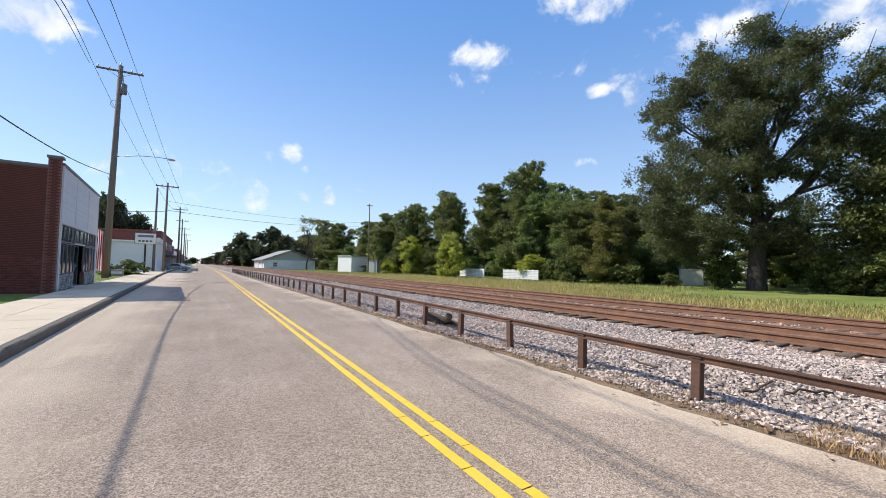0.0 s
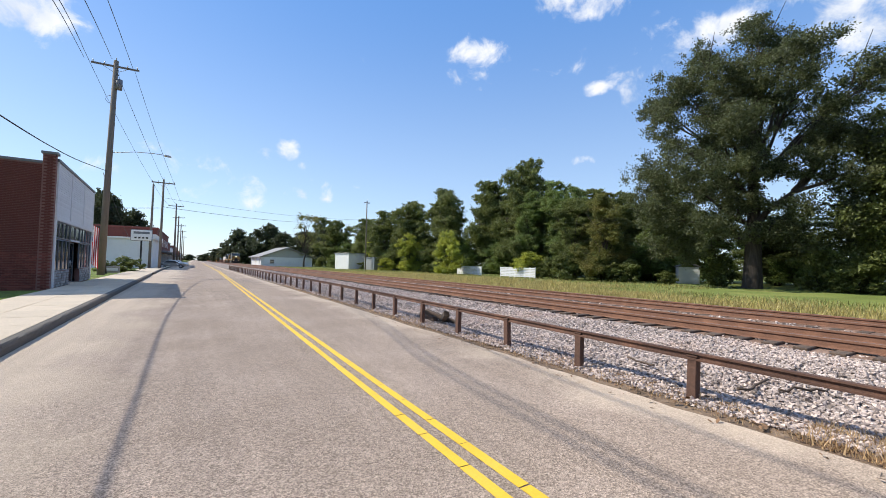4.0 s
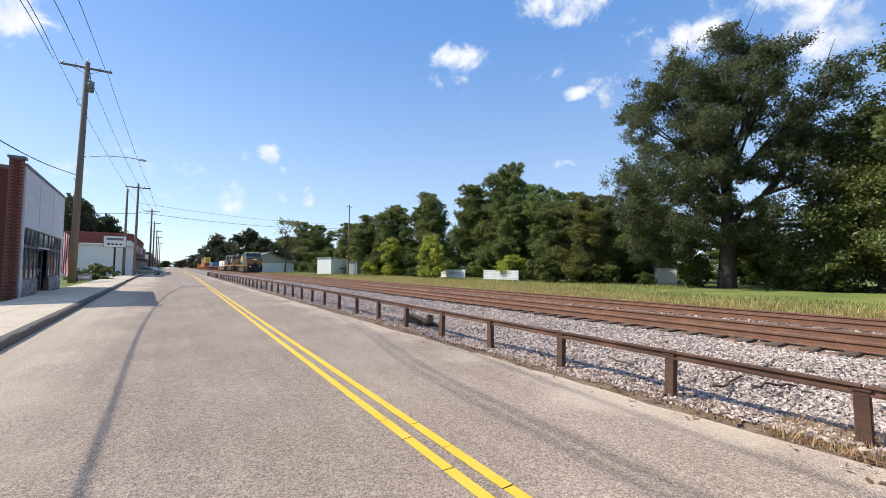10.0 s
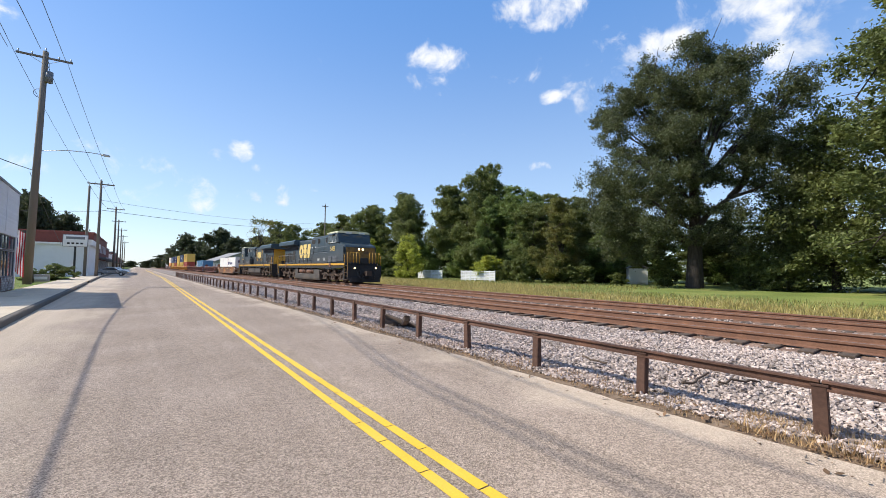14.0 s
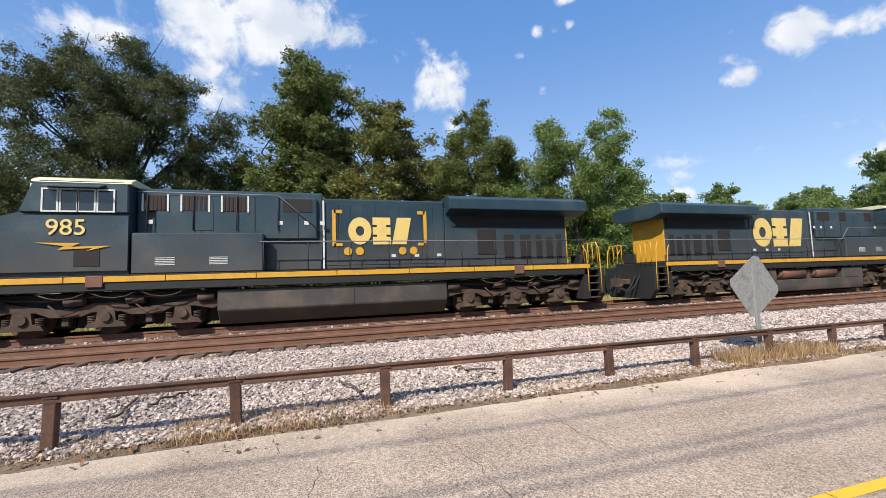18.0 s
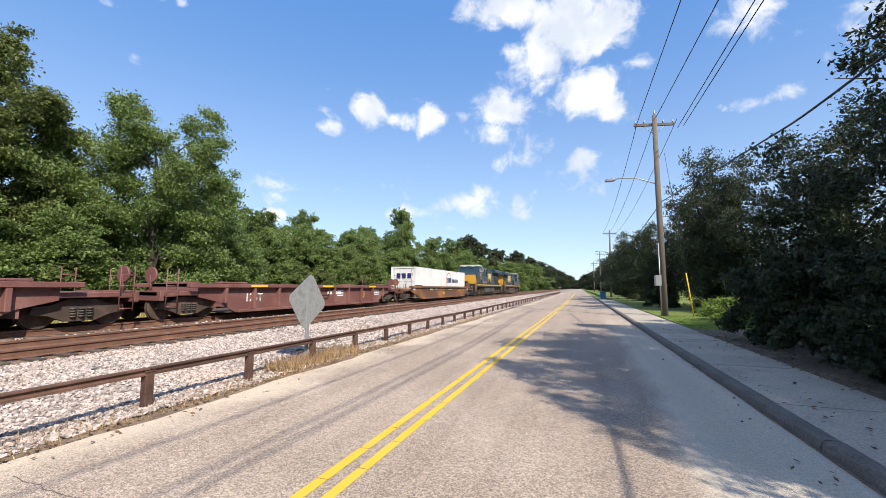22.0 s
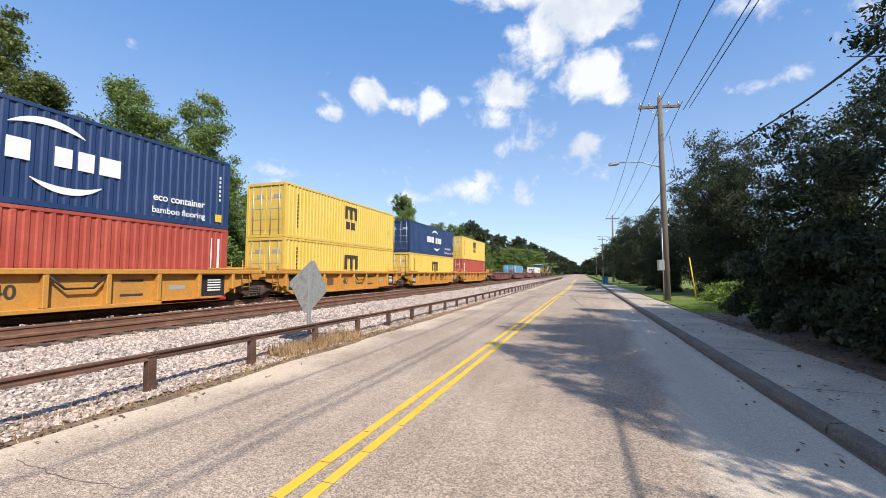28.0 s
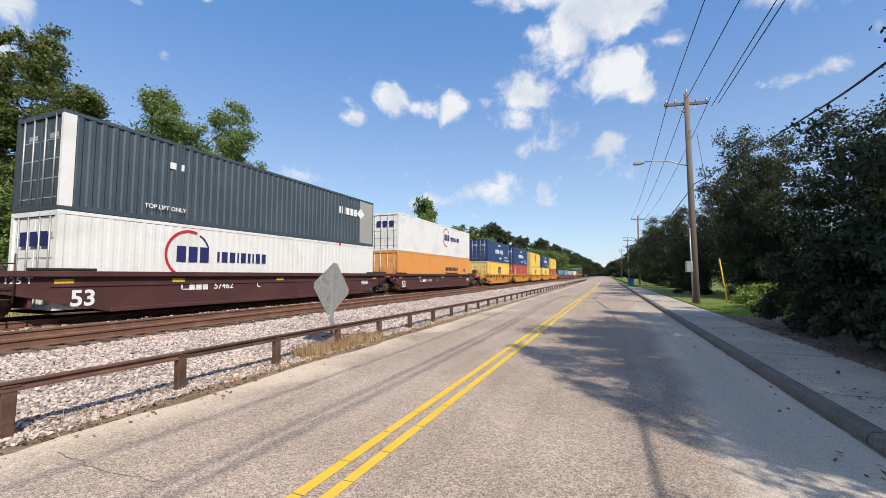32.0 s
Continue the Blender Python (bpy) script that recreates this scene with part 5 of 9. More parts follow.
def blades(name, label, spots, mat, seed, hi, wide=0.02):
    rng = np.random.default_rng(seed)
    ps, hs = [], []
    for x0, x1, y0, y1, n, h, z in spots:
        p = np.stack([rng.uniform(x0, x1, n), rng.uniform(y0, y1, n), np.full(n, z)], 1)
        keep = np.sin(p[:, 0] * 0.9 + p[:, 1] * 0.35) + np.sin(p[:, 1] * 0.83) + rng.normal(0, 0.8, n) > -1.2
        ps.append(p[keep])
        hs.append(np.full(keep.sum(), h))
    p, h = np.concatenate(ps), np.concatenate(hs)
    n = len(p)
    h = h * rng.uniform(0.4, 1.25, n)
    a = rng.uniform(0, 2 * PI, n)
    side = np.stack([np.cos(a), np.sin(a), np.zeros(n)], 1) * (wide * rng.uniform(0.6, 1.5, n))[:, None] * (h / hi)[:, None] ** 0.5
    lean = np.stack([rng.normal(0, 0.3, n), rng.normal(0, 0.3, n), np.ones(n)], 1) * h[:, None]
    v = np.stack([p - side, p + side, p + lean], 1)
    ob = new(name, quads_mesh(name, v.reshape(-1, 3), np.arange(3 * n).reshape(n, 3), mat))
    return tagged(ob, label, "grass", kind="stuff")


blades("rough_grass", "tall rough green and straw-coloured grass beyond the tracks", [(19.6, 24, -30, 60, 16000, 0.2, -0.12), (24, 34, -30, 80, 34000, 0.28, -0.25), (20, 30, 60, 130, 14000, 0.35, -0.2), (34, 48, 20, 110, 16000, 0.32, -0.25), (21, 34, -110, -30, 18000, 0.45, -0.22)], M["blade"], 61, 0.5, 0.03)
blades("straw_grass", "dry straw-coloured grass beside the tracks", [(19.2, 24, -40, 70, 40000, 0.36, -0.14), (24, 36, 24, 70, 17000, 0.42, -0.25), (24, 27.5, -20, 24, 7000, 0.38, -0.25)], M["straw_blade"], 64, 0.3, 0.025)
blades("lawn", "short sunlit lawn grass beside the sidewalk", [(-9, -4.4, -27, -18.5, 16000, 0.07, 0.09), (-9, -5.2, 10, 25, 9000, 0.06, 0.09), (-16, -6.2, 37, 75, 12000, 0.1, 0.09)], M["lawn_blade"], 62, 0.07, 0.012)
blades("dry_weeds", "dry straw and dead weeds along the fence foot", [(5.08, 5.85, -0.8, 1.8, 3200, 0.11, 0.0), (5.05, 5.5, -20, 25, 9000, 0.05, 0.0), (5.2, 5.85, -9.4, -6.6, 2600, 0.24, 0.0), (5.15, 5.75, 2.4, 7, 1300, 0.08, 0.0), (5.15, 5.75, -26, -9, 3600, 0.11, 0.0), (5.15, 5.8, -7, -0.8, 2200, 0.09, 0.0), (5.15, 5.7, 9, 30, 2200, 0.1, 0.0)], M["dry"], 63, 0.1, 0.006)



def litter():
    """Dead leaves and bark on the sidewalk's edge and along the fence foot."""
    rng = np.random.default_rng(71)
    sets = []
    for x0, x1, y0, y1, n, z in ((-5.2, -4.0, -18, -1, 2600, 0.135), (-4.0, -2.6, -18, -1, 220, 0.137), (5.05, 5.7, -12, 12, 2600, 0.02), (5.05, 5.6, 12, 30, 900, 0.02), (4.6, 5.0, -12, 12, 160, 0.008), (-2.38, -1.9, -14, -2, 60, 0.008)):
        sets.append(np.stack([rng.uniform(x0, x1, n), rng.uniform(y0, y1, n), np.full(n, z) + rng.uniform(0, 0.02, n)], 1))
    p = np.concatenate(sets)
    n = len(p)
    a = rng.uniform(0, 2 * PI, n)
    s = rng.uniform(0.015, 0.045, n)[:, None]
    u = np.stack([np.cos(a), np.sin(a), rng.normal(0, 0.25, n)], 1) * s
    w = np.stack([-np.sin(a), np.cos(a), rng.normal(0, 0.25, n)], 1) * s * rng.uniform(0.25, 0.7, (n, 1))
    v = np.stack([p - u, p + w, p + u, p - w], 1)
    ob = new("leaf_litter", quads_mesh("leaf_litter", v.reshape(-1, 3), np.arange(4 * n).reshape(n, 4), M["litter"]))
    tagged(ob, "dry brown leaf litter along the pavement and fence", "leaves", kind="stuff")


litter()

# ---------- poles and wires ----------


def sag(a, b, drop, n=14):
    a, b = Vector(a), Vector(b)
    return [a.lerp(b, i / n) - Vector((0, 0, drop * 4 * (i / n) * (1 - i / n))) for i in range(n + 1)]


def smooth_line(pts, n=8):
    """Points on a smooth curve through the given ones."""
    p = [Vector(q) for q in pts]
    p = [2 * p[0] - p[1]] + p + [2 * p[-1] - p[-2]]
    out = []
    for a, b, c, d in zip(p, p[1:], p[2:], p[3:]):
        for i in range(n):
            t = i / n
            out.append(0.5 * (2 * b + (c - a) * t + (2 * a - 5 * b + 4 * c - d) * t * t + (3 * b - a - 3 * c + d) * t ** 3))
    return out + [p[-2]]


def wire(name, pts, r, label="black overhead wire strung between poles"):
    bm = bmesh.new()
    rings = []
    for k, p in enumerate(pts):
        q = (pts[min(k + 1, len(pts) - 1)] - pts[max(k - 1, 0)]).to_track_quat("Z", "Y").to_matrix()
        rings.append([bm.verts.new(p + q @ Vector((r * math.cos(PI * i / 3), r * math.sin(PI * i / 3), 0))) for i in range(6)])
    for a, b in zip(rings, rings[1:]):
        for i in range(6):
            bm.faces.new((a[i], a[(i + 1) % 6], b[(i + 1) % 6], b[i]))
    return tagged(link_mesh(name, bm, M["wire"]), label, "wire", "overhead wires")


def utility_pole(x, y, h, r=0.16, arm=1.2, arm_turn=0.0, lamp=0.0, lean=0.0, can=False, label="weathered wooden utility pole with a crossarm", box_at=0):
    th = tagged(empty("utility_pole", pose(x, y, 0.08, 0, lean, 0)), label, "utility pole", "utility poles")
    part("pole", tube(bmesh.new(), (0, 0, -0.3), (0, 0, h), r * 1.15, r * 0.75, 14), M["wood_pole"], th)
    if arm:
        o = part("crossarm", bbox(-arm, arm, -0.14, -0.03, h - 0.62, h - 0.46, 0.01), M["wood_pole"], th)
        o.matrix_basis = pose(0, 0, 0, 0, 0, arm_turn)
        bm = bmesh.new()
        for s in (-1, 1):
            tube(bm, (s * arm * 0.55, -0.09, h - 0.6), (0, -0.09, h - 1.15), 0.02, seg=5)
        o = part("brace", bm, M["galv"], th)
        o.matrix_basis = pose(0, 0, 0, 0, 0, arm_turn)
        for s in (-0.92, -0.45, 0.5, 0.92):
            bm = tube(bmesh.new(), (s * arm, -0.085, h - 0.46), (s * arm, -0.085, h - 0.26), 0.035, 0.05, 8)
            o = part("insulator", bm, M["galv"], th)
            o.matrix_basis = pose(0, 0, 0, 0, 0, arm_turn)
    bm = tube(bmesh.new(), (0, 0, h), (0, 0, h + 0.3), 0.03, 0.045, 8)
    part("insulator", bm, M["galv"], th)
    if lamp:
        z = h * 0.572 if lamp > 2.6 else h * 0.66
        arm_p = part("lamp_arm", pipe(bmesh.new(), [(0.1, 0, z - 0.1), (lamp * 0.45, 0, z + 0.28), (lamp * 0.8, 0, z + 0.38), (lamp, 0, z + 0.36)], 0.035, 7), M["galv"], th)
        bm = bmesh.new()
        prism(bm, [(lamp - 0.05, z + 0.3), (lamp + 0.1, z + 0.24), (lamp + 0.5, z + 0.22), (lamp + 0.62, z + 0.28), (lamp + 0.5, z + 0.38), (lamp + 0.1, z + 0.42)], "y", -0.14, 0.14)
        bev(bm, 0.03)
        part("lamp_head", bm, M["galv"], th, "grey cobra-head street lamp")
    if can:
        part("transformer", tube(bmesh.new(), (0.32, -0.1, h - 2.6), (0.32, -0.1, h - 1.7), 0.26, 0.26, 14), M["coping"], th)
        bm = bmesh.new()
        pipe(bm, [(0.3, -0.1, h - 1.7), (0.25, 0, h - 1.0), (0.1, 0, h - 0.5)], 0.02, 5)
        pipe(bm, [(-0.2 - 0.35 * math.sin(a), 0, h - 3.6 + 0.35 * math.cos(a)) for a in np.linspace(0, 2 * PI, 12)], 0.02, 5)
        part("cable", bm, M["wire"], th)
    if box_at:
        part("meter_box", bbox(0.1, 0.42, -0.2, 0.2, box_at - 0.25, box_at + 0.35, 0.02), M["galv"], th)
        part("conduit", tube(bmesh.new(), (0.16, 0.1, 0.0), (0.16, 0.1, box_at + 2.2), 0.03, seg=7), M["galv"], th)
    return th


def poles():
    utility_pole(-7.0, 46.5, 19.4, 0.25, 1.75, -6, 4.0, 0.9, True, "tall weathered wooden utility pole with street lamp")
    utility_pole(-4.5, 75.0, 13.7, 0.17, 1.5, 0, 0, 0.3)
    utility_pole(-5.9, 77.0, 13.1, 0.17, 0, 0, 0, 0.3, label="bare wooden pole without a crossarm")
    for y, x in ((118, -4.2), (150, -4.6), (185, -4.8), (225, -5.2), (280, -5.6)):
        utility_pole(x, y, 15.0, 0.2, 1.6, 0)
    utility_pole(38.4, 101.6, 18.0, 0.17, 0.8, 0, 0, 0, label="distant wooden pole by the tree line")
    utility_pole(-4.65, -26.3, 11.9, 0.17, 1.15, 12, 2.3, 0.6, False, "wooden utility pole with street lamp and meter box", box_at=2.0)
    for y, x in ((-75, -5.2), (-120, -5.6), (-165, -5.4)):
        utility_pole(x, y, 11.5, 0.16, 1.1, 10, 1.9)
    # three top conductors and a low cable from the tall pole past the camera to the pole by the shade trees
    for n, (pts, r, twin) in enumerate((
            (((-8.6, 46.5, 19.1), (-5.3, 22.4, 12.5), (-5.3, 13.0, 10.7), (-5.3, 4.0, 10.25), (-5.3, -6.0, 10.2), (-5.33, -14.0, 10.45), (-5.74, -26.3, 11.1)), 0.02, 0.3),
            (((-7.0, 46.5, 19.6), (-4.75, 23.5, 13.4), (-4.5, 13.0, 11.2), (-4.5, 4.0, 10.5), (-4.5, -6.0, 10.4), (-4.5, -14.3, 10.9), (-4.65, -26.3, 11.9)), 0.02, 0),
            (((-5.4, 46.5, 18.9), (-3.94, 23.7, 13.75), (-3.6, 13.0, 11.7), (-3.5, 4.0, 11.1), (-3.5, -6.0, 11.0), (-3.5, -14.6, 11.3), (-3.47, -26.3, 11.3)), 0.018, 0),
            (((-7.0, 46.5, 9.4), (-6.5, 32.0, 7.6), (-6.0, 19.5, 6.55), (-5.76, 10.0, 6.35), (-5.5, 1.0, 6.15), (-5.0, -9.2, 5.6), (-5.3, -15.1, 6.1), (-4.75, -26.3, 6.75)), 0.025, 0))):
        for side in (0, twin) if twin else (0,):
            wire("wire", smooth_line([(x - side, y, z + 0.25 * side) for x, y, z in pts]), r, "black overhead wire running along the road" if n < 3 else "thick black low cable running along the road")
    for s in (-0.92, 0.1, 0.92):
        wire("wire", sag((-7 + s * 1.75, 46.5, 19.1), (-4.5 + s * 1.5, 75, 13.4), 0.4), 0.018)
        wire("wire", sag((-4.5 + s * 1.5, 75, 13.4), (-4.2 + s * 1.6, 118, 14.7), 0.5), 0.02)
        wire("wire", sag((-4.65 + s * 1.15, -26.3, 11.6), (-5.2 + s * 1.15, -75, 11.2), 0.9), 0.018)
    wire("wire", sag((-4.75, -26.3, 6.75), (-5.2, -75, 6.4), 0.6), 0.03, "thick black low cable running along the road")
    wire("wire", sag((-7.2, 46.5, 9.2), (-8.6, 78, 4.7), 0.3), 0.02)
    wire("wire", sag((-4.5, 75, 9.6), (38.4, 101.6, 12.0), 0.9), 0.03)
    wire("wire", sag((-4.5, 75, 9.4), (-24, 70, 8.0), 0.3), 0.03)
    wire("wire", sag((-4.5, 75, 11.0), (38.4, 101.6, 13.0), 0.8), 0.02)
    # guy wire with its yellow guard
    g = tagged(empty("guy_wire", pose(-6.3, -27.2, 0.08)), "slanting guy wire with a yellow plastic guard", "guy wire")
    part("strand", tube(bmesh.new(), (0, 0, 0), (1.3, 0.8, 9.6), 0.012, seg=5), M["wire"], g)
    part("guard", tube(bmesh.new(), (0.0, 0, 0.02), (0.34, 0.21, 2.5), 0.035, seg=7), M["yellow"], g)


poles()

# ---------- buildings ----------


def window(parent, origin, w, h, cols, rows, along="y", face=1, name="window", frame_mat="white_wood"):
    """A glazed frame in the plane x=origin.x (along y) or y=origin.y (along x)."""
    o = empty(name)
    o.parent = parent
    turn = 90 if along == "y" else 0
    o.matrix_basis = pose(*origin, 0, 0, turn)
    bm = bmesh.new()
    t = 0.05
    box(bm, 0, w, -0.04, 0.04, 0, t)
    box(bm, 0, w, -0.04, 0.04, h - t, h)
    for i in range(cols + 1):
        x = (w - t) * i / cols
        box(bm, x, x + t, -0.038, 0.038, t, h - t)
    for j in range(1, rows):
        z = h * j / rows
        box(bm, t, w - t, -0.036, 0.036, z - t / 2, z + t / 2)
    part("window_frame", bm, M[frame_mat], o)
    for i in range(cols):
        for j in range(rows):
            bm = bmesh.new()
            box(bm, (w - t) * i / cols + t, (w - t) * (i + 1) / cols, -0.006, 0.006, h * j / rows + t / 2, h * (j + 1) / rows - t / 2)
            part("pane", bm, M["glass"], o)
    return o


def brick_store():
    """Brick store with a white boarded front, stepped parapet and glazed shopfront."""
    X, Y, H = -5.6, 25.4, 6.3
    th = tagged(empty("brick_store", pose(X, Y, 0.16, 0, 0, 2.5)), "red brick store with a white boarded shopfront", "building")
    # side wall facing the field: running bricks over mortar
    part("side_wall", box(bmesh.new(), -16.0, -0.12, 0.0, 0.3, -0.1, 5.75), M["mortar"], th)
    part("pilaster", bbox(-0.46, -0.02, -0.06, 0.32, -0.1, 6.2, 0.01), M["mortar"], th)
    part("back_wall", box(bmesh.new(), -16.0, -15.7, 0.3, 11.6, -0.1, 4.9), M["mortar"], th)
    part("far_wall", box(bmesh.new(), -16.0, -0.12, 11.3, 11.6, -0.1, 4.95), M["mortar"], th)
    part("roof", box(bmesh.new(), -15.7, -0.2, 0.3, 11.3, 4.5, 4.6), M["roof"], th)
    part("coping", bbox(-16.05, -0.47, -0.04, 0.34, 5.75, 5.87, 0.01), M["coping"], th)
    part("coping", bbox(-0.52, 0.06, -0.10, 0.36, 6.2, 6.32, 0.01), M["coping"], th)
    bm = bbox(-0.104, -0.004, -0.026, 0.0, 0, 0.058, 0.005)
    b0 = None
    course, rng = 0.0, random.Random(4)
    verts, faces = [], []
    n = 0
    for row in range(84):
        z = -0.08 + row * 0.075
        for col in range(78):
            x = -col * 0.208 - (0.104 if row % 2 else 0)
            d = 0.06 if x > -0.28 else 0.0
            if z > (6.1 if x > -0.28 else 5.66):
                continue
            dy = -0.012 - d + rng.uniform(-0.004, 0.004)
            if n < 300 and x > -2.2 and z < 1.6:
                if b0 is None:
                    bb = bbox(-0.2, 0.0, -0.012, 0.012, 0, 0.064, 0.004)
                    b0 = part("brick", bb, M["brick"], th)
                    b0.matrix_basis = pose(x, dy, z)
                else:
                    share("brick", b0, th, pose(x, dy, z))
                n += 1
            else:
                k = len(verts)
                x0, x1, y0, y1, z0, z1 = x - 0.2, x, dy - 0.012, dy + 0.012, z, z + 0.064
                verts += [(x0, y1, z0), (x1, y1, z0), (x1, y1, z1), (x0, y1, z1), (x0 + .003, y0, z0 + .003), (x1 - .003, y0, z0 + .003), (x1 - .003, y0, z1 - .003), (x0 + .003, y0, z1 - .003)]
                faces += [(k + 4, k + 5, k + 6, k + 7), (k, k + 1, k + 5, k + 4), (k + 1, k + 2, k + 6, k + 5), (k + 2, k + 3, k + 7, k + 6), (k + 3, k, k + 4, k + 7)]
    o = new("brickwork", quads_mesh("brickwork", np.array(verts), np.array(faces), M["brick"]))
    o.parent, o["kind"] = th, "stuff"
    # boarded front above the glass
    part("front_wall", box(bmesh.new(), -0.12, 0.0, 0.33, 11.3, 3.35, 5.95), M["white_wall"], th)
    top = part("front_coping", bbox(-0.16, 0.07, 0.30, 11.35, 5.95, 6.08, 0.01), M["coping"], th)
    for i in range(22):
        z = 3.42 + i * 0.113
        bm = bmesh.new()
        prism(bm, [(0.0, z), (0.028, z), (0.012, z + 0.115), (0.0, z + 0.115)], "y", 0.36, 11.27)
        part("board", bm, M["white_wood"], th)
    for y in (0.36, 3.6, 7.4, 11.1):
        part("trim", bbox(-0.02, 0.045, y, y + 0.14, 3.3, 5.95, 0.008), M["white_wood"], th)
    part("trim", bbox(-0.04, 0.06, 0.34, 11.3, 3.22, 3.40, 0.01), M["white_wood"], th)
    part("corner_post", bbox(-0.12, 0.03, 0.33, 0.62, 0.0, 3.25, 0.01), M["white_wood"], th)
    part("corner_post", bbox(-0.12, 0.03, 11.0, 11.3, 0.0, 3.25, 0.01), M["white_wood"], th)
    # stone-faced stall riser in pieces
    riser = part("stall_riser", box(bmesh.new(), -0.25, -0.03, 0.62, 4.2, -0.1, 0.78), M["mortar"], th)
    share("stall_riser", riser, th, pose(0, 6.8, 0))
    st = None
    for off in (0.0, 6.8):
        for r in range(6):
            y = 0.63
            while y < 4.15:
                w = rng.uniform(0.2, 0.55)
                w = min(w, 4.19 - y)
                bm = bbox(-0.05, rng.uniform(-0.02, 0.015), y + off + 0.01, y + off + w - 0.01, r * 0.13 + 0.01, r * 0.13 + 0.122, 0.008)
                part("stone", bm, M["stone_wall"], th)
                y += w
    part("interior_back", box(bmesh.new(), -5.0, -4.9, 0.4, 11.2, 0.0, 3.3), M["interior"], th)
    part("interior_floor", box(bmesh.new(), -5.0, -0.2, 0.4, 11.2, -0.06, 0.02), M["interior"], th)
    for y, w in ((0.65, 1.75), (2.45, 1.75), (6.05 + 1.0, 1.9), (9.0, 2.0)):
        window(th, (-0.06, y, 0.8), w, 1.55, 2, 1, frame_mat="coping")
        window(th, (-0.06, y, 2.38), w, 0.84, 2, 1, frame_mat="coping")
    part("lintel", bbox(-0.1, 0.0, 4.2, 7.0, 2.35, 2.42, 0.005), M["white_wood"], th)
    window(th, (-0.06, 4.25, 2.42), 2.75, 0.8, 2, 1, frame_mat="coping")
    d = empty("door")
    d.parent = th
    for y in (4.3, 5.65):
        window(d, (-0.3, y, 0.02), 1.3, 2.3, 1, 2, name="door_leaf", frame_mat="coping")
        part("door_handle", tube(bmesh.new(), (-0.22, y + (1.15 if y < 5 else 0.15), 0.9), (-0.22, y + (1.15 if y < 5 else 0.15), 1.3), 0.018, seg=6), M["galv"], d)
    part("step", bbox(-1.2, 0.2, 4.2, 7.0, -0.1, 0.02, 0.01), M["walk"], th)
    part("meter", bbox(-9.2, -8.9, -0.14, -0.01, 1.2, 1.7, 0.01), M["galv"], th)
    part("conduit", tube(bmesh.new(), (-9.05, -0.06, 0.0), (-9.05, -0.06, 1.2), 0.03, seg=6), M["galv"], th)


brick_store()


def flag():
    th = tagged(empty("flag", pose(-6.3, 37.3, -1.15, 0, 0, 5)), "striped red, white and blue flag hanging from a pole", "flag")
    part("flagpole", tube(bmesh.new(), (-0.1, -0.62, 4.6), (0.1, 0, 5.5), 0.02, seg=8), M["galv"], th)
    red, white, blue = surf("flag_red", (0.45, 0.04, 0.05), 0.8), surf("flag_white", (0.7, 0.7, 0.72), 0.8), surf("flag_blue", (0.03, 0.06, 0.22), 0.8)

    def cloth(u, v):
        return (-0.22 + u * 0.72, 0.10 * math.sin(u * 9 + v * 1.5) * (0.4 + u) + 0.05 * math.sin(v * 2.0), 5.3 - v * 0.7 - u * 0.45 - u * v * 0.1)
    for i in range(13):
        bm = bmesh.new()
        u0, u1 = i / 13, (i + 1) / 13
        prev = None
        for k in range(17):
            v = 3.6 * k / 16
            if i < 7 and v < 1.45:
                continue
            p = [bm.verts.new(cloth(u0, v)), bm.verts.new(cloth(u1, v))]
            if prev:
                bm.faces.new((prev[0], prev[1], p[1], p[0]))
            prev = p
        bmesh.ops.solidify(bm, geom=bm.faces[:], thickness=0.008)
        part("stripe", bm, red if i % 2 == 0 else white, th)
    bm = bmesh.new()
    grid = [[bm.verts.new(cloth(7 / 13 * a / 6, 1.45 * b / 8)) for a in range(7)] for b in range(9)]
    for b in range(8):
        for a in range(6):
            bm.faces.new((grid[b][a], grid[b][a + 1], grid[b + 1][a + 1], grid[b + 1][a]))
    bmesh.ops.solidify(bm, geom=bm.faces[:], thickness=0.008)
    part("canton", bm, blue, th)
    bm = bmesh.new()
    for b in range(6):
        for a in range(4):
            c = Vector(cloth(7 / 13 * (a + 0.6) / 4.4, 1.45 * (b + 0.6) / 6.4))
            for s in (-1, 1):
                prism(bm, [(c.x + 0.035 * math.sin(q * PI / 5 * 1) * (1 if q % 2 == 0 else 0.4), c.z + 0.05 * math.cos(q * PI / 5) * (1 if q % 2 == 0 else 0.4)) for q in range(10)], "y", c.y + s * 0.014, c.y + s * 0.018)
    part("stars", bm, white, th)


flag()


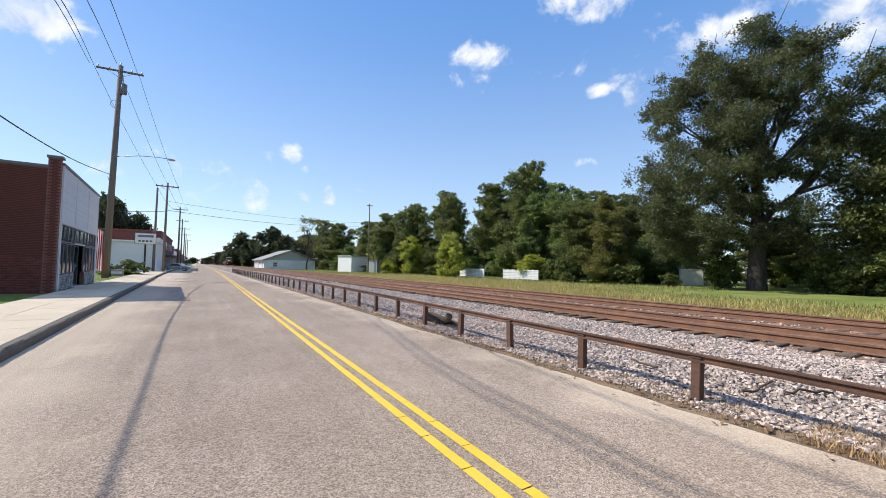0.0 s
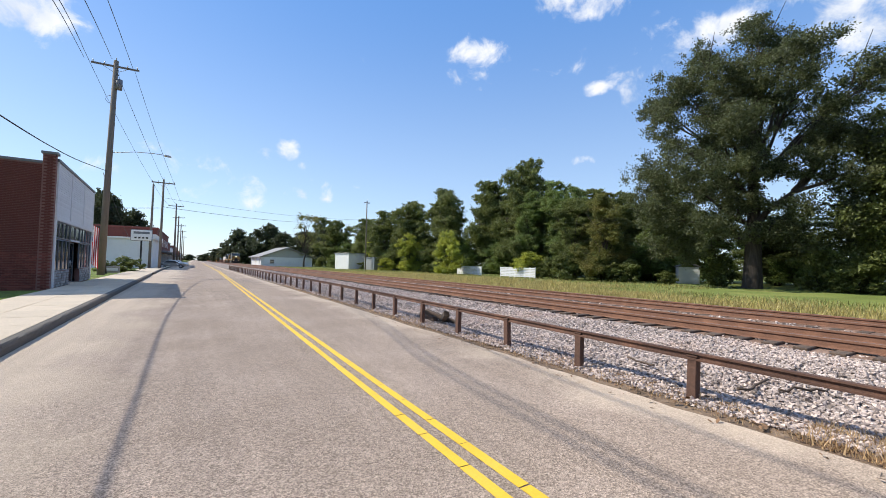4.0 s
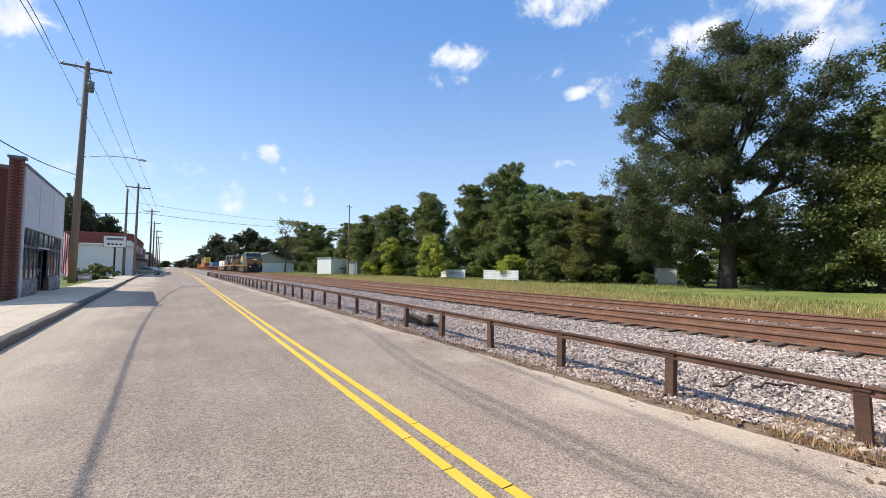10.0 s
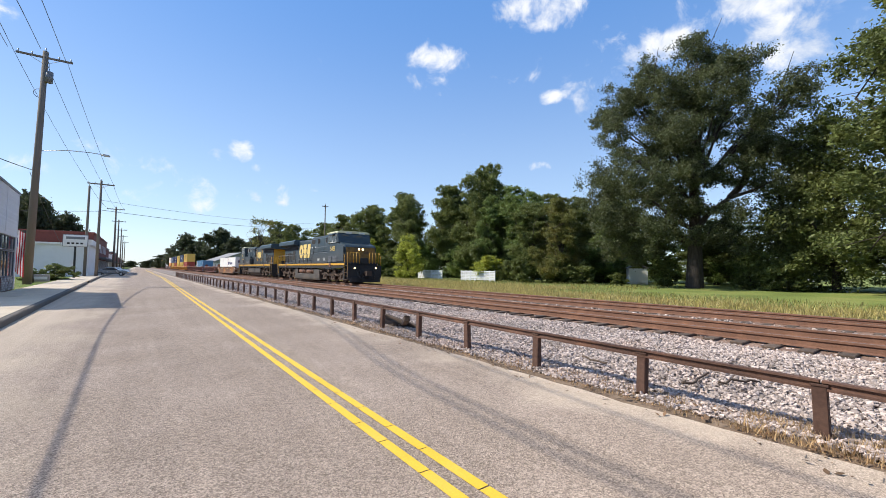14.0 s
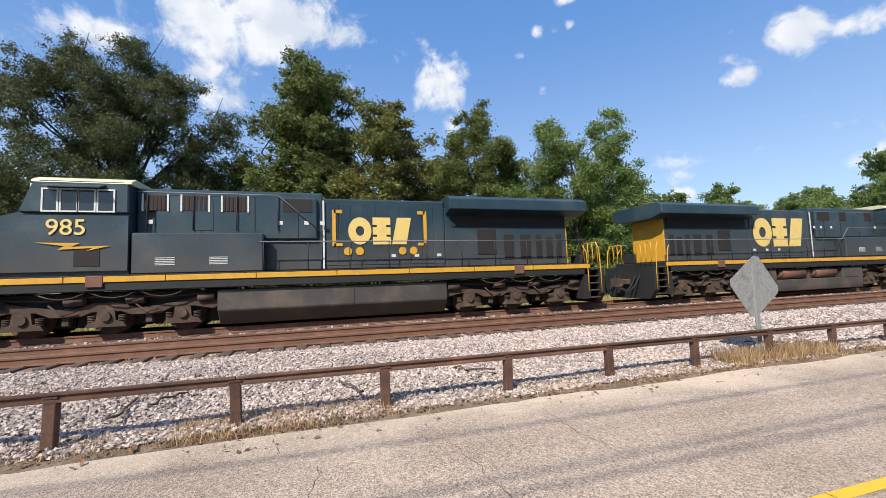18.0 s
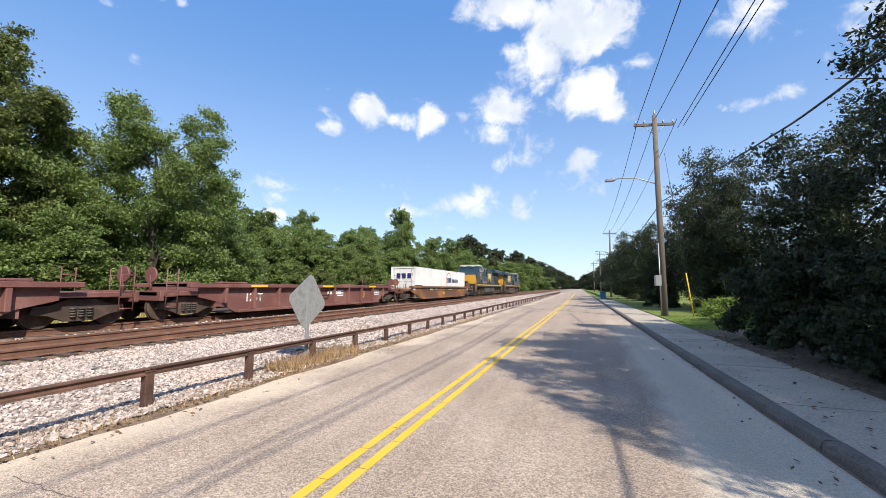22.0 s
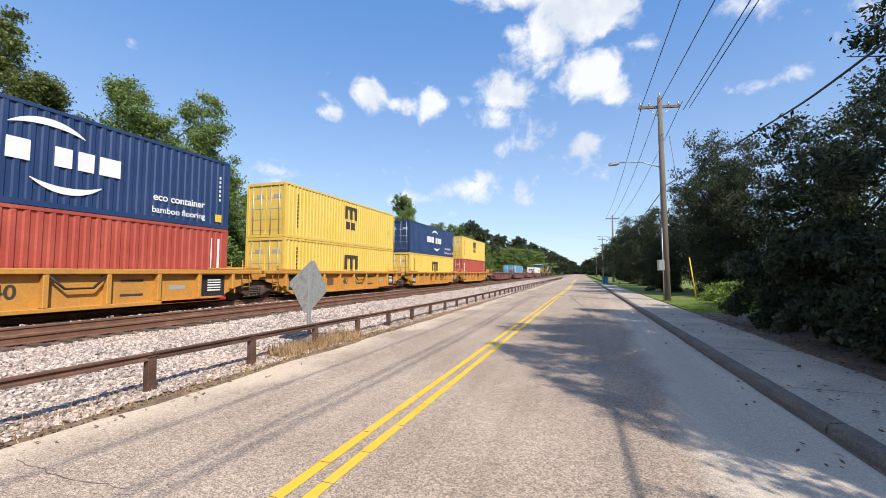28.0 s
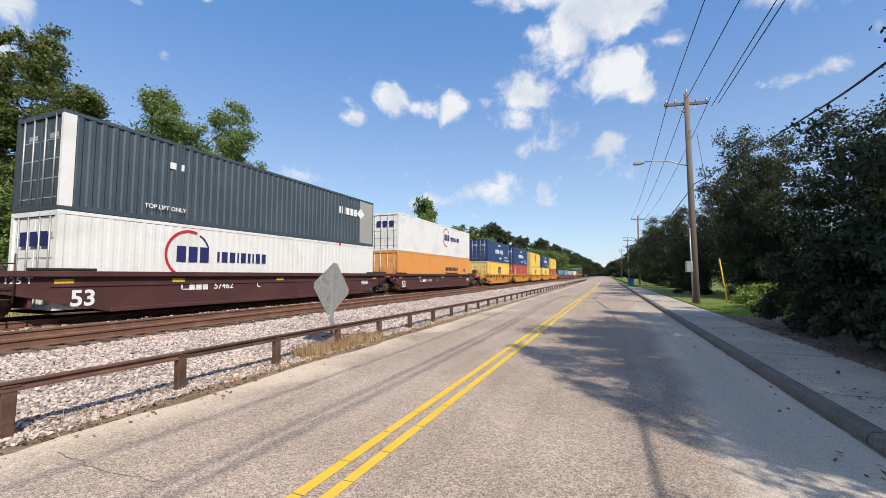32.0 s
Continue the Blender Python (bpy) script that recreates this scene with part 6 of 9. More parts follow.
def low_store():
    """White low building with a red-brick block behind, beyond the lawn."""
    th = tagged(empty("white_store", pose(-5.6, 78.0, 0.05)), "low white block store with a flat roof", "building")
    part("wall", bbox(-30, 0, 0, 16, -0.1, 4.6, 0.02), M["white_wall"], th)
    part("roof", bbox(-30.2, 0.4, -0.3, 16.2, 4.6, 4.85, 0.03), M["white_wall"], th)
    part("awning", bbox(-26, -6, -0.7, 0, 3.9, 4.05, 0.02), M["galv"], th)
    part("parapet", bbox(-0.5, 0.35, -0.2, 16.1, 4.85, 5.4, 0.03), M["white_wall"], th)
    b = tagged(empty("brick_block", pose(-6.4, 97, 0.05)), "long dark red brick commercial block", "building")
    part("wall", bbox(-26, 0, 0, 40, -0.1, 7.4, 0.02), M["brick"], b)
    part("cornice", bbox(-26.1, 0.15, -0.15, 40.1, 7.4, 7.7, 0.03), M["brick"], b)
    part("canopy", bbox(0, 1.8, 2, 38, 3.0, 3.25, 0.02), M["coping"], b)
    for i in range(8):
        window(b, (0.03, 2.5 + i * 4.6, 0.6), 3.4, 2.2, 3, 1)
        window(b, (0.03, 3.0 + i * 4.6, 4.4), 1.2, 1.7, 1, 2)
    for n, (x, y, w, d, h, mat) in enumerate(((-7.2, 140, 22, 26, 6.5, "brick"), (-7.4, 172, 20, 22, 5.6, "white_wall"), (-7.5, 200, 20, 40, 6.8, "brick"), (-8, 250, 20, 50, 6.0, "brick"), (-8.5, 320, 20, 60, 5.5, "white_wall"))):
        c = tagged(empty("shop_block", pose(x, y, 0.05)), "distant flat-roofed shop building along the street", "building", "street buildings")
        part("wall", bbox(-w, 0, 0, d, -0.1, h, 0.02), M[mat], c)
        part("cornice", bbox(-w - 0.1, 0.15, -0.1, d + 0.1, h, h + 0.35, 0.02), M["coping"], c)
        part("canopy", bbox(0, 1.6, 1, d - 1, 2.9, 3.1, 0.02), M["coping"], c)
        for i in range(int(d / 5)):
            window(c, (0.03, 1.5 + i * 5, 0.5), 3.4, 2.2, 3, 1)
    s = tagged(empty("signboard", pose(-6.0, 66, 0.05)), "white lit-box signboard on a dark post", "signboard")
    part("post", bbox(-0.1, 0.1, -0.09, 0.09, 0, 3.9, 0.02), M["black"], s)
    part("panel", bbox(-1.1, 1.1, -0.14, 0.14, 3.95, 5.3, 0.04), M["white_wall"], s)
    part("frame", bev(box(bmesh.new(), -1.16, 1.16, -0.1, 0.1, 3.9, 5.36), 0.03), M["coping"], s)
    bm = box(bmesh.new(), -0.85, 0.85, -0.15, -0.142, 4.8, 5.1)
    part("text_bar", bm, M["coping"], s)
    bm = bmesh.new()
    for i in range(4):
        box(bm, -0.75 + i * 0.4, -0.5 + i * 0.4, -0.15, -0.142, 4.2, 4.4)
    part("text_bar", bm, M["black"], s)
    st = tagged(empty("stump_post", pose(-7.5, 50.5, 0.08)), "short leaning dead tree trunk by the lawn", "post")
    part("trunk", tube(bmesh.new(), (0, 0, -0.1), (-0.5, 0, 4.6), 0.38, 0.3, 10), M["bark"], st)
    ln = tagged(empty("low_sign", pose(-7.0, 51.5, 0.08)), "small stone lawn sign with a pale face", "sign")
    part("panel", bbox(-0.7, 0.7, -0.08, 0.08, 0.1, 0.75, 0.03), M["stone_wall"], ln)
    part("text_bar", box(bmesh.new(), -0.55, 0.55, -0.09, -0.082, 0.3, 0.55), M["white_wall"], ln)


low_store()


def parked_car(x, y, turn, paint):
    th = tagged(empty("parked_car", pose(x, y, 0.0, 0, 0, turn)), "silver sedan parked by the shops", "car")
    bm = bmesh.new()
    prism(bm, [(-2.3, 0.35), (-2.3, 0.75), (-1.9, 0.9), (-1.1, 0.95), (-0.5, 1.38), (0.7, 1.42), (1.3, 0.98), (2.1, 0.85), (2.3, 0.65), (2.3, 0.35)], "x", -0.88, 0.88)
    bev(bm, 0.06)
    part("body", bm, paint, th)
    bm = bmesh.new()
    prism(bm, [(-1.0, 0.98), (-0.47, 1.33), (0.66, 1.36), (1.18, 1.0)], "x", -0.89, 0.89)
    part("windows", bm, M["glass"], th)
    for yy in (-1.4, 1.4):
        for sx in (-0.8, 0.8):
            w = part("wheel", tube(bmesh.new(), (sx - 0.1, yy, 0.33), (sx + 0.1, yy, 0.33), 0.33, seg=16), M["rubber"], th)
            part("rim", tube(bmesh.new(), (sx - 0.11, yy, 0.33), (sx + 0.11, yy, 0.33), 0.19, seg=12), M["galv"], w)


parked_car(-3.4, 90.0, 84, M["car_paint"])
parked_car(-3.6, 112.0, 78, M["white_wall"])


def far_side():
    """Houses, sheds and fences beyond the tracks."""
    h = tagged(empty("grey_house", pose(27.5, 158, -0.2, 0, 0, 8)), "pale house with a grey gable roof by the tracks", "house")
    part("wall", box(bmesh.new(), -9, 9, -6, 6, 0, 3.2), M["white_wall"], h)
    bm = bmesh.new()
    prism(bm, [(-9.8, 3.0), (0, 6.6), (9.8, 3.0), (9.8, 3.25), (0, 6.9), (-9.8, 3.25)], "y", -6.8, 6.8)
    part("roof", bm, M["roof"], h)
    bm = bmesh.new()
    prism(bm, [(-9, 3.2), (9, 3.2), (0, 6.5)], "y", -5.95, -5.9)
    part("gable", bm, M["galv"], h)
    for i in range(3):
        part("porch_post", bbox(-9.6, -9.4, -6 + i * 5, -5.8 + i * 5, 0, 3.0, 0.01), M["white_wood"], h)
    window(h, (-6, -6.03, 1.0), 1.4, 1.4, 1, 2, "x")
    s = tagged(empty("white_shed", pose(39.5, 112, -0.2, 0, 0, 20)), "long white metal shed among trees", "shed")
    part("wall", bbox(-5, 5, -3, 3, 0, 4.3, 0.03), M["white_wall"], s)
    part("roof", bbox(-5.2, 5.2, -3.2, 3.2, 4.3, 4.5, 0.03), M["galv"], s)
    g = tagged(empty("grey_shed", pose(46, 104, -0.2, 0, 0, 20)), "low grey metal shed behind young trees", "shed")
    part("wall", bbox(-7, 7, -2, 2, 0, 3.2, 0.03), M["galv"], g)
    part("roof", bbox(-7.2, 7.2, -2.2, 2.2, 3.2, 3.4, 0.03), M["roof"], g)
    f = tagged(empty("white_fence", pose(0, 0, -0.25)), "white board fence at a back garden", "fence")
    for (x0, y0, x1, y1) in ((44.2, 66.5, 44.0, 58.5), (43.5, 52.5, 44.5, 45.5)):
        n = 7
        for i in range(n + 1):
            t = i / n
            part("post", bbox(x0 + (x1 - x0) * t - 0.06, x0 + (x1 - x0) * t + 0.06, y0 + (y1 - y0) * t - 0.06, y0 + (y1 - y0) * t + 0.06, 0, 1.75, 0.01), M["white_wood"], f)
        for j in range(6):
            bm = bmesh.new()
            z = 0.2 + j * 0.25
            prism(bm, [(x0 - 0.03, y0), (x0 + 0.03, y0), (x1 + 0.03, y1), (x1 - 0.03, y1)], "z", z, z + 0.21)
            part("board", bm, M["white_wood"], f)
    w = tagged(empty("garden_shed", pose(56.5, 29.3, -0.2, 0, 0, 35)), "small white garden shed with a grey roof", "shed")
    part("wall", bbox(-1.5, 1.5, -1.2, 1.2, 0, 2.2, 0.02), M["white_wall"], w)
    bm = bmesh.new()
    prism(bm, [(-1.4, 2.15), (0, 2.75), (1.4, 2.15), (1.4, 2.25), (0, 2.85), (-1.4, 2.25)], "x", -1.7, 1.7)
    part("roof", bm, M["roof"], w)
    part("door", bbox(-0.4, 0.4, -1.23, -1.19, 0.05, 1.5, 0.01), M["galv"], w)
    st = tagged(empty("porch_stairs", pose(60.5, 42.5, -0.2, 0, 0, 60)), "wooden porch stairs with a white handrail", "stairs")
    for i in range(7):
        part("step", bbox(-0.8, 0.8, i * 0.3, i * 0.3 + 0.32, 0.17 * i, 0.17 * i + 0.06, 0.005), M["wood_pole"], st)
    for s in (-0.8, 0.8):
        bm = bmesh.new()
        pipe(bm, [(s, 0, 0.9), (s, 2.1, 2.2)], 0.05, 6)
        pipe(bm, [(s, 0, 0), (s, 0, 0.9)], 0.05, 6)
        pipe(bm, [(s, 2.1, 1.0), (s, 2.1, 2.2)], 0.05, 6)
        part("handrail", bm, M["white_wood"], st)
    hh = tagged(empty("back_house", pose(67, 44, -0.2, 0, 0, 30)), "house in deep shade behind the trees", "house")
    part("wall", bbox(-6, 6, -4, 4, 0, 3.2, 0.02), M["white_wall"], hh)
    bm = bmesh.new()
    prism(bm, [(-4.6, 3.1), (0, 5.4), (4.6, 3.1)], "x", -6.4, 6.4)
    part("roof", bm, M["roof"], hh)
    far = tagged(empty("distant_house", pose(112, 26, -0.2, 0, 0, 20)), "distant pale house across the lawn", "house")
    part("wall", bbox(-6, 6, -5, 5, 0, 3.0, 0.02), M["white_wall"], far)
    bm = bmesh.new()
    prism(bm, [(-5.6, 2.9), (0, 5.2), (5.6, 2.9)], "x", -6.4, 6.4)
    part("roof", bm, M["roof"], far)
    wh = tagged(empty("white_house", pose(-20, -36, 0.05)), "white house hidden behind roadside trees", "house")
    part("wall", bbox(-5, 5, -5, 5, 0, 3.4, 0.02), M["white_wall"], wh)
    bm = bmesh.new()
    prism(bm, [(-5.6, 3.3), (0, 5.6), (5.6, 3.3)], "y", -5.6, 5.6)
    part("roof", bm, M["white_wall"], wh)
    b = tagged(empty("wheelie_bin", pose(-3.2, -62, 0.1)), "blue wheeled bin at the roadside", "bin")
    bm = bmesh.new()
    prism(bm, [(-0.3, 0.05), (0.3, 0.05), (0.38, 1.0), (-0.38, 1.0)], "y", -0.35, 0.35)
    part("body", bm, M["blue_bin"], b)
    part("lid", bbox(-0.42, 0.42, -0.4, 0.4, 1.0, 1.08, 0.02), M["blue_bin"], b)


far_side()


# ---------- the train ----------
TX, SPEED = 15.1, 16.2
FRONT0 = -9.84 + SPEED * 16.5
MOVING = []
WHEELS = []

M["hull_blue"] = surf("loco_blue", (0.020, 0.044, 0.062), 0.42, 0, 0.2, 0.9, 12, 0.05, (0.045, 0.066, 0.080), 0.6)
M["loco_grey"] = surf("loco_grey", (0.027, 0.047, 0.062), 0.45, 0, 0.2, 0.9, 12, 0.05, (0.048, 0.064, 0.074), 0.6)
M["loco_yellow"] = surf("loco_yellow", (0.62, 0.33, 0.03), 0.5, 0, 0.1, 2, 20, 0.05, (0.42, 0.22, 0.05), 0.7)
M["loco_white"] = surf("loco_white", (0.62, 0.63, 0.60), 0.5, 0, 0.08, 2, 20, 0, (0.5, 0.5, 0.46), 0.5)


def dusted(m, lo, hi, color, amount):
    """Brown road dust lying thicker on the lower panels."""
    nt = m.node_tree
    N, L = nt.nodes.new, nt.links.new
    b = nt.nodes["Principled BSDF"]
    src = b.inputs["Base Color"].links[0].from_socket
    tc, sx, nz = N("ShaderNodeTexCoord"), N("ShaderNodeSeparateXYZ"), N("ShaderNodeTexNoise")
    nz.inputs["Scale"].default_value, nz.inputs["Detail"].default_value = 1.6, 6.0
    L(tc.outputs["Object"], sx.inputs[0])
    L(tc.outputs["Object"], nz.inputs["Vector"])
    ad = N("ShaderNodeMath")
    ad.operation = "MULTIPLY_ADD"
    L(nz.outputs["Fac"], ad.inputs[0])
    ad.inputs[1].default_value = 1.4
    L(sx.outputs["Z"], ad.inputs[2])
    r = N("ShaderNodeMapRange")
    L(ad.outputs[0], r.inputs["Value"])
    for key, v in (("From Min", hi + 0.7), ("From Max", lo + 0.7), ("To Min", 0.0), ("To Max", amount)):
        r.inputs[key].default_value = v
    mx = N("ShaderNodeMix")
    mx.data_type = "RGBA"
    L(r.outputs[0], mx.inputs["Factor"])
    L(src, mx.inputs["A"])
    mx.inputs["B"].default_value = (*color, 1)
    L(mx.outputs["Result"], b.inputs["Base Color"])


dusted(M["hull_blue"], 1.5, 3.3, (0.12, 0.085, 0.06), 0.5)
dusted(M["loco_grey"], 1.5, 3.3, (0.12, 0.085, 0.06), 0.35)
M["tank_rust"] = surf("tank_rust", (0.17, 0.085, 0.055), 0.6, 0.1, 0.25, 2.0, 18, 0.1, (0.10, 0.06, 0.045), 0.6)
M["cab_cream"] = surf("cab_cream", (0.60, 0.58, 0.36), 0.5, 0, 0.1, 2, 20, 0, (0.5, 0.5, 0.36), 0.5)
M["loco_cream"] = surf("loco_cream", (0.70, 0.52, 0.17), 0.5, 0, 0.1, 2, 20, 0.05, (0.55, 0.4, 0.14), 0.6)
M["truck_grime"] = surf("truck_grime", (0.072, 0.048, 0.036), 0.85, 0.1, 0.35, 2.5, 25, 0.3, (0.125, 0.08, 0.057), 0.7)
M["tank_grime"] = surf("tank_grime", (0.066, 0.060, 0.055), 0.6, 0.1, 0.22, 1.2, 18, 0.1, (0.13, 0.10, 0.08), 0.6)
M["grille"] = surf("grille_dark", (0.018, 0.015, 0.014), 0.8)
M["maroon_grille"] = surf("grille_rust", (0.05, 0.025, 0.02), 0.8)
M["tread"] = surf("wheel_tread", (0.20, 0.18, 0.165), 0.45, 0.7)
M["maroon"] = surf("car_maroon", (0.168, 0.070, 0.060), 0.65, 0, 0.22, 0.8, 18, 0.1, (0.215, 0.112, 0.092), 0.7)
M["maroon_dark"] = surf("car_dark_maroon", (0.072, 0.026, 0.026), 0.6, 0, 0.12, 1.2, 18, 0.1, (0.10, 0.042, 0.036), 0.5)
M["rust_orange"] = surf("car_rust_orange", (0.135, 0.068, 0.040), 0.7, 0, 0.25, 0.5, 14, 0.1, (0.32, 0.135, 0.035), 0.85)
M["tan_yellow"] = surf("car_tan_yellow", (0.50, 0.245, 0.045), 0.65, 0, 0.18, 1.1, 16, 0.1, (0.33, 0.16, 0.05), 0.7)
M["box_white"] = surf("box_white", (0.76, 0.75, 0.725), 0.5, 0, 0.06, 0.7, 12, 0.03, (0.57, 0.56, 0.535), 0.6)
M["box_blue"] = surf("box_blue", (0.085, 0.235, 0.40), 0.55, 0, 0.12, 0.7, 12, 0.05, (0.14, 0.30, 0.43), 0.7)
M["box_navy"] = surf("box_navy", (0.016, 0.042, 0.125), 0.5, 0, 0.08, 0.8, 12, 0.03, (0.022, 0.05, 0.13), 0.5)
M["box_yellow"] = surf("box_yellow", (0.67, 0.47, 0.10), 0.5, 0, 0.07, 0.8, 12, 0.03, (0.60, 0.38, 0.05), 0.6)
M["box_red"] = surf("box_red", (0.36, 0.062, 0.042), 0.6, 0, 0.12, 0.8, 12, 0.03, (0.40, 0.095, 0.065), 0.6)
M["box_orange"] = surf("box_orange", (0.72, 0.30, 0.075), 0.55, 0, 0.07, 0.8, 12, 0.03, (0.62, 0.25, 0.06), 0.6)
M["box_slate"] = surf("box_slate", (0.050, 0.070, 0.088), 0.55, 0, 0.1, 0.8, 12, 0.03, (0.065, 0.085, 0.1), 0.5)
M["box_grey"] = surf("box_grey", (0.33, 0.33, 0.31), 0.6, 0, 0.1, 0.8, 12, 0.03)
M["navy_ink"] = surf("navy_ink", (0.02, 0.025, 0.12), 0.5)
M["red_ink"] = surf("red_ink", (0.5, 0.02, 0.03), 0.5)
M["white_ink"] = surf("white_ink", (0.75, 0.75, 0.75), 0.6)
M["chalk_ink"] = surf("chalk_ink", (0.52, 0.38, 0.34), 0.8, 0, 0.3, 3.0, 30, 0, (0.35, 0.2, 0.18), 0.8)
M["dark_ink"] = surf("dark_ink", (0.05, 0.04, 0.03), 0.6)
M["head_lamp"] = glow("head_lamp", (1.0, 0.72, 0.36), 5.0)
# grimy yellow, with the shade of the sunless nose mixed into its colour
M["nose_grime_shade"] = surf("nose_grime_shade", (0.20, 0.115, 0.03), 0.6, 0, 0.3, 1.5, 15, 0.1, (0.06, 0.045, 0.03), 0.8)


def keyed(th, d, turn=0.0):
    """The thing runs along the far track, d metres behind the train's front."""
    MOVING.append((th, d, turn))
    th.matrix_basis = pose(TX, FRONT0 + d, RAIL_Z, 0, 0, turn)
    return th


def side_text(parent, text, size, y, z, mat, x=-1.5, bold=0.0, name="lettering"):
    return lettering(text, size, pose(x, y, z, 90, 0, -90), mat, parent, name, bold)


def bars(parent, items, x, mat, name="marking", t=0.006):
    """Plain blocks on the side facing the road: (y0, y1, z0, z1)."""
    for y0, y1, z0, z1 in items:
        o = part(name, box(bmesh.new(), x - t, x, min(y0, y1), max(y0, y1), z0, z1), mat, parent)
    return o


WHEEL = {}


def wheelset(parent, y, r, key):
    """An axle with two flanged wheels that turns."""
    if r not in WHEEL:
        bm = bmesh.new()
        for s in (-1, 1):
            tube(bm, (s * 0.70, 0, 0), (s * 0.73, 0, 0), r + 0.03, r + 0.025, 22)
            tube(bm, (s * 0.73, 0, 0), (s * 0.83, 0, 0), r, r - 0.005, 22)
            tube(bm, (s * 0.83, 0, 0), (s * 0.88, 0, 0), r * 0.32, r * 0.28, 12)
            for k in range(3):
                a = k * 2 * PI / 3
                tube(bm, (s * 0.832, r * 0.58 * math.cos(a), r * 0.58 * math.sin(a)), (s * 0.84, r * 0.58 * math.cos(a), r * 0.58 * math.sin(a)), r * 0.12, seg=8)
        tube(bm, (-0.9, 0, 0), (0.9, 0, 0), 0.08, seg=10)
        me = bpy.data.meshes.new("wheelset")
        bm.to_mesh(me)
        bm.free()
        me.materials.append(M["truck_grime"])
        WHEEL[r] = me
    o = new("wheelset", WHEEL[r])
    o.parent = parent
    o.matrix_basis = pose(0, y, r)
    if key:
        WHEELS.append((o, y, r))
    return o


def loco_truck(parent, yc):
    """A six-wheel locomotive truck: cast side frames, springs, axle boxes and brake gear."""
    for dy in (-1.9, 0.0, 1.9):
        wheelset(parent, yc + dy, 0.53, True)
        part("traction_motor", bbox(-0.62, 0.62, yc + dy - 0.94, yc + dy + 0.94, 0.2, 0.95, 0.05), M["black"], parent)
    part("truck_bolster", bbox(-0.95, 0.95, yc - 3.0, yc + 3.0, 0.72, 1.22, 0.03), M["black"], parent)
    for s in (-1, 1):
        bm = bmesh.new()
        x0, x1 = sorted((s * 1.0, s * 1.16))
        prism(bm, [(yc - 3.05, 0.78), (yc - 2.7, 0.98), (yc - 2.3, 1.0), (yc - 1.2, 0.78), (yc - 0.7, 0.78), (yc - 0.35, 0.92), (yc + 0.35, 0.92), (yc + 0.7, 0.78), (yc + 1.2, 0.78), (yc + 2.3, 1.0), (yc + 2.7, 0.98), (yc + 3.05, 0.78),
                   (yc + 2.7, 0.62), (yc + 2.2, 0.72), (yc + 1.6, 0.7), (yc + 1.3, 0.55), (yc + 0.6, 0.55), (yc + 0.35, 0.66), (yc - 0.35, 0.66), (yc - 0.6, 0.55), (yc - 1.3, 0.55), (yc - 1.6, 0.7), (yc - 2.2, 0.72), (yc - 2.7, 0.62)], "x", x0, x1)
        bev(bm, 0.015)
        part("side_frame", bm, M["truck_grime"], parent)
        for dy in (-1.9, 0.0, 1.9):
            bm = bmesh.new()
            a, b = sorted((s * 1.0, s * 1.2))
            prism(bm, [(yc + dy - 0.5, 0.24), (yc + dy + 0.5, 0.24), (yc + dy + 0.42, 0.36), (yc + dy + 0.24, 0.42), (yc + dy + 0.2, 0.72), (yc + dy - 0.2, 0.72), (yc + dy - 0.24, 0.42), (yc + dy - 0.42, 0.36)], "x", a, b)
            tube(bm, (s * 1.18, yc + dy, 0.53), (s * 1.27, yc + dy, 0.53), 0.15, 0.13, 14)
            part("axle_box", bm, M["truck_grime"], parent)
            for e in (-0.36, 0.36):
                bm = bmesh.new()
                for k in range(5):
                    tube(bm, (s * 1.1, yc + dy + e, 0.36 + k * 0.045), (s * 1.1, yc + dy + e, 0.385 + k * 0.045), 0.1, seg=10)
                part("spring", bm, M["truck_grime"], parent)
        for e in (-2.75, 2.3, -0.95, 0.5):
            part("brake_cylinder", tube(bmesh.new(), (s * 1.2, yc + e, 0.98), (s * 1.2, yc + e + 0.45, 0.98), 0.12, seg=10), M["truck_grime"], parent)
        for e in (-1.0, 1.0):
            part("brake_shoe", bbox(s * 0.95 - 0.1, s * 0.95 + 0.1, yc + e - 0.09, yc + e + 0.09, 0.3, 0.75, 0.02), M["truck_grime"], parent)
            part("brake_rod", pipe(bmesh.new(), [(s * 1.24, yc + e - 0.3, 0.9), (s * 1.24, yc + e, 0.62), (s * 1.24, yc + e + 0.3, 0.7)], 0.025), M["truck_grime"], parent)
        bm = bmesh.new()
        pipe(bm, [(s * 1.22, yc - 2.4, 1.08), (s * 1.22, yc - 1.4, 1.02), (s * 1.22, yc - 0.5, 1.1), (s * 1.22, yc + 0.6, 1.1), (s * 1.22, yc + 1.4, 1.02), (s * 1.22, yc + 2.4, 1.08)], 0.022, 5)
        part("brake_pipe", bm, M["truck_grime"], parent)


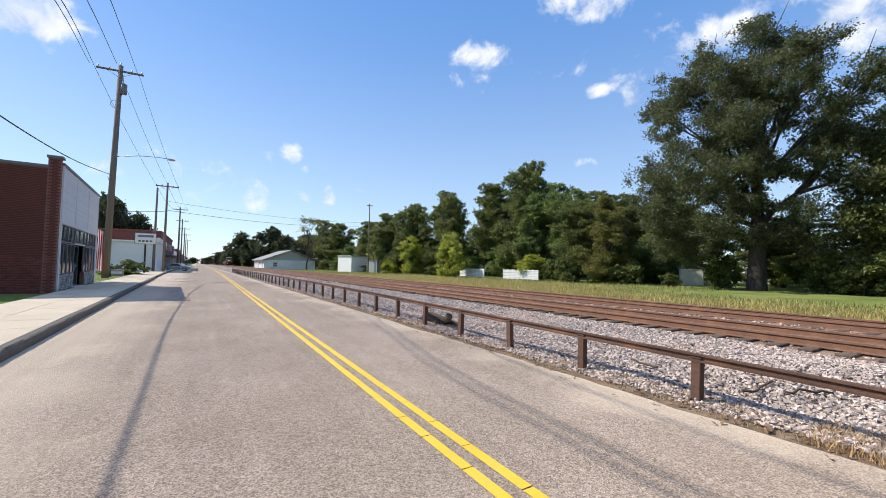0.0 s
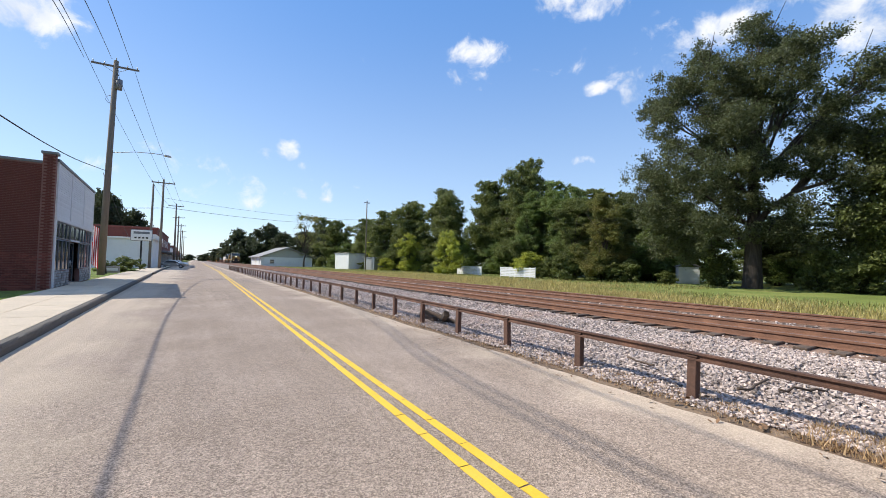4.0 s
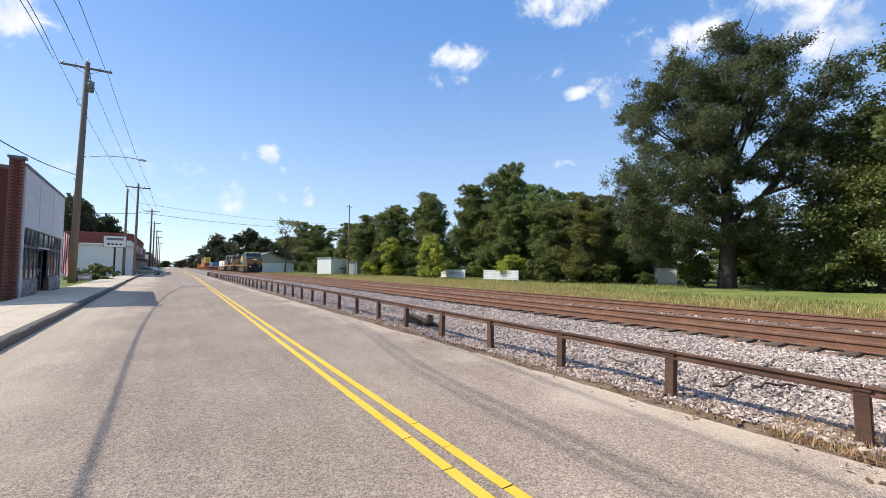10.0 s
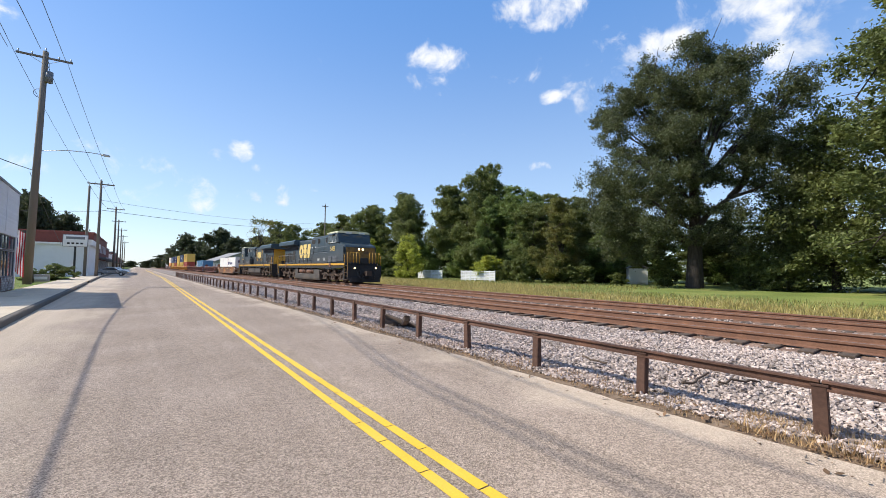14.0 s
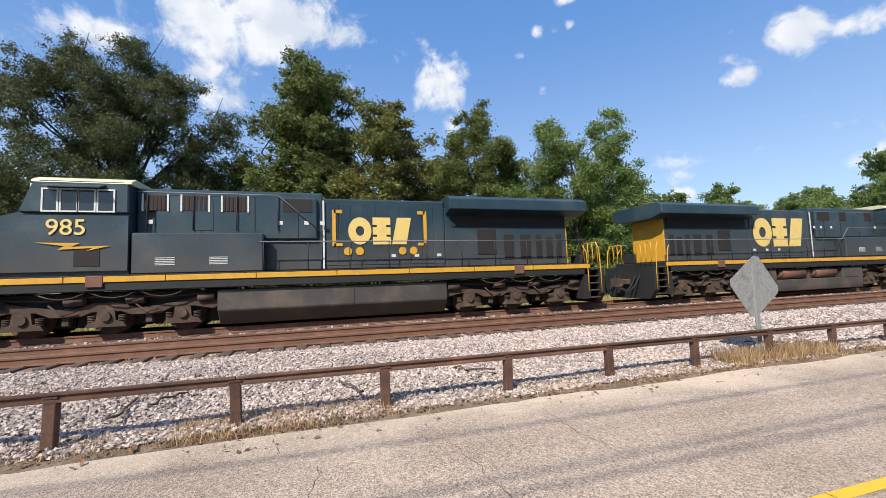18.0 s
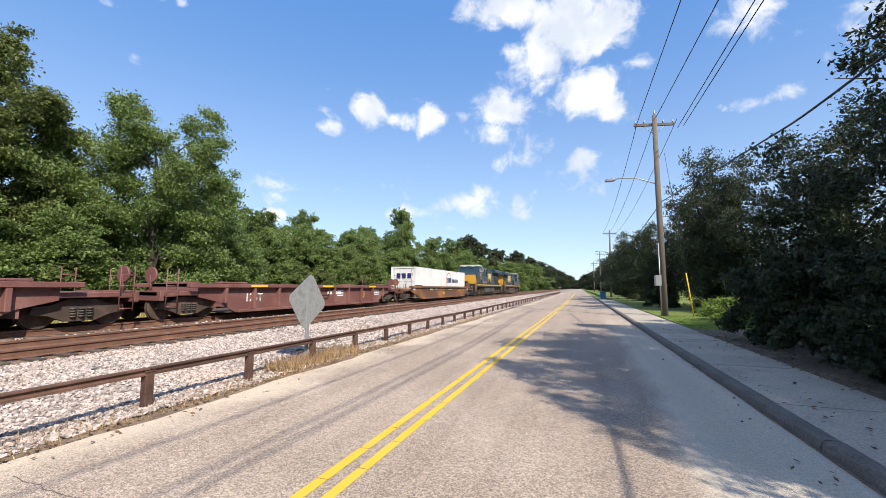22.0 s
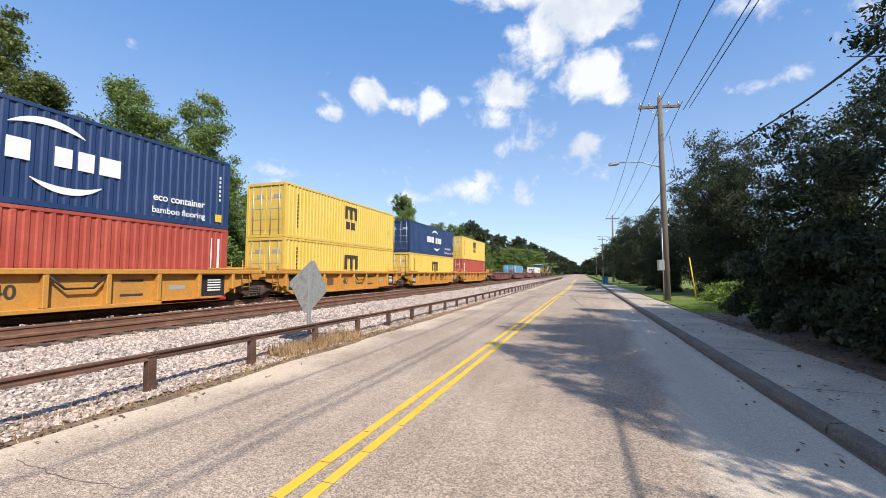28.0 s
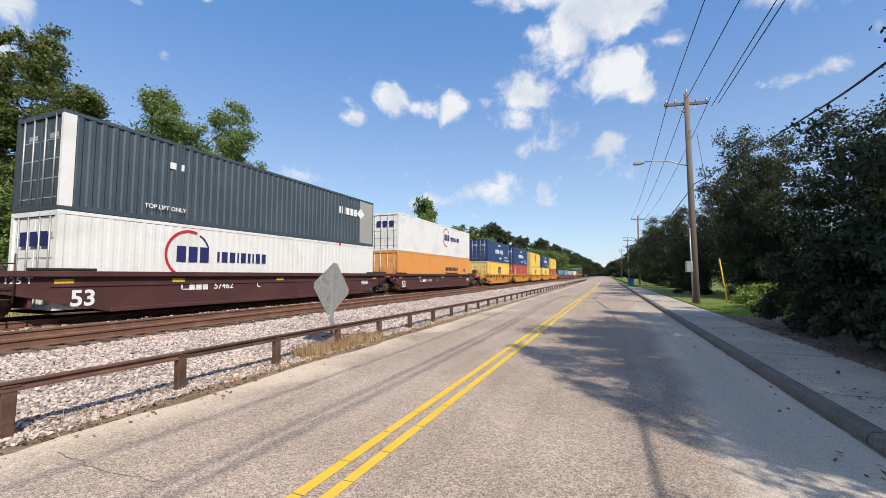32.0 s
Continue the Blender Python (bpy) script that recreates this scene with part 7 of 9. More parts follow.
def plain_logo(parent, y0, z0, w, h, x, mat):
    """Three plain yellow shapes side by side: a ring, a slotted block and a slanted block."""
    u = w / 3.0
    bm = bmesh.new()
    n = 28
    rim = [[bm.verts.new((xx, y0 - u * 0.5 - k * u * 0.54 * math.cos(2 * PI * i / n), z0 + h * 0.5 + k * h * 0.5 * math.sin(2 * PI * i / n))) for i in range(n)] for xx, k in ((x, 1.0), (x - 0.008, 1.0), (x - 0.008, 0.36), (x, 0.36))]
    for a, b in zip(rim, rim[1:]):
        for i in range(n):
            bm.faces.new((a[i], a[(i + 1) % n], b[(i + 1) % n], b[i]))
    bm2 = bmesh.new()
    for k in range(3):
        box(bm2, x - 0.008, x, y0 - u * 1.95, y0 - u * 1.1, z0 + h * (0.36 * k), z0 + h * (0.36 * k + 0.28))
    box(bm2, x - 0.007, x - 0.001, y0 - u * 1.75, y0 - u * 1.3, z0 + 0.02, z0 + h - 0.02)
    bm3 = bmesh.new()
    prism(bm3, [(y0 - u * 2.02, z0), (y0 - u * 2.72, z0), (y0 - u * 2.98, z0 + h), (y0 - u * 2.28, z0 + h)], "x", x - 0.008, x)
    for b in (bm, bm2, bm3):
        part("logo_shape", b, mat, parent, "plain yellow logo shape")


def handrail(parent, pts, posts, mat, r=0.02):
    bm = bmesh.new()
    pipe(bm, pts, r, 6)
    part("handrail", bm, mat, parent)
    for x, y, z0, z1 in posts:
        part("stanchion", tube(bmesh.new(), (x, y, z0), (x, y, z1), 0.018, seg=6), M["black"], parent)


def locomotive(d, turn, second):
    """A six-axle road diesel. Local y runs backwards from the front pilot."""
    th = tagged(empty("locomotive"), "dark blue and yellow diesel freight locomotive, " + ("second unit running backwards" if second else "leading unit"), "locomotive", "two locomotives")
    blue, grey = M["hull_blue"], M["loco_grey"]
    # frame and sill
    part("underframe", bbox(-1.5, 1.5, 0.75, 20.15, 1.25, 1.66, 0.02), M["black"], th)
    for s in (-1, 1):
        a, b = sorted((s * 1.5, s * 1.535))
        y = 0.8
        while y < 20.1:
            e = min(y + 2.4, 20.12)
            part("sill_stripe", bbox(a, b, y + 0.01, e - 0.01, 1.5, 1.66, 0.006), M["loco_yellow"], th, "yellow reflective sill stripe")
            y = e
    part("walkway", bbox(-1.52, 1.52, 0.8, 20.1, 1.66, 1.70, 0.008), M["black"], th)
    # fuel tank
    bm = bmesh.new()
    prism(bm, [(-1.35, 0.55), (-0.95, 0.1), (0.95, 0.1), (1.35, 0.55), (1.35, 1.18), (-1.35, 1.18)] if second else [(-1.3, 0.1), (1.3, 0.1), (1.35, 0.2), (1.35, 0.66), (-1.35, 0.66), (-1.35, 0.3)], "y", 6.9, 14.2)
    bev(bm, 0.03)
    part("fuel_tank", bm, M["tank_grime"], th)
    if not second:
        for s in (-1, 1):
            a, b = sorted((s * 0.7, s * 1.36))
            part("tank_end", bbox(a, b, 6.9, 8.5, 0.64, 1.18, 0.03), M["tank_grime"], th)
            part("tank_end", bbox(a, b, 13.3, 14.2, 0.64, 1.18, 0.03), M["tank_grime"], th)
            for y0, y1 in ((8.8, 10.6), (11.1, 12.95)):
                bm = tube(bmesh.new(), (s * 1.1, y0 + 0.1, 0.95), (s * 1.1, y1 - 0.1, 0.95), 0.27, seg=16)
                tube(bm, (s * 1.1, y0, 0.95), (s * 1.1, y0 + 0.1, 0.95), 0.16, 0.27, 16)
                tube(bm, (s * 1.1, y1 - 0.1, 0.95), (s * 1.1, y1, 0.95), 0.27, 0.16, 16)
                part("air_reservoir", bm, M["tank_rust"], th, "rusty brown air reservoir")
            part("valve", bbox(s * 1.2 - 0.06, s * 1.2 + 0.06, 10.75, 10.95, 0.64, 1.1, 0.02), M["truck_grime"], th)
    else:
        for s in (-1, 1):
            part("tank_rib", bbox(s * 1.35 - 0.02, s * 1.35 + 0.02, 10.9, 10.95, 0.6, 1.15, 0.005), M["tank_grime"], th)
    loco_truck(th, 4.05)
    loco_truck(th, 17.0)
    # nose and cab
    bm = bmesh.new()
    prism(bm, [(1.0, 1.70), (1.0, 3.05), (1.12, 3.18), (2.2, 3.5), (4.65, 3.5), (4.65, 1.70)], "x", -1.5, 1.5)
    bmesh.ops.bevel(bm, geom=[e for e in bm.edges if abs(e.verts[0].co.x - e.verts[1].co.x) < 0.01 and min(v.co.y for v in e.verts) < 2.3], offset=0.12, segments=2, affect="EDGES")
    part("nose", bm, grey if not second else blue, th)
    face = part("nose_front", bbox(-1.32, 1.32, 0.965, 1.0, 1.75, 3.0, 0.01), M["loco_yellow" if second else "nose_grime_shade"], th, "yellow painted nose" if second else "grimy yellow nose, darkened for shade")
    bm = bmesh.new()
    prism(bm, [(2.15, 3.45), (2.42, 4.22), (2.6, 4.36), (4.55, 4.36), (4.65, 4.25), (4.65, 3.45)], "x", -1.52, 1.52)
    bev(bm, 0.03)
    part("cab", bm, grey if not second else blue, th)
    bm = bmesh.new()
    prism(bm, [(-1.53, 4.29), (-1.5, 4.36), (-1.2, 4.49), (1.2, 4.49), (1.5, 4.36), (1.53, 4.29)], "y", 2.42, 4.72)
    part("cab_roof", bm, M["cab_cream"], th, "pale cab roof")
    for x0, x1 in ((-1.3, -0.08), (0.08, 1.3)):
        o = part("windshield", bbox(x0, x1, -0.012, 0.012, 0, 0.55, 0.005), M["glass"], th)
        o.matrix_basis = pose(0, 2.22, 3.58, -18, 0, 0)
    for s in (-1, 1):
        for y0, y1 in ((2.62, 3.35), (3.42, 4.2)) if not second else ((2.7, 3.0), (3.1, 3.45), (3.5, 3.85), (3.95, 4.3)):
            o = part("cab_window", bbox(s * 1.525 - 0.01, s * 1.525 + 0.01, y0, y1, 3.5, 4.08, 0.005), M["glass"], th)
            bm = bmesh.new()
            for ya, yb, za, zb in ((y0 - 0.04, y0, 3.46, 4.12), (y1, y1 + 0.04, 3.46, 4.12), (y0, y1, 3.46, 3.5), (y0, y1, 4.08, 4.12)):
                box(bm, s * 1.54 - 0.012, s * 1.54 + 0.012, ya, yb, za, zb)
            part("frame", bm, M["loco_white"], o)
        bm = bmesh.new()
        prism(bm, [(s * 1.52, 4.2), (s * 1.85, 4.1), (s * 1.85, 4.13), (s * 1.52, 4.25)], "y", 2.75, 4.1)
        part("sun_visor", bm, blue, th)
        for y0, y1 in ((2.45, 3.35), (3.6, 4.35)):
            bm = bmesh.new()
            if not second:
                for k in range(9):
                    box(bm, s * 1.512 - 0.014, s * 1.512 + 0.014, y0, y1, 1.78 + k * 0.062, 1.815 + k * 0.062)
                part("louvre", bm, M["coping"], th)
        if second:
            part("louvre", bbox(s * 1.505 - 0.01, s * 1.505 + 0.01, 3.4, 4.0, 1.95, 2.5, 0.004), M["grille"], th)
    # headlights and number boards on the nose
    for x in (-0.17, 0.17):
        part("headlight", tube(bmesh.new(), (x, 0.94, 2.85), (x, 0.97, 2.85), 0.08, seg=14), M["head_lamp"] if not second else M["galv"], th)
    for x in (-0.95, 0.95):
        lamp = part("ditch_light", tube(bmesh.new(), (x, 0.06, 1.28), (x, 0.12, 1.28), 0.1, 0.12, 12), M["black"], th)
        part("lens", tube(bmesh.new(), (x, 0.052, 1.28), (x, 0.058, 1.28), 0.07, seg=12), M["head_lamp"] if not second else M["galv"], lamp)
    part("number_board", bbox(-0.9, -0.35, 2.06, 2.1, 4.22, 4.38, 0.01), M["loco_white"], th)
    part("number_board", bbox(0.35, 0.9, 2.06, 2.1, 4.22, 4.38, 0.01), M["loco_white"], th)
    # hoods
    part("electrical_cabinet", bbox(-1.0, 1.0, 4.65, 10.0, 1.7, 4.30, 0.05), grey if not second else blue, th)
    for s in (-1, 1):
        a, b = sorted((s * 0.98, s * 1.45))
        part("blower_duct", bbox(a, b, 4.7, 8.2, 1.7, 2.7 if not second else 2.9, 0.04), grey if not second else blue, th)
        a, b = sorted((s * 0.98, s * 1.15))
        part("cabinet_door", bbox(a, b, 5.2, 9.8, 2.72, 4.1, 0.04), grey if not second else blue, th)
        for y0, y1 in ((5.35, 5.9), (7.45, 7.95)) if not second else ((4.9, 5.5), (5.9, 6.6), (7.0, 7.7)):
            bm = bmesh.new()
            for k in range(6):
                y = y0 + (y1 - y0) * k / 6
                box(bm, s * 1.155 - 0.02, s * 1.155 + 0.02, y, y + (y1 - y0) / 11, 3.62, 4.05)
            part("dynamic_brake_grille", bm, M["grille"], th)
            part("grille_back", bbox(s * 1.152 - 0.008, s * 1.152 + 0.008, y0, y1, 3.6, 4.07, 0.003), M["maroon_grille"], th)
            if second:
                for ye in (y0 - 0.05, y1):
                    part("grille_frame", bbox(s * 1.17 - 0.012, s * 1.17 + 0.012, ye, ye + 0.05, 3.58, 4.1, 0.004), M["loco_white"], th)
        part("intake_screen", bbox(s * 1.155 - 0.012, s * 1.155 + 0.012, 8.75, 9.65, 3.62, 4.05, 0.004), M["grille"], th)
        part("hatch", bbox(s * 1.155 - 0.012, s * 1.155 + 0.012, 6.2, 6.75, 3.0, 3.95, 0.01), grey if not second else blue, th)
        for y in (5.3, 6.7):
            bm = bmesh.new()
            for k in range(5):
                box(bm, s * 1.455 - 0.008, s * 1.455 + 0.008, y, y + 0.5, 1.95 + k * 0.05, 1.97 + k * 0.05)
            part("vent", bm, M["loco_white"], th)
        for y in (5.0, 8.6, 9.4, 9.9):
            part("placard", bbox(s * 1.16 - 0.006, s * 1.16 + 0.006, y, y + 0.14, 3.2, 3.32, 0.002), M["loco_white"], th)
    part("engine_hood", bbox(-0.95, 0.95, 10.0, 14.3, 1.7, 4.14, 0.05), grey if not second else blue, th)
    for s in (-1, 1):
        for k in range(10):
            y = 10.1 + k * 0.42
            part("hood_door", bbox(s * 0.955 - 0.012, s * 0.955 + 0.012, y, y + 0.4, 1.85, 3.95, 0.008), grey if not second else blue, th)
            if k in (2, 5, 7, 9):
                part("placard", bbox(s * 0.97 - 0.006, s * 0.97 + 0.006, y + 0.1, y + 0.26, 2.1 if k % 2 else 3.3, 2.2 if k % 2 else 3.4, 0.002), M["loco_white"], th)
    part("exhaust_stack", bbox(-0.35, 0.35, 11.5, 12.4, 4.1, 4.24, 0.02), M["black"], th)
    part("hood_ridge", bbox(-0.5, 0.5, 10.2, 14.2, 4.14, 4.22, 0.03), blue, th)
    # radiator section with overhanging wings
    part("radiator_body", bbox(-0.95, 0.95, 14.3, 19.5, 1.7, 3.9, 0.04), grey if not second else blue, th)
    bm = bmesh.new()
    prism(bm, [(-1.5, 3.78), (-1.5, 4.16), (-1.25, 4.30), (1.25, 4.30), (1.5, 4.16), (1.5, 3.78), (0.9, 3.62), (-0.9, 3.62)], "y", 14.35, 20.15)
    bev(bm, 0.02)
    part("radiator_wing", bm, blue, th)
    bm = bmesh.new()
    for s in (-1, 1):
        a, b = sorted((s * 0.95, s * 0.99))
        box(bm, a, b, 14.6, 19.4, 3.2, 3.68)
    part("radiator_screen", bm, M["grille"], th)
    for s in (-1, 1):
        for y0, y1, z0, z1 in ((15.6, 16.35, 2.15, 3.1), (16.7, 17.1, 1.95, 2.9), (17.4, 17.85, 1.95, 2.9), (18.1, 18.35, 1.95, 2.9), (18.55, 18.85, 1.95, 2.8), (19.0, 19.25, 1.95, 2.9)):
            part("radiator_door", bbox(s * 0.965 - 0.014, s * 0.965 + 0.014, y0, y1, z0, z1, 0.006), M["grille"], th)
    if second:
        # rear hood end
        part("hood_end", bbox(-0.94, 0.94, 19.5, 19.53, 1.72, 3.85, 0.01), M["loco_yellow"], th)
    else:
        part("hood_end", bbox(-0.94, 0.94, 19.5, 19.53, 1.72, 3.85, 0.01), M["loco_yellow"], th)
    # pilots, steps, couplers, end rails
    for ye, dirn in ((0.0, 1), (20.9, -1)):
        y0, y1 = sorted((ye + 0.1 * dirn, ye + 0.35 * dirn))
        bm = bmesh.new()
        prism(bm, [(-1.5, 1.5), (1.5, 1.5), (1.5, 0.5), (1.2, 0.12), (-1.2, 0.12), (-1.5, 0.5)], "y", y0, y1)
        part("pilot", bm, M["black"], th)
        for s in (-1, 1):
            a, b = sorted((s * 1.05, s * 1.5))
            for k in range(5):
                yy0, yy1 = sorted((ye + (0.30 + 0.02 * k) * dirn, ye + (0.85) * dirn))
                part("step", bbox(a, b, yy0, yy1, 0.32 + k * 0.28, 0.36 + k * 0.28, 0.008), M["truck_grime"], th)
            yy0, yy1 = sorted((ye + 0.82 * dirn, ye + 1.0 * dirn))
            bm = bmesh.new()
            prism(bm, [(ye + 0.80 * dirn, 0.3), (ye + 1.15 * dirn, 0.3), (ye + 0.98 * dirn, 1.62), (ye + 0.78 * dirn, 1.62)], "x", a, b)
            part("step_well", bm, M["black"], th)
            for yy, top in ((ye + 0.25 * dirn, 2.55), (ye + 0.85 * dirn, 2.4)):
                bm = bmesh.new()
                pipe(bm, [(s * 1.46, yy + 0.18 * dirn, top), (s * 1.5, yy + 0.05 * dirn, top - 0.25), (s * 1.5, yy, 1.3), (s * 1.5, yy, 0.55)], 0.022, 6)
                part("grab_rail", bm, M["loco_yellow"], th, "yellow grab rail")
        yr = ye + 0.22 * dirn
        for s in (-1, 1):
            part("end_rail", pipe(bmesh.new(), [(s * 1.3, yr, 1.66), (s * 1.3, yr, 2.5), (s * 1.25, yr, 2.55), (s * 0.5, yr, 2.55), (s * 0.45, yr, 2.5), (s * 0.45, yr, 1.66)], 0.02, 6), M["loco_yellow"], th)
            for x in (0.72, 1.0):
                part("end_stanchion", pipe(bmesh.new(), [(s * x, yr, 1.66), (s * x, yr, 2.54)], 0.018, 6), M["loco_yellow"], th)
        part("mu_box", bbox(-0.35, 0.35, min(yr, yr + 0.12 * dirn), max(yr, yr + 0.12 * dirn), 1.68, 2.1, 0.02), M["black"], th)
        y0, y1 = sorted((ye - 0.62 * dirn, ye + 0.3 * dirn))
        bm = bbox(-0.13, 0.13, y0, y1, 0.72, 0.98, 0.03)
        y0, y1 = sorted((ye - 0.7 * dirn, ye - 0.4 * dirn))
        box(bm, -0.22, 0.2, y0, y1, 0.66, 1.02)
        part("coupler", bm, M["truck_grime"], th)
        for x in (-0.75, -0.5, 0.5, 0.75):
            part("brake_hose", pipe(bmesh.new(), [(x, ye + 0.08 * dirn, 1.15), (x, ye - 0.2 * dirn, 0.7), (x * 0.8, ye - 0.45 * dirn, 0.42), (x * 0.6, ye - 0.65 * dirn, 0.6)], 0.03, 6), M["rubber"], th)
    part("plow", bbox(-1.35, 1.35, -0.02, 0.12, 0.1, 0.55, 0.03), M["black"], th)
    # pipes that droop under the sill, brackets on the sill and a white edge stripe
    for s in (-1, 1):
        for yc in (3.1, 4.3, 5.5, 16.0, 17.2, 18.4):
            part("air_hose", pipe(bmesh.new(), [(s * 1.42, yc - 0.58, 1.24), (s * 1.42, yc - 0.3, 1.1), (s * 1.42, yc, 1.05), (s * 1.42, yc + 0.3, 1.1), (s * 1.42, yc + 0.58, 1.24)], 0.018, 5), M["truck_grime"], th)
        for y in (3.9, 17.0):
            part("jacking_pad", bbox(s * 1.5 - 0.06, s * 1.5 + 0.06, y - 0.2, y + 0.2, 1.36, 1.68, 0.015), M["tank_rust"], th, "rusty jacking pad")
        for y in (6.5, 7.6, 9.6, 11.8, 13.6):
            part("filler_cap", tube(bmesh.new(), (s * 1.3, y, 1.18), (s * 1.3, y, 1.27), 0.05, seg=8), M["galv"], th)
        part("edge_stripe", bbox(s * 1.02 - 0.012, s * 1.02 + 0.012, 9.98, 10.04, 1.75, 4.05, 0.003), M["loco_white"], th)
        for y in (10.5, 11.6, 12.6, 13.7):
            part("lifting_lug", bbox(s * 0.7 - 0.05, s * 0.7 + 0.05, y, y + 0.12, 4.1, 4.2, 0.01), M["black"], th)
        for y in (5.0, 6.4, 7.9, 9.2):
            part("door_seam", bbox(s * 1.158 - 0.006, s * 1.158 + 0.006, y, y + 0.02, 2.78, 4.05, 0.002), M["black"], th)
    # long handrails
    for s in (-1, 1):
        pts = [(s * 1.48, 20.05, 2.62), (s * 1.48, 8.5, 2.62), (s * 1.48, 8.0, 3.18), (s * 1.48, 4.6, 3.2)] if not second else [(s * 1.48, 20.05, 2.62), (s * 1.48, 8.1, 2.62)]
        posts = [(s * 1.48, y, 1.66, 2.62) for y in np.linspace(8.7 if not second else 8.2, 20.0, 10)]
        handrail(th, pts, posts, M["coping"])
        if second:
            handrail(th, [(s * 1.2, 4.7, 4.15), (s * 1.2, 8.6, 4.15), (s * 1.2, 9.9, 3.0)], [(s * 1.2, y, 3.0, 4.15) for y in (5.0, 6.2, 7.4, 8.6)], M["coping"])
    # road number and logo on the side that faces the road
    flip = 1 if not second else -1

    def facing(y, z, x=1.53):
        return pose(-x, y, z, 90, 0, -90) if not second else pose(x, y, z, 90, 0, 90)
    lettering("985" if second else "5489", 0.62 if second else 0.56, facing(3.35 if not second else 3.22, 2.92 if not second else 3.02), M["loco_cream"], th, "road_number", 0.004)
    if not second:
        plain_logo(th, 14.05, 2.3, 3.55, 1.42, -0.985, M["loco_cream"])
    else:
        o = empty("logo")
        o.parent = th
        o.matrix_basis = pose(0, 24.2, 0, 0, 0, 180)
        plain_logo(o, 13.35, 2.55, 2.2, 0.95, -0.985, M["loco_cream"])
        bm = bmesh.new()
        for s, yb in ((1, 13.85), (-1, 10.65)):
            box(bm, -0.993, -0.985, yb - 0.06, yb + 0.06, 2.5, 3.75)
            box(bm, -0.993, -0.985, min(yb, yb - s * 0.28), max(yb, yb - s * 0.28), 3.63, 3.75)
            box(bm, -0.993, -0.985, min(yb, yb - s * 0.28), max(yb, yb - s * 0.28), 2.5, 2.6)
        part("bracket", bm, M["loco_yellow"], o)
        bm = bmesh.new()
        for y in (13.4, 13.0, 11.5, 11.1):
            tube(bm, (-0.985, y, 2.32), (-0.993, y, 2.32), 0.14, seg=14)
        part("dot", bm, M["loco_yellow"], o)
        bm = bmesh.new()
        prism(bm, [(2.55, 2.62), (3.55, 2.60), (3.35, 2.5), (4.25, 2.52), (3.7, 2.38), (3.85, 2.46), (3.05, 2.42), (3.2, 2.52)], "x", 1.53, 1.536)
        part("lightning_flash", bm, M["loco_yellow"], th)
    return keyed(th, d, turn)


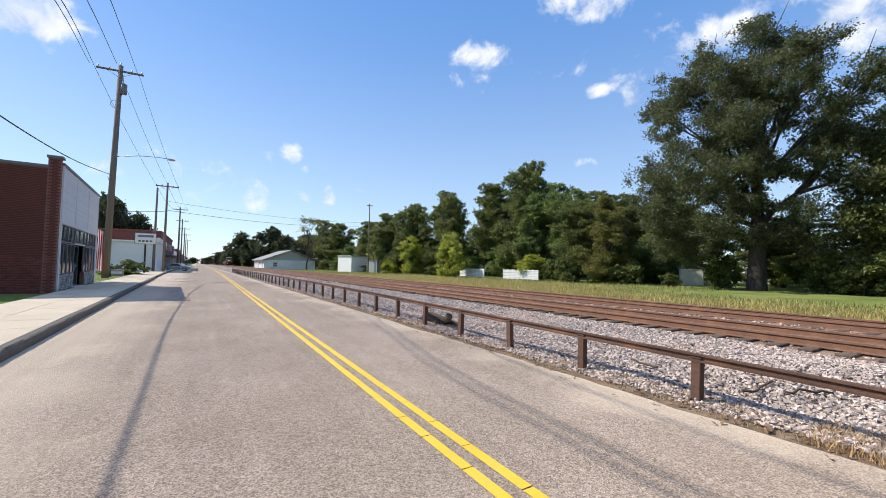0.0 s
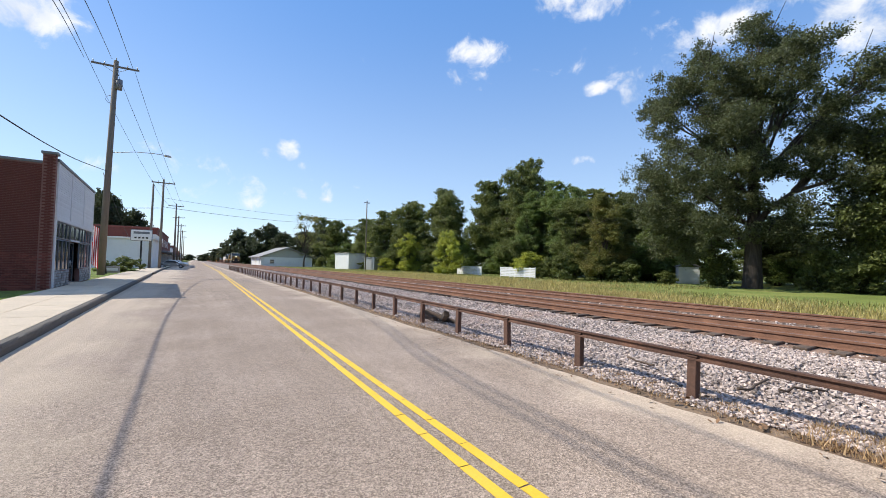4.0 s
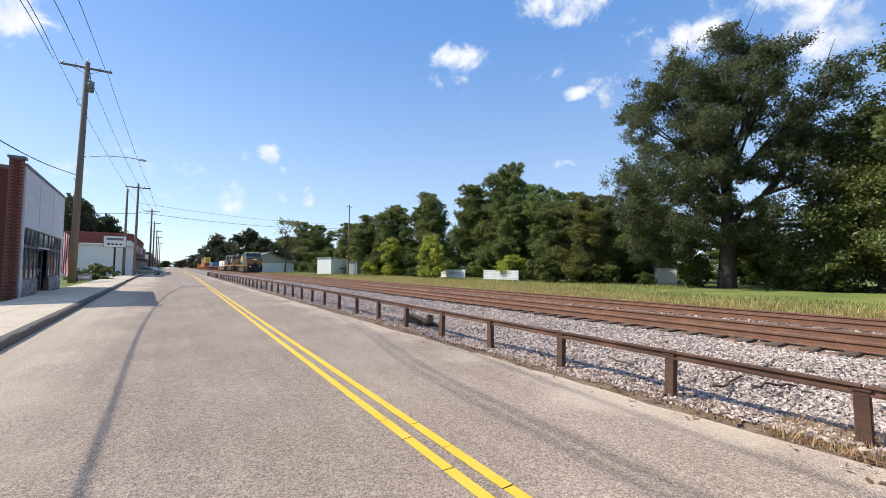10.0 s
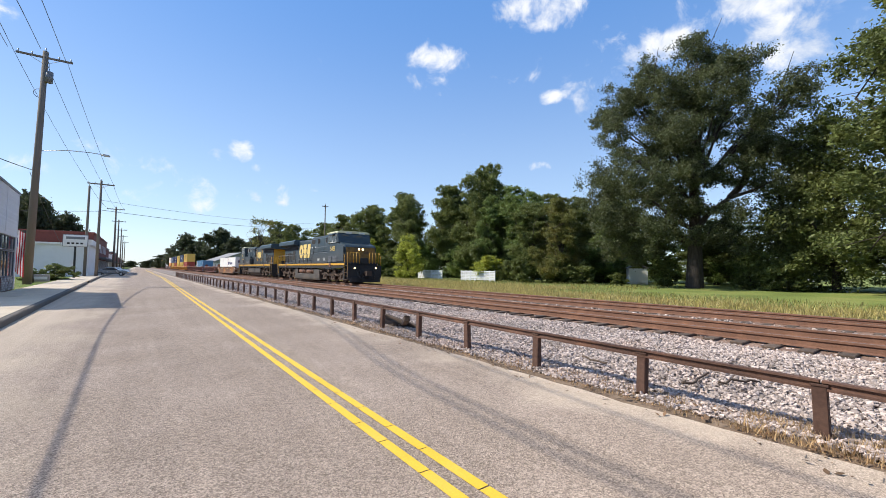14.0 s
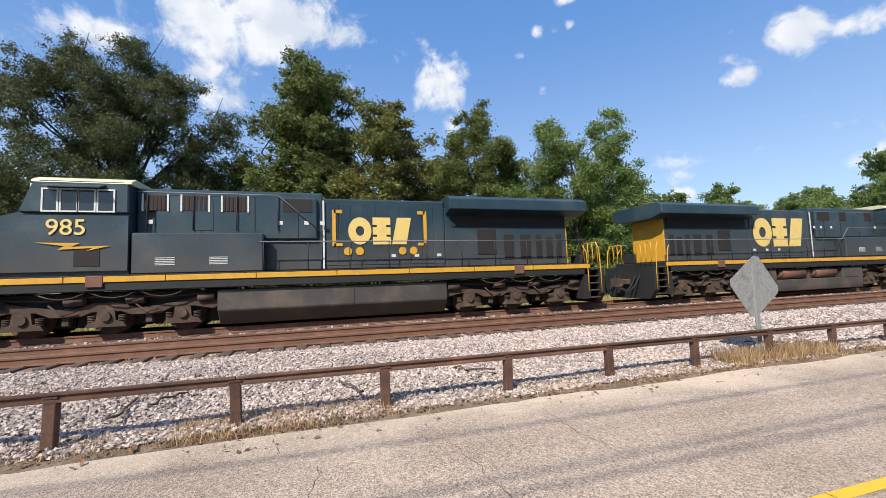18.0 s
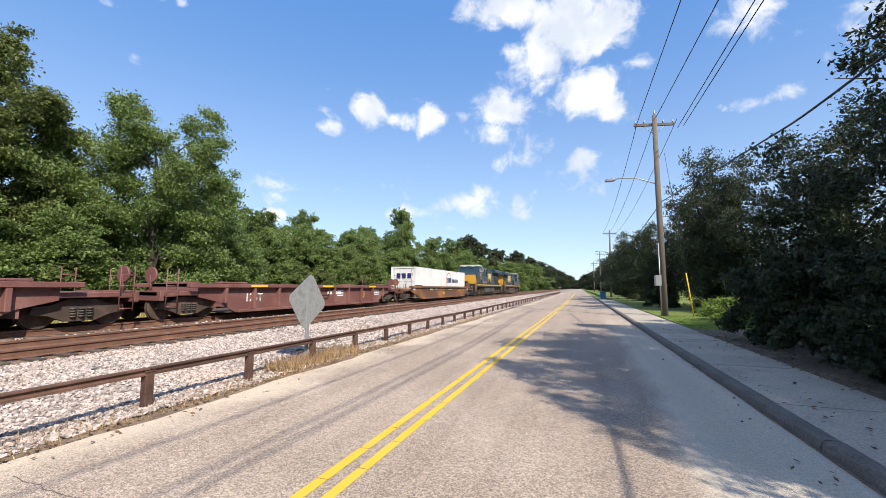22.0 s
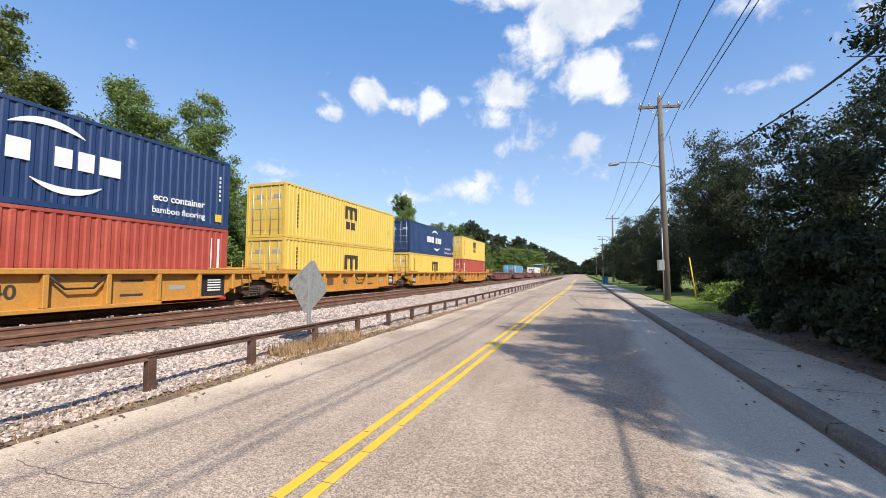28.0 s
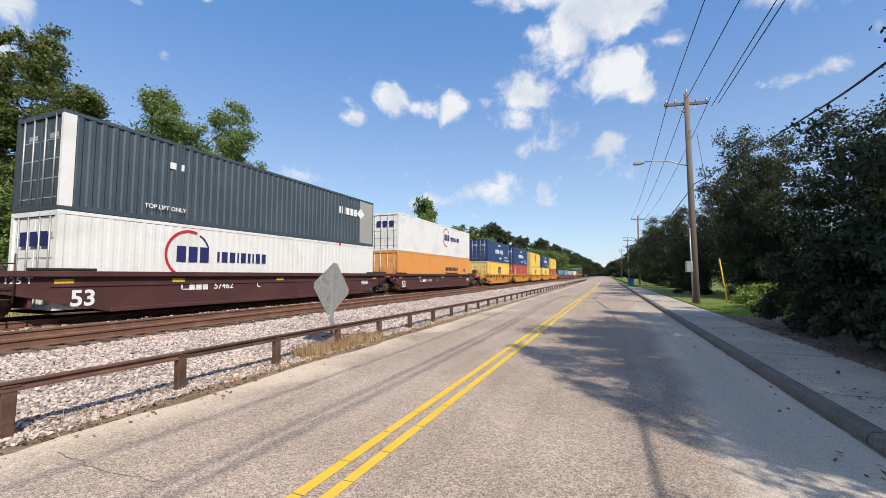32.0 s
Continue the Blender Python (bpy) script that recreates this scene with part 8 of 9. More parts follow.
def container(d0, d1, z0, z1, mat, label, corr=0.28, kind="steel", deco=None, door_mat=None):
    """A box with corner posts, rails, corrugated sides, doors with lock rods and castings."""
    L, H, W = d1 - d0, z1 - z0, 1.22
    th = tagged(empty("shipping_container"), label, "shipping container", "containers on the train")
    m = M[mat]
    bm = bmesh.new()
    for sx in (-1, 1):
        for y in (0.0, L - 0.16):
            a, b = sorted((sx * W, sx * (W - 0.14)))
            box(bm, a, b, y, y + 0.16, 0.0, H)
    for sx in (-1, 1):
        a, b = sorted((sx * W, sx * (W - 0.09)))
        box(bm, a, b, 0.16, L - 0.16, 0.0, 0.15)
        box(bm, a, b, 0.16, L - 0.16, H - 0.10, H)
    for y in (0.0, L - 0.1):
        box(bm, -W + 0.14, W - 0.14, y, y + 0.1, 0, 0.15)
        box(bm, -W + 0.14, W - 0.14, y, y + 0.1, H - 0.14, H)
    part("corner_frame", bm, m, th)
    n = max(6, int((L - 0.32) / corr))
    st = (L - 0.32) / n
    for sx in (-1, 1):
        bm = bmesh.new()
        prev = None
        depth = 0.036 if kind == "steel" else 0.006
        for i in range(n):
            y = 0.16 + i * st
            for f, dx in ((0.0, 0.0), (0.36, 0.0), (0.5, depth), (0.86, depth)):
                x = sx * (W - 0.012 - dx)
                p = (bm.verts.new((x, y + f * st, 0.15)), bm.verts.new((x, y + f * st, H - 0.10)))
                if prev:
                    bm.faces.new((prev[0], p[0], p[1], prev[1]))
                prev = p
        p = (bm.verts.new((sx * (W - 0.012), L - 0.16, 0.15)), bm.verts.new((sx * (W - 0.012), L - 0.16, H - 0.10)))
        bm.faces.new((prev[0], p[0], p[1], prev[1]))
        part("side_panel", bm, m, th)
    part("roof_panel", box(bmesh.new(), -W + 0.02, W - 0.02, 0.1, L - 0.1, H - 0.05, H - 0.015), m, th)
    part("floor_panel", box(bmesh.new(), -W + 0.05, W - 0.05, 0.1, L - 0.1, 0.04, 0.12), M["black"], th)
    # plain front end, ribbed
    bm = bmesh.new()
    for i in range(9):
        x = -W + 0.14 + i * (2 * W - 0.28) / 9
        box(bm, x, x + (2 * W - 0.28) / 9 * 0.55, 0.02, 0.06, 0.15, H - 0.14)
    box(bm, -W + 0.14, W - 0.14, 0.06, 0.08, 0.15, H - 0.14)
    part("end_panel", bm, m, th)
    # doors with rods
    for sx in (-1, 1):
        a, b = sorted((sx * 0.01, sx * (W - 0.15)))
        dr = part("door", bbox(a, b, L - 0.09, L - 0.05, 0.16, H - 0.15, 0.012), M[door_mat or mat], th)
        for x in (0.3, 0.82):
            part("lock_rod", tube(bmesh.new(), (sx * x, L - 0.02, 0.05), (sx * x, L - 0.02, H - 0.06), 0.024, seg=6), M["galv"], dr)
        for k in range(4):
            part("door_trim", box(bmesh.new(), a + 0.08, b - 0.08, L - 0.048, L - 0.04, 0.35 + k * (H - 0.6) / 4, 0.38 + k * (H - 0.6) / 4), M["box_grey"], dr)
        part("placard", box(bmesh.new(), a + 0.15, a + 0.6, L - 0.046, L - 0.04, H - 0.75, H - 0.6), M["box_grey"], dr)
    for sx in (-1, 1):
        for y in (-0.005, L - 0.175):
            for z in (-0.004, H - 0.114):
                a, b = sorted((sx * (W + 0.006), sx * (W - 0.16)))
                part("corner_casting", bbox(a, b, y, y + 0.18, z, z + 0.118, 0.012), m, th)
    if deco:
        deco(th, L, H, -W - 0.004)
    keyed(th, d0)
    th.location.z = z0
    MOVING[-1] = (th, d0, 0.0, z0)
    return th


def arc_shape(parent, cy, cz, ry, rz, a0, a1, t, x, mat, name="logo_arc", taper=False):
    bm = bmesh.new()
    n = 18
    out, inn = [], []
    for i in range(n + 1):
        a = radians(a0 + (a1 - a0) * i / n)
        k = t * (math.sin(PI * i / n) * 0.9 + 0.1 if taper else 1)
        out.append((cy - (ry + k) * math.cos(a), cz + (rz + k) * math.sin(a)))
        inn.append((cy - ry * math.cos(a), cz + rz * math.sin(a)))
    for i in range(n):
        q = [bm.verts.new((x, *p)) for p in (out[i], out[i + 1], inn[i + 1], inn[i])]
        bm.faces.new(q)
    return part(name, bm, mat, parent)


def blocks(parent, y, z, h, widths, gap, x, mat, name="logo_block"):
    """A row of plain blocks, read from larger y to smaller."""
    for w in widths:
        part(name, box(bmesh.new(), x - 0.004, x, y - w, y, z, z + h), mat, parent)
        y -= w + gap


def deco_ring(c, flip=False):
    def f(th, L, H, x):
        y = L * c
        arc_shape(th, y, H * 0.62, 0.78, 0.78, 70, 290, 0.09, x - 0.003, M["red_ink"])
        arc_shape(th, y, H * 0.62, 0.78, 0.78, 20, 60, 0.06, x - 0.003, M["navy_ink"])
        blocks(th, y + 0.45, H * 0.62 - 0.28, 0.56, (0.34, 0.34, 0.36), 0.1, x, M["navy_ink"])
        blocks(th, y - 1.15, H * 0.62 - 0.25, 0.40, (0.1, 0.26, 0.26, 0.08, 0.24, 0.14, 0.08, 0.22, 0.22), 0.1, x, M["navy_ink"])
        for yy in (L + 0.006, -0.012):
            for xx in (0.6, 0.07, -0.46):
                part("logo_block", box(bmesh.new(), -xx - 0.18, -xx + 0.18, yy, yy + 0.006, H * 0.64, H * 0.64 + 0.42), M["navy_ink"], th)
        bars(th, [(3.4, 3.6, H - 0.12, H + 0.03)], x, M["red_ink"])
    return f


def deco_arch(small=True, zc=0.5, c=0.56):
    def f(th, L, H, x):
        y, z, s = L * c, H * zc, 1.08 if small else 1.2
        bm = bmesh.new()
        for k in (0, 1, 2):
            box(bm, x - 0.004, x, y - s * (0.0 + k * 0.52) - s * 0.26, y - s * k * 0.52, z, z + s * 0.72)
        box(bm, x - 0.0045, x - 0.0005, y - s * 1.3, y, z + s * 0.56, z + s * 0.74)
        part("logo_block", bm, M["dark_ink"], th, "plain dark arched logo shape")
        if small:
            blocks(th, y - 0.1, z - 0.62, 0.44, (0.46, 0.46), 0.12, x, M["dark_ink"])
        else:
            arc_shape(th, y - s * 0.65, z - 0.55, 0.75, 0.35, 20, 160, 0.12, x - 0.002, M["dark_ink"])
        bars(th, [(L - 1.0, L - 0.9, H * 0.2 + k * 0.2, H * 0.2 + k * 0.2 + 0.14) for k in range(9)], x, M["dark_ink"])
        bars(th, [(0.7, 1.1, H * 0.45, H * 0.53)], x, M["yellow"])
    return f


def deco_swoosh(th, L, H, x):
    y, z = L * 0.475, H * 0.53
    blocks(th, y + 2.5, z - 0.28, 0.56, (0.42, 0.62, 0.5), 0.14, x, M["white_ink"])
    blocks(th, y + 0.15, z - 0.28, 0.56, (0.42, 0.42, 0.6), 0.14, x, M["white_ink"])
    arc_shape(th, y + 0.3, z - 0.05, 1.5, 0.85, 55, 125, 0.2, x - 0.003, M["white_ink"], taper=True)
    arc_shape(th, y - 0.2, z + 0.05, 1.5, 0.9, 235, 305, 0.2, x - 0.003, M["white_ink"], taper=True)
    side_text(th, "eco container", 0.36, 2.15, H * 0.30, M["white_ink"], x - 0.004, 0.008)
    side_text(th, "bamboo flooring", 0.31, 2.15, H * 0.14, M["white_ink"], x - 0.004, 0.004)
    bars(th, [(0.35, 0.65, 0.25, 0.55)], x, M["yellow"])
    bars(th, [(0.42, 0.5, H * 0.4 + k * 0.18, H * 0.4 + k * 0.18 + 0.1) for k in range(6)], x, M["white_ink"])


def deco_red(th, L, H, x):
    bars(th, [(L - 1.15, L - 0.75, 0.25 + k * 0.34, 0.5 + k * 0.34) for k in range(6)], x, M["white_ink"])
    bars(th, [(0.4, 0.5, 0.3, H - 0.4), (0.75, 0.8, 0.6, H - 0.4)], x, M["white_ink"])


def deco_blue(th, L, H, x):
    bars(th, [(L - 0.62, L - 0.05, H - 0.75, H - 0.18)], x, M["yellow"])
    side_text(th, "45", 0.62, L - 0.42, H * 0.5, M["white_ink"], x - 0.006, 0.012)
    bars(th, [(L - 2.3, L - 1.6, 0.2, H - 0.4)], x - 0.002, M["white_ink"])
    bars(th, [(0.25, 0.7, H - 0.9, H - 0.45), (0.9, 1.3, H * 0.5, H * 0.55), (1.0, 1.3, H * 0.6, H * 0.65)], x, M["white_ink"])


def deco_slate(th, L, H, x):
    side_text(th, "TOP LIFT ONLY", 0.2, L - 2.9, 0.45, M["white_ink"], x - 0.045, 0.004)
    blocks(th, 3.6, H * 0.6, 0.4, (0.16, 0.3, 0.3, 0.3, 0.3), 0.1, x, M["white_ink"])
    bm = bmesh.new()
    prism(bm, [(1.45, H * 0.57), (1.05, H * 0.67), (0.65 + 0.8, H * 0.80), (1.85, H * 0.67)], "x", x - 0.004, x)
    part("logo_diamond", bm, M["white_ink"], th)
    bars(th, [(L - 3.5, L - 3.0, H * 0.66, H * 0.74)], x, M["white_ink"])
    for y in (3.2, L - 3.3):
        part("lift_post", bbox(x - 0.02, x + 0.12, y - 0.09, y + 0.09, 0, H, 0.01), M["box_slate"], th)
    part("end_band", box(bmesh.new(), x - 0.006, x + 0.1, L - 0.3, L + 0.003, 0.1, H - 0.1), M["box_white"], th)
    part("end_band", box(bmesh.new(), x - 0.002, x + 0.02, 0.1, 1.5, 0.16, H - 0.12), M["box_grey"], th)


def deco_orange(th, L, H, x):
    blocks(th, L * 0.30 + 2.2, H * 0.5, 0.34, (0.3, 0.3, 0.3, 0.3, 0.3, 0.12, 0.3, 0.3, 0.3), 0.1, x, M["dark_ink"])
    bars(th, [(L * 0.3 - 1.2, L * 0.3 + 2.2, H * 0.40, H * 0.44)], x, M["dark_ink"])
    bars(th, [(1.6, 2.0, H * 0.5, H * 0.58)], x, M["dark_ink"])
    for y in (3.2, L - 3.3):
        part("lift_post", bbox(x - 0.012, x + 0.1, y - 0.08, y + 0.08, 0, H, 0.008), M["box_orange"], th)


def car_truck(parent, yc, key):
    """A four-wheel freight truck."""
    for dy in (-0.9, 0.9):
        wheelset(parent, yc + dy, 0.46, key)
    for s in (-1, 1):
        a, b = sorted((s * 0.93, s * 1.08))
        bm = bmesh.new()
        prism(bm, [(yc - 1.2, 0.42), (yc - 1.15, 0.62), (yc - 0.75, 0.66), (yc - 0.35, 0.82), (yc + 0.35, 0.82), (yc + 0.75, 0.66), (yc + 1.15, 0.62), (yc + 1.2, 0.42), (yc + 0.8, 0.36), (yc + 0.38, 0.18), (yc - 0.38, 0.18), (yc - 0.8, 0.36)], "x", a, b)
        part("side_frame", bm, M["truck_grime"], parent)
        bm = bmesh.new()
        for e in (-0.22, 0.0, 0.22):
            for k in range(4):
                tube(bm, (s * 1.09, yc + e, 0.3 + k * 0.075), (s * 1.09, yc + e, 0.34 + k * 0.075), 0.085, seg=8)
        part("spring_nest", bm, M["tank_grime"], parent)
    part("bolster", bbox(-1.05, 1.05, yc - 0.2, yc + 0.2, 0.5, 0.78, 0.02), M["truck_grime"], parent)
    for e in (-0.46, 0.46):
        part("brake_beam", bbox(-0.8, 0.8, yc + e - 0.3, yc + e + 0.3, 0.22, 0.72, 0.02), M["black"], parent)


def well_car(d0, d1, c0, c1, mat, label, ribs=True, ends=("full", "full"), marks=None, key=True, top_strip=None):
    """A well car between d0 and d1 whose well spans c0..c1. ends: full (own truck), shared (half a platform) or joint (its truck under the joint)."""
    th = tagged(empty("well_car"), label, "rail car", "well cars of the train")
    m = M[mat]
    w0, w1, L = c0 - d0 - 0.35, c1 - d0 + 0.35, d1 - d0
    top, low = 1.30, 0.14
    xi = 1.27 if ribs else 1.35
    for s in (-1, 1):
        a, b = sorted((s * (xi + 0.01), s * (xi + 0.05)))
        bm = bmesh.new()
        cut = 0.9 if ribs else 1.7
        prism(bm, [(w0 - 0.9, top - 0.5), (w0 - 0.9, top), (w1 + 0.9, top), (w1 + 0.9, top - 0.5), (w1, low + 0.45), (w1 - cut, low), (w0 + cut, low), (w0, low + 0.45)], "x", a, b)
        part("side_sheet", bm, m, th)
        a, b = sorted((s * (xi + 0.01), s * 1.53))
        part("top_chord", bbox(a, b, w0 - 1.4, w1 + 1.4, top - 0.14, top + 0.02, 0.015), M[top_strip] if top_strip else m, th)
        part("bottom_chord", bbox(a, b, w0 + cut, w1 - cut, low - 0.02, low + 0.1, 0.015), m, th)
        if ribs:
            n = max(8, int((w1 - w0) / 1.45))
            for k in range(n + 1):
                y = w0 + 0.25 + (w1 - w0 - 0.5) * k / n
                z0 = low + 0.1 if w0 + cut < y < w1 - cut else low + 0.4
                part("rib", bbox(a + (0.01 if s < 0 else 0), b - (0.01 if s > 0 else 0), y - 0.07, y + 0.07, z0, top - 0.14, 0.02), m, th)
        else:
            part("sheet_seam", bbox(a + 0.1 if s < 0 else a, b if s < 0 else b - 0.1, w0 + 0.3, w1 - 0.3, top - 0.42, top - 0.36, 0.01), m, th)
        for y in (w0 - 0.2, w1 - 1.3):
            part("guide", bbox(a, b, y, y + 1.5, top + 0.02, top + 0.10, 0.02), M["black"] if not ribs else m, th)
    part("well_floor", bbox(-xi, xi, w0 + 0.5, w1 - 0.5, low - 0.02, low + 0.03, 0.008), M["truck_grime"], th)
    for y in (w0 - 0.1, w1 + 0.02):
        part("bulkhead", bbox(-xi, xi, y, y + 0.08, low + 0.2, top - 0.2, 0.01), m, th)
    for e, kind in zip((0, 1), ends):
        ya, yb = (0.35, w0) if e == 0 else (w1, L - 0.35)
        dirn = 1 if e == 0 else -1
        ye = 0.0 if e == 0 else L
        part("end_platform", bbox(-1.3, 1.3, min(ya, yb), max(ya, yb), 0.86, 1.02, 0.02), m, th)
        part("centre_sill", bbox(-0.3, 0.3, min(ya, yb), max(ya, yb), 0.62, 0.88, 0.02), M["truck_grime"], th)
        if kind == "full":
            car_truck(th, ye + 1.75 * dirn, key)
            y0, y1 = sorted((ye - 0.1 * dirn, ye + 0.5 * dirn))
            part("coupler", bev(box(bmesh.new(), -0.14, 0.14, y0, y1, 0.68, 0.94), 0.03), M["truck_grime"], th)
            part("end_sill", bbox(-1.45, 1.45, min(ye + 0.35 * dirn, ye + 0.5 * dirn), max(ye + 0.35 * dirn, ye + 0.5 * dirn), 0.7, 1.05, 0.015), m, th)
            for s in (-1, 1):
                bm = bmesh.new()
                yl = ye + 0.55 * dirn
                for yy in (yl, yl + 0.42 * dirn):
                    pipe(bm, [(s * 1.46, yy, 0.42), (s * 1.46, yy, 1.85 if ribs else 1.5)], 0.02, 5)
                for k in range(4 if ribs else 3):
                    pipe(bm, [(s * 1.46, yl, 0.5 + k * 0.36), (s * 1.46, yl + 0.42 * dirn, 0.5 + k * 0.36)], 0.018, 5)
                part("ladder", bm, m, th)
            bm = bmesh.new()
            pipe(bm, [(0.3, ye + 0.4 * dirn, 0.85), (0.32, ye + 0.05 * dirn, 0.5), (0.2, ye - 0.1 * dirn, 0.42)], 0.03, 6)
            part("brake_hose", bm, M["rubber"], th)
            bm = tube(bmesh.new(), (-0.8, ye + 0.42 * dirn, 1.6), (-0.8, ye + 0.5 * dirn, 1.6), 0.28, 0.28, 16)
            tube(bm, (-0.8, ye + 0.46 * dirn, 1.0), (-0.8, ye + 0.46 * dirn, 1.6), 0.05, seg=6)
            part("brake_wheel", bm, m, th)
        elif kind == "joint":
            car_truck(th, ye, key)
        if kind != "full":
            for s in (-1, 1):
                bm = bmesh.new()
                yl = ye + 0.7 * dirn
                for yy in (yl, yl + 0.4 * dirn):
                    pipe(bm, [(s * 1.46, yy, 0.5), (s * 1.46, yy, 1.75)], 0.02, 5)
                for k in range(4):
                    pipe(bm, [(s * 1.46, yl, 0.6 + k * 0.3), (s * 1.46, yl + 0.4 * dirn, 0.6 + k * 0.3)], 0.018, 5)
                part("ladder", bm, m, th)
            part("end_post", bbox(-1.0, 1.0, min(ye + 0.4 * dirn, ye + 0.5 * dirn), max(ye + 0.4 * dirn, ye + 0.5 * dirn), 1.0, 1.45, 0.015), m, th)
    if marks:
        marks(th, w0, w1, -(xi + 0.052))
    return keyed(th, d0)


def marks_ribbed(th, w0, w1, x, free=()):
    n = max(8, int((w1 - w0) / 1.45))
    rng = random.Random(int(w1 * 100))
    for k in range(n):
        if k in free or k - n in free:
            continue
        y = w0 + 0.25 + (w1 - w0 - 0.5) * (k + 0.5) / n
        r = rng.random()
        if r < 0.35:
            bars(th, [(y - 0.35, y + 0.3, 0.95 - i * 0.14, 1.02 - i * 0.14) for i in range(3)], x, M["white_ink"])
        elif r < 0.55:
            bars(th, [(y - 0.22, y + 0.22, 0.5, 0.85)], x, M["rust_orange"])
        elif r < 0.7:
            bars(th, [(y - 0.3, y + 0.3, 0.45, 0.52)], x, M["white_ink"])
    for y in (w0 + 2, (w0 + w1) / 2, w1 - 2):
        bars(th, [(y - 0.5, y + 0.5, 1.19, 1.29)], -1.534, M["yellow"])
    y = (w0 + w1) / 2 + 0.2
    part("brake_chain", pipe(bmesh.new(), [(-1.46, y + 0.6, 1.12), (-1.49, y + 0.3, 0.74), (-1.49, y - 0.3, 0.74), (-1.46, y - 0.6, 1.12)], 0.03, 6), M["black"], th)


def marks_maroon(th, w0, w1, x):
    marks_ribbed(th, w0, w1, x, (1, 2, 6, -1, -2))
    side_text(th, "53", 0.62, w0 + 3.0, 0.72, M["loco_yellow"], x - 0.006, 0.01)
    bars(th, [(w0 + 5.6, w0 + 7.0, 0.78, 0.95)], x - 0.002, M["white_ink"])
    arc_shape(th, w0 + 9.2, 0.72, 0.3, 0.22, 60, 300, 0.1, x - 0.004, M["white_ink"])
    side_text(th, "125T", 0.5, w1 - 1.9, 0.72, M["white_ink"], x - 0.006, 0.006)


def marks_graffiti(th, w0, w1, x):
    n = max(8, int((w1 - w0) / 1.45))
    for k in range(2, n - 2):
        y = w0 + 0.25 + (w1 - w0 - 0.5) * (k + 0.5) / n
        bm = bmesh.new()
        prev = None
        for i in range(44):
            a = (i / 43 * (3.1 + 0.3 * (k % 4)) + 0.4 * (k % 3)) * PI
            r = (0.42 - 0.024 * a) * (1 + 0.16 * math.sin(a * 1.5 + k * 2.1))
            p = Vector((x - 0.004, y - r * math.cos(a) * 1.05, 0.68 + r * math.sin(a) * 0.95))
            o = Vector((0, -math.cos(a), math.sin(a))) * 0.022
            q = (bm.verts.new(p - o), bm.verts.new(p + o))
            if prev:
                bm.faces.new((prev[0], prev[1], q[1], q[0]))
            prev = q
        part("graffiti_swirl", bm, M["chalk_ink"], th, "faded white sprayed spiral")


def marks_yellow(th, w0, w1, x):
    L = w1 - w0
    n = max(8, int(L / 1.45))
    ys = [w0 + 0.25 + (L - 0.5) * (k + 0.5) / n for k in range(n)]
    part("marking_panel", box(bmesh.new(), x - 0.004, x, ys[0] - 0.5, ys[0] + 0.55, 0.3, 1.12), M["black"], th, "black panel with white text bars")
    bars(th, [(ys[0] - 0.3, ys[0] + 0.3, 0.5 + i * 0.1, 0.55 + i * 0.1) for i in range(5)], x - 0.006, M["white_ink"])
    side_text(th, "40", 0.52, ys[4], 0.68, M["dark_ink"], x - 0.006, 0.012)
    bars(th, [(ys[1] - 0.3, ys[1] + 0.3, 0.6, 0.75)], x, M["box_grey"])
    bars(th, [(ys[2] - 0.35, ys[2] + 0.35, 0.9, 0.98), (ys[2] - 0.35, ys[2] + 0.35, 0.45, 0.52)], x, M["dark_ink"])
    bars(th, [(ys[5] - 0.3, ys[5] + 0.3, 0.5, 0.95)], x, M["rust_orange"])
    part("hazard_strip", box(bmesh.new(), -1.53, -1.5, ys[0] - 0.4, ys[1] + 0.7, 0.14, 0.24), M["red_ink"], th)
    bm = bmesh.new()
    pipe(bm, [(-1.47, ys[3] + 0.7, 1.1), (-1.5, ys[3] + 0.35, 0.75), (-1.5, ys[3] - 0.35, 0.75), (-1.47, ys[3] - 0.7, 1.1)], 0.035, 6)
    part("brake_rod", bm, M["black"], th)
    bars(th, [(ys[-1] - 0.4, ys[-1] + 0.4, 0.35, 1.1)], x, M["black"])
    side_text(th, "125T", 0.4, ys[-1], 0.62, M["white_ink"], x - 0.01, 0.006)


def marks_smooth(th, w0, w1, x):
    side_text(th, "53", 0.62, w1 - 1.05, 0.54, M["white_ink"], x - 0.006, 0.016)
    side_text(th, "57462", 0.34, (w0 + w1) / 2 + 2.9, 0.80, M["white_ink"], x - 0.006, 0.006)
    blocks(th, (w0 + w1) / 2 + 4.3, 0.68, 0.24, (0.2, 0.22, 0.2), 0.05, x, M["white_ink"])
    side_text(th, "C", 0.3, (w0 + w1) / 2 + 1.2, 0.80, M["white_ink"], x - 0.006, 0.004)
    side_text(th, "125 T", 0.24, w1 + 0.35, 1.06, M["white_ink"], x - 0.006, 0.004)
    for y in (w0 + 0.4, w0 + 3.8, (w0 + w1) / 2, w1 - 3.8, w1 - 0.6):
        bars(th, [(y - 0.22, y + 0.22, 0.98, 1.1)], x, M["yellow"])
    bars(th, [(w0 + 1.2, w0 + 1.9, 0.9 - i * 0.08, 0.94 - i * 0.08) for i in range(4)] + [(w1 - 4.6, w1 - 3.9, 0.7, 0.73), (w1 - 4.6, w1 - 3.9, 0.9, 0.93), (w1 - 4.6, w1 - 4.55, 0.7, 0.93), (w1 - 3.95, w1 - 3.9, 0.7, 0.93)], x, M["white_ink"])


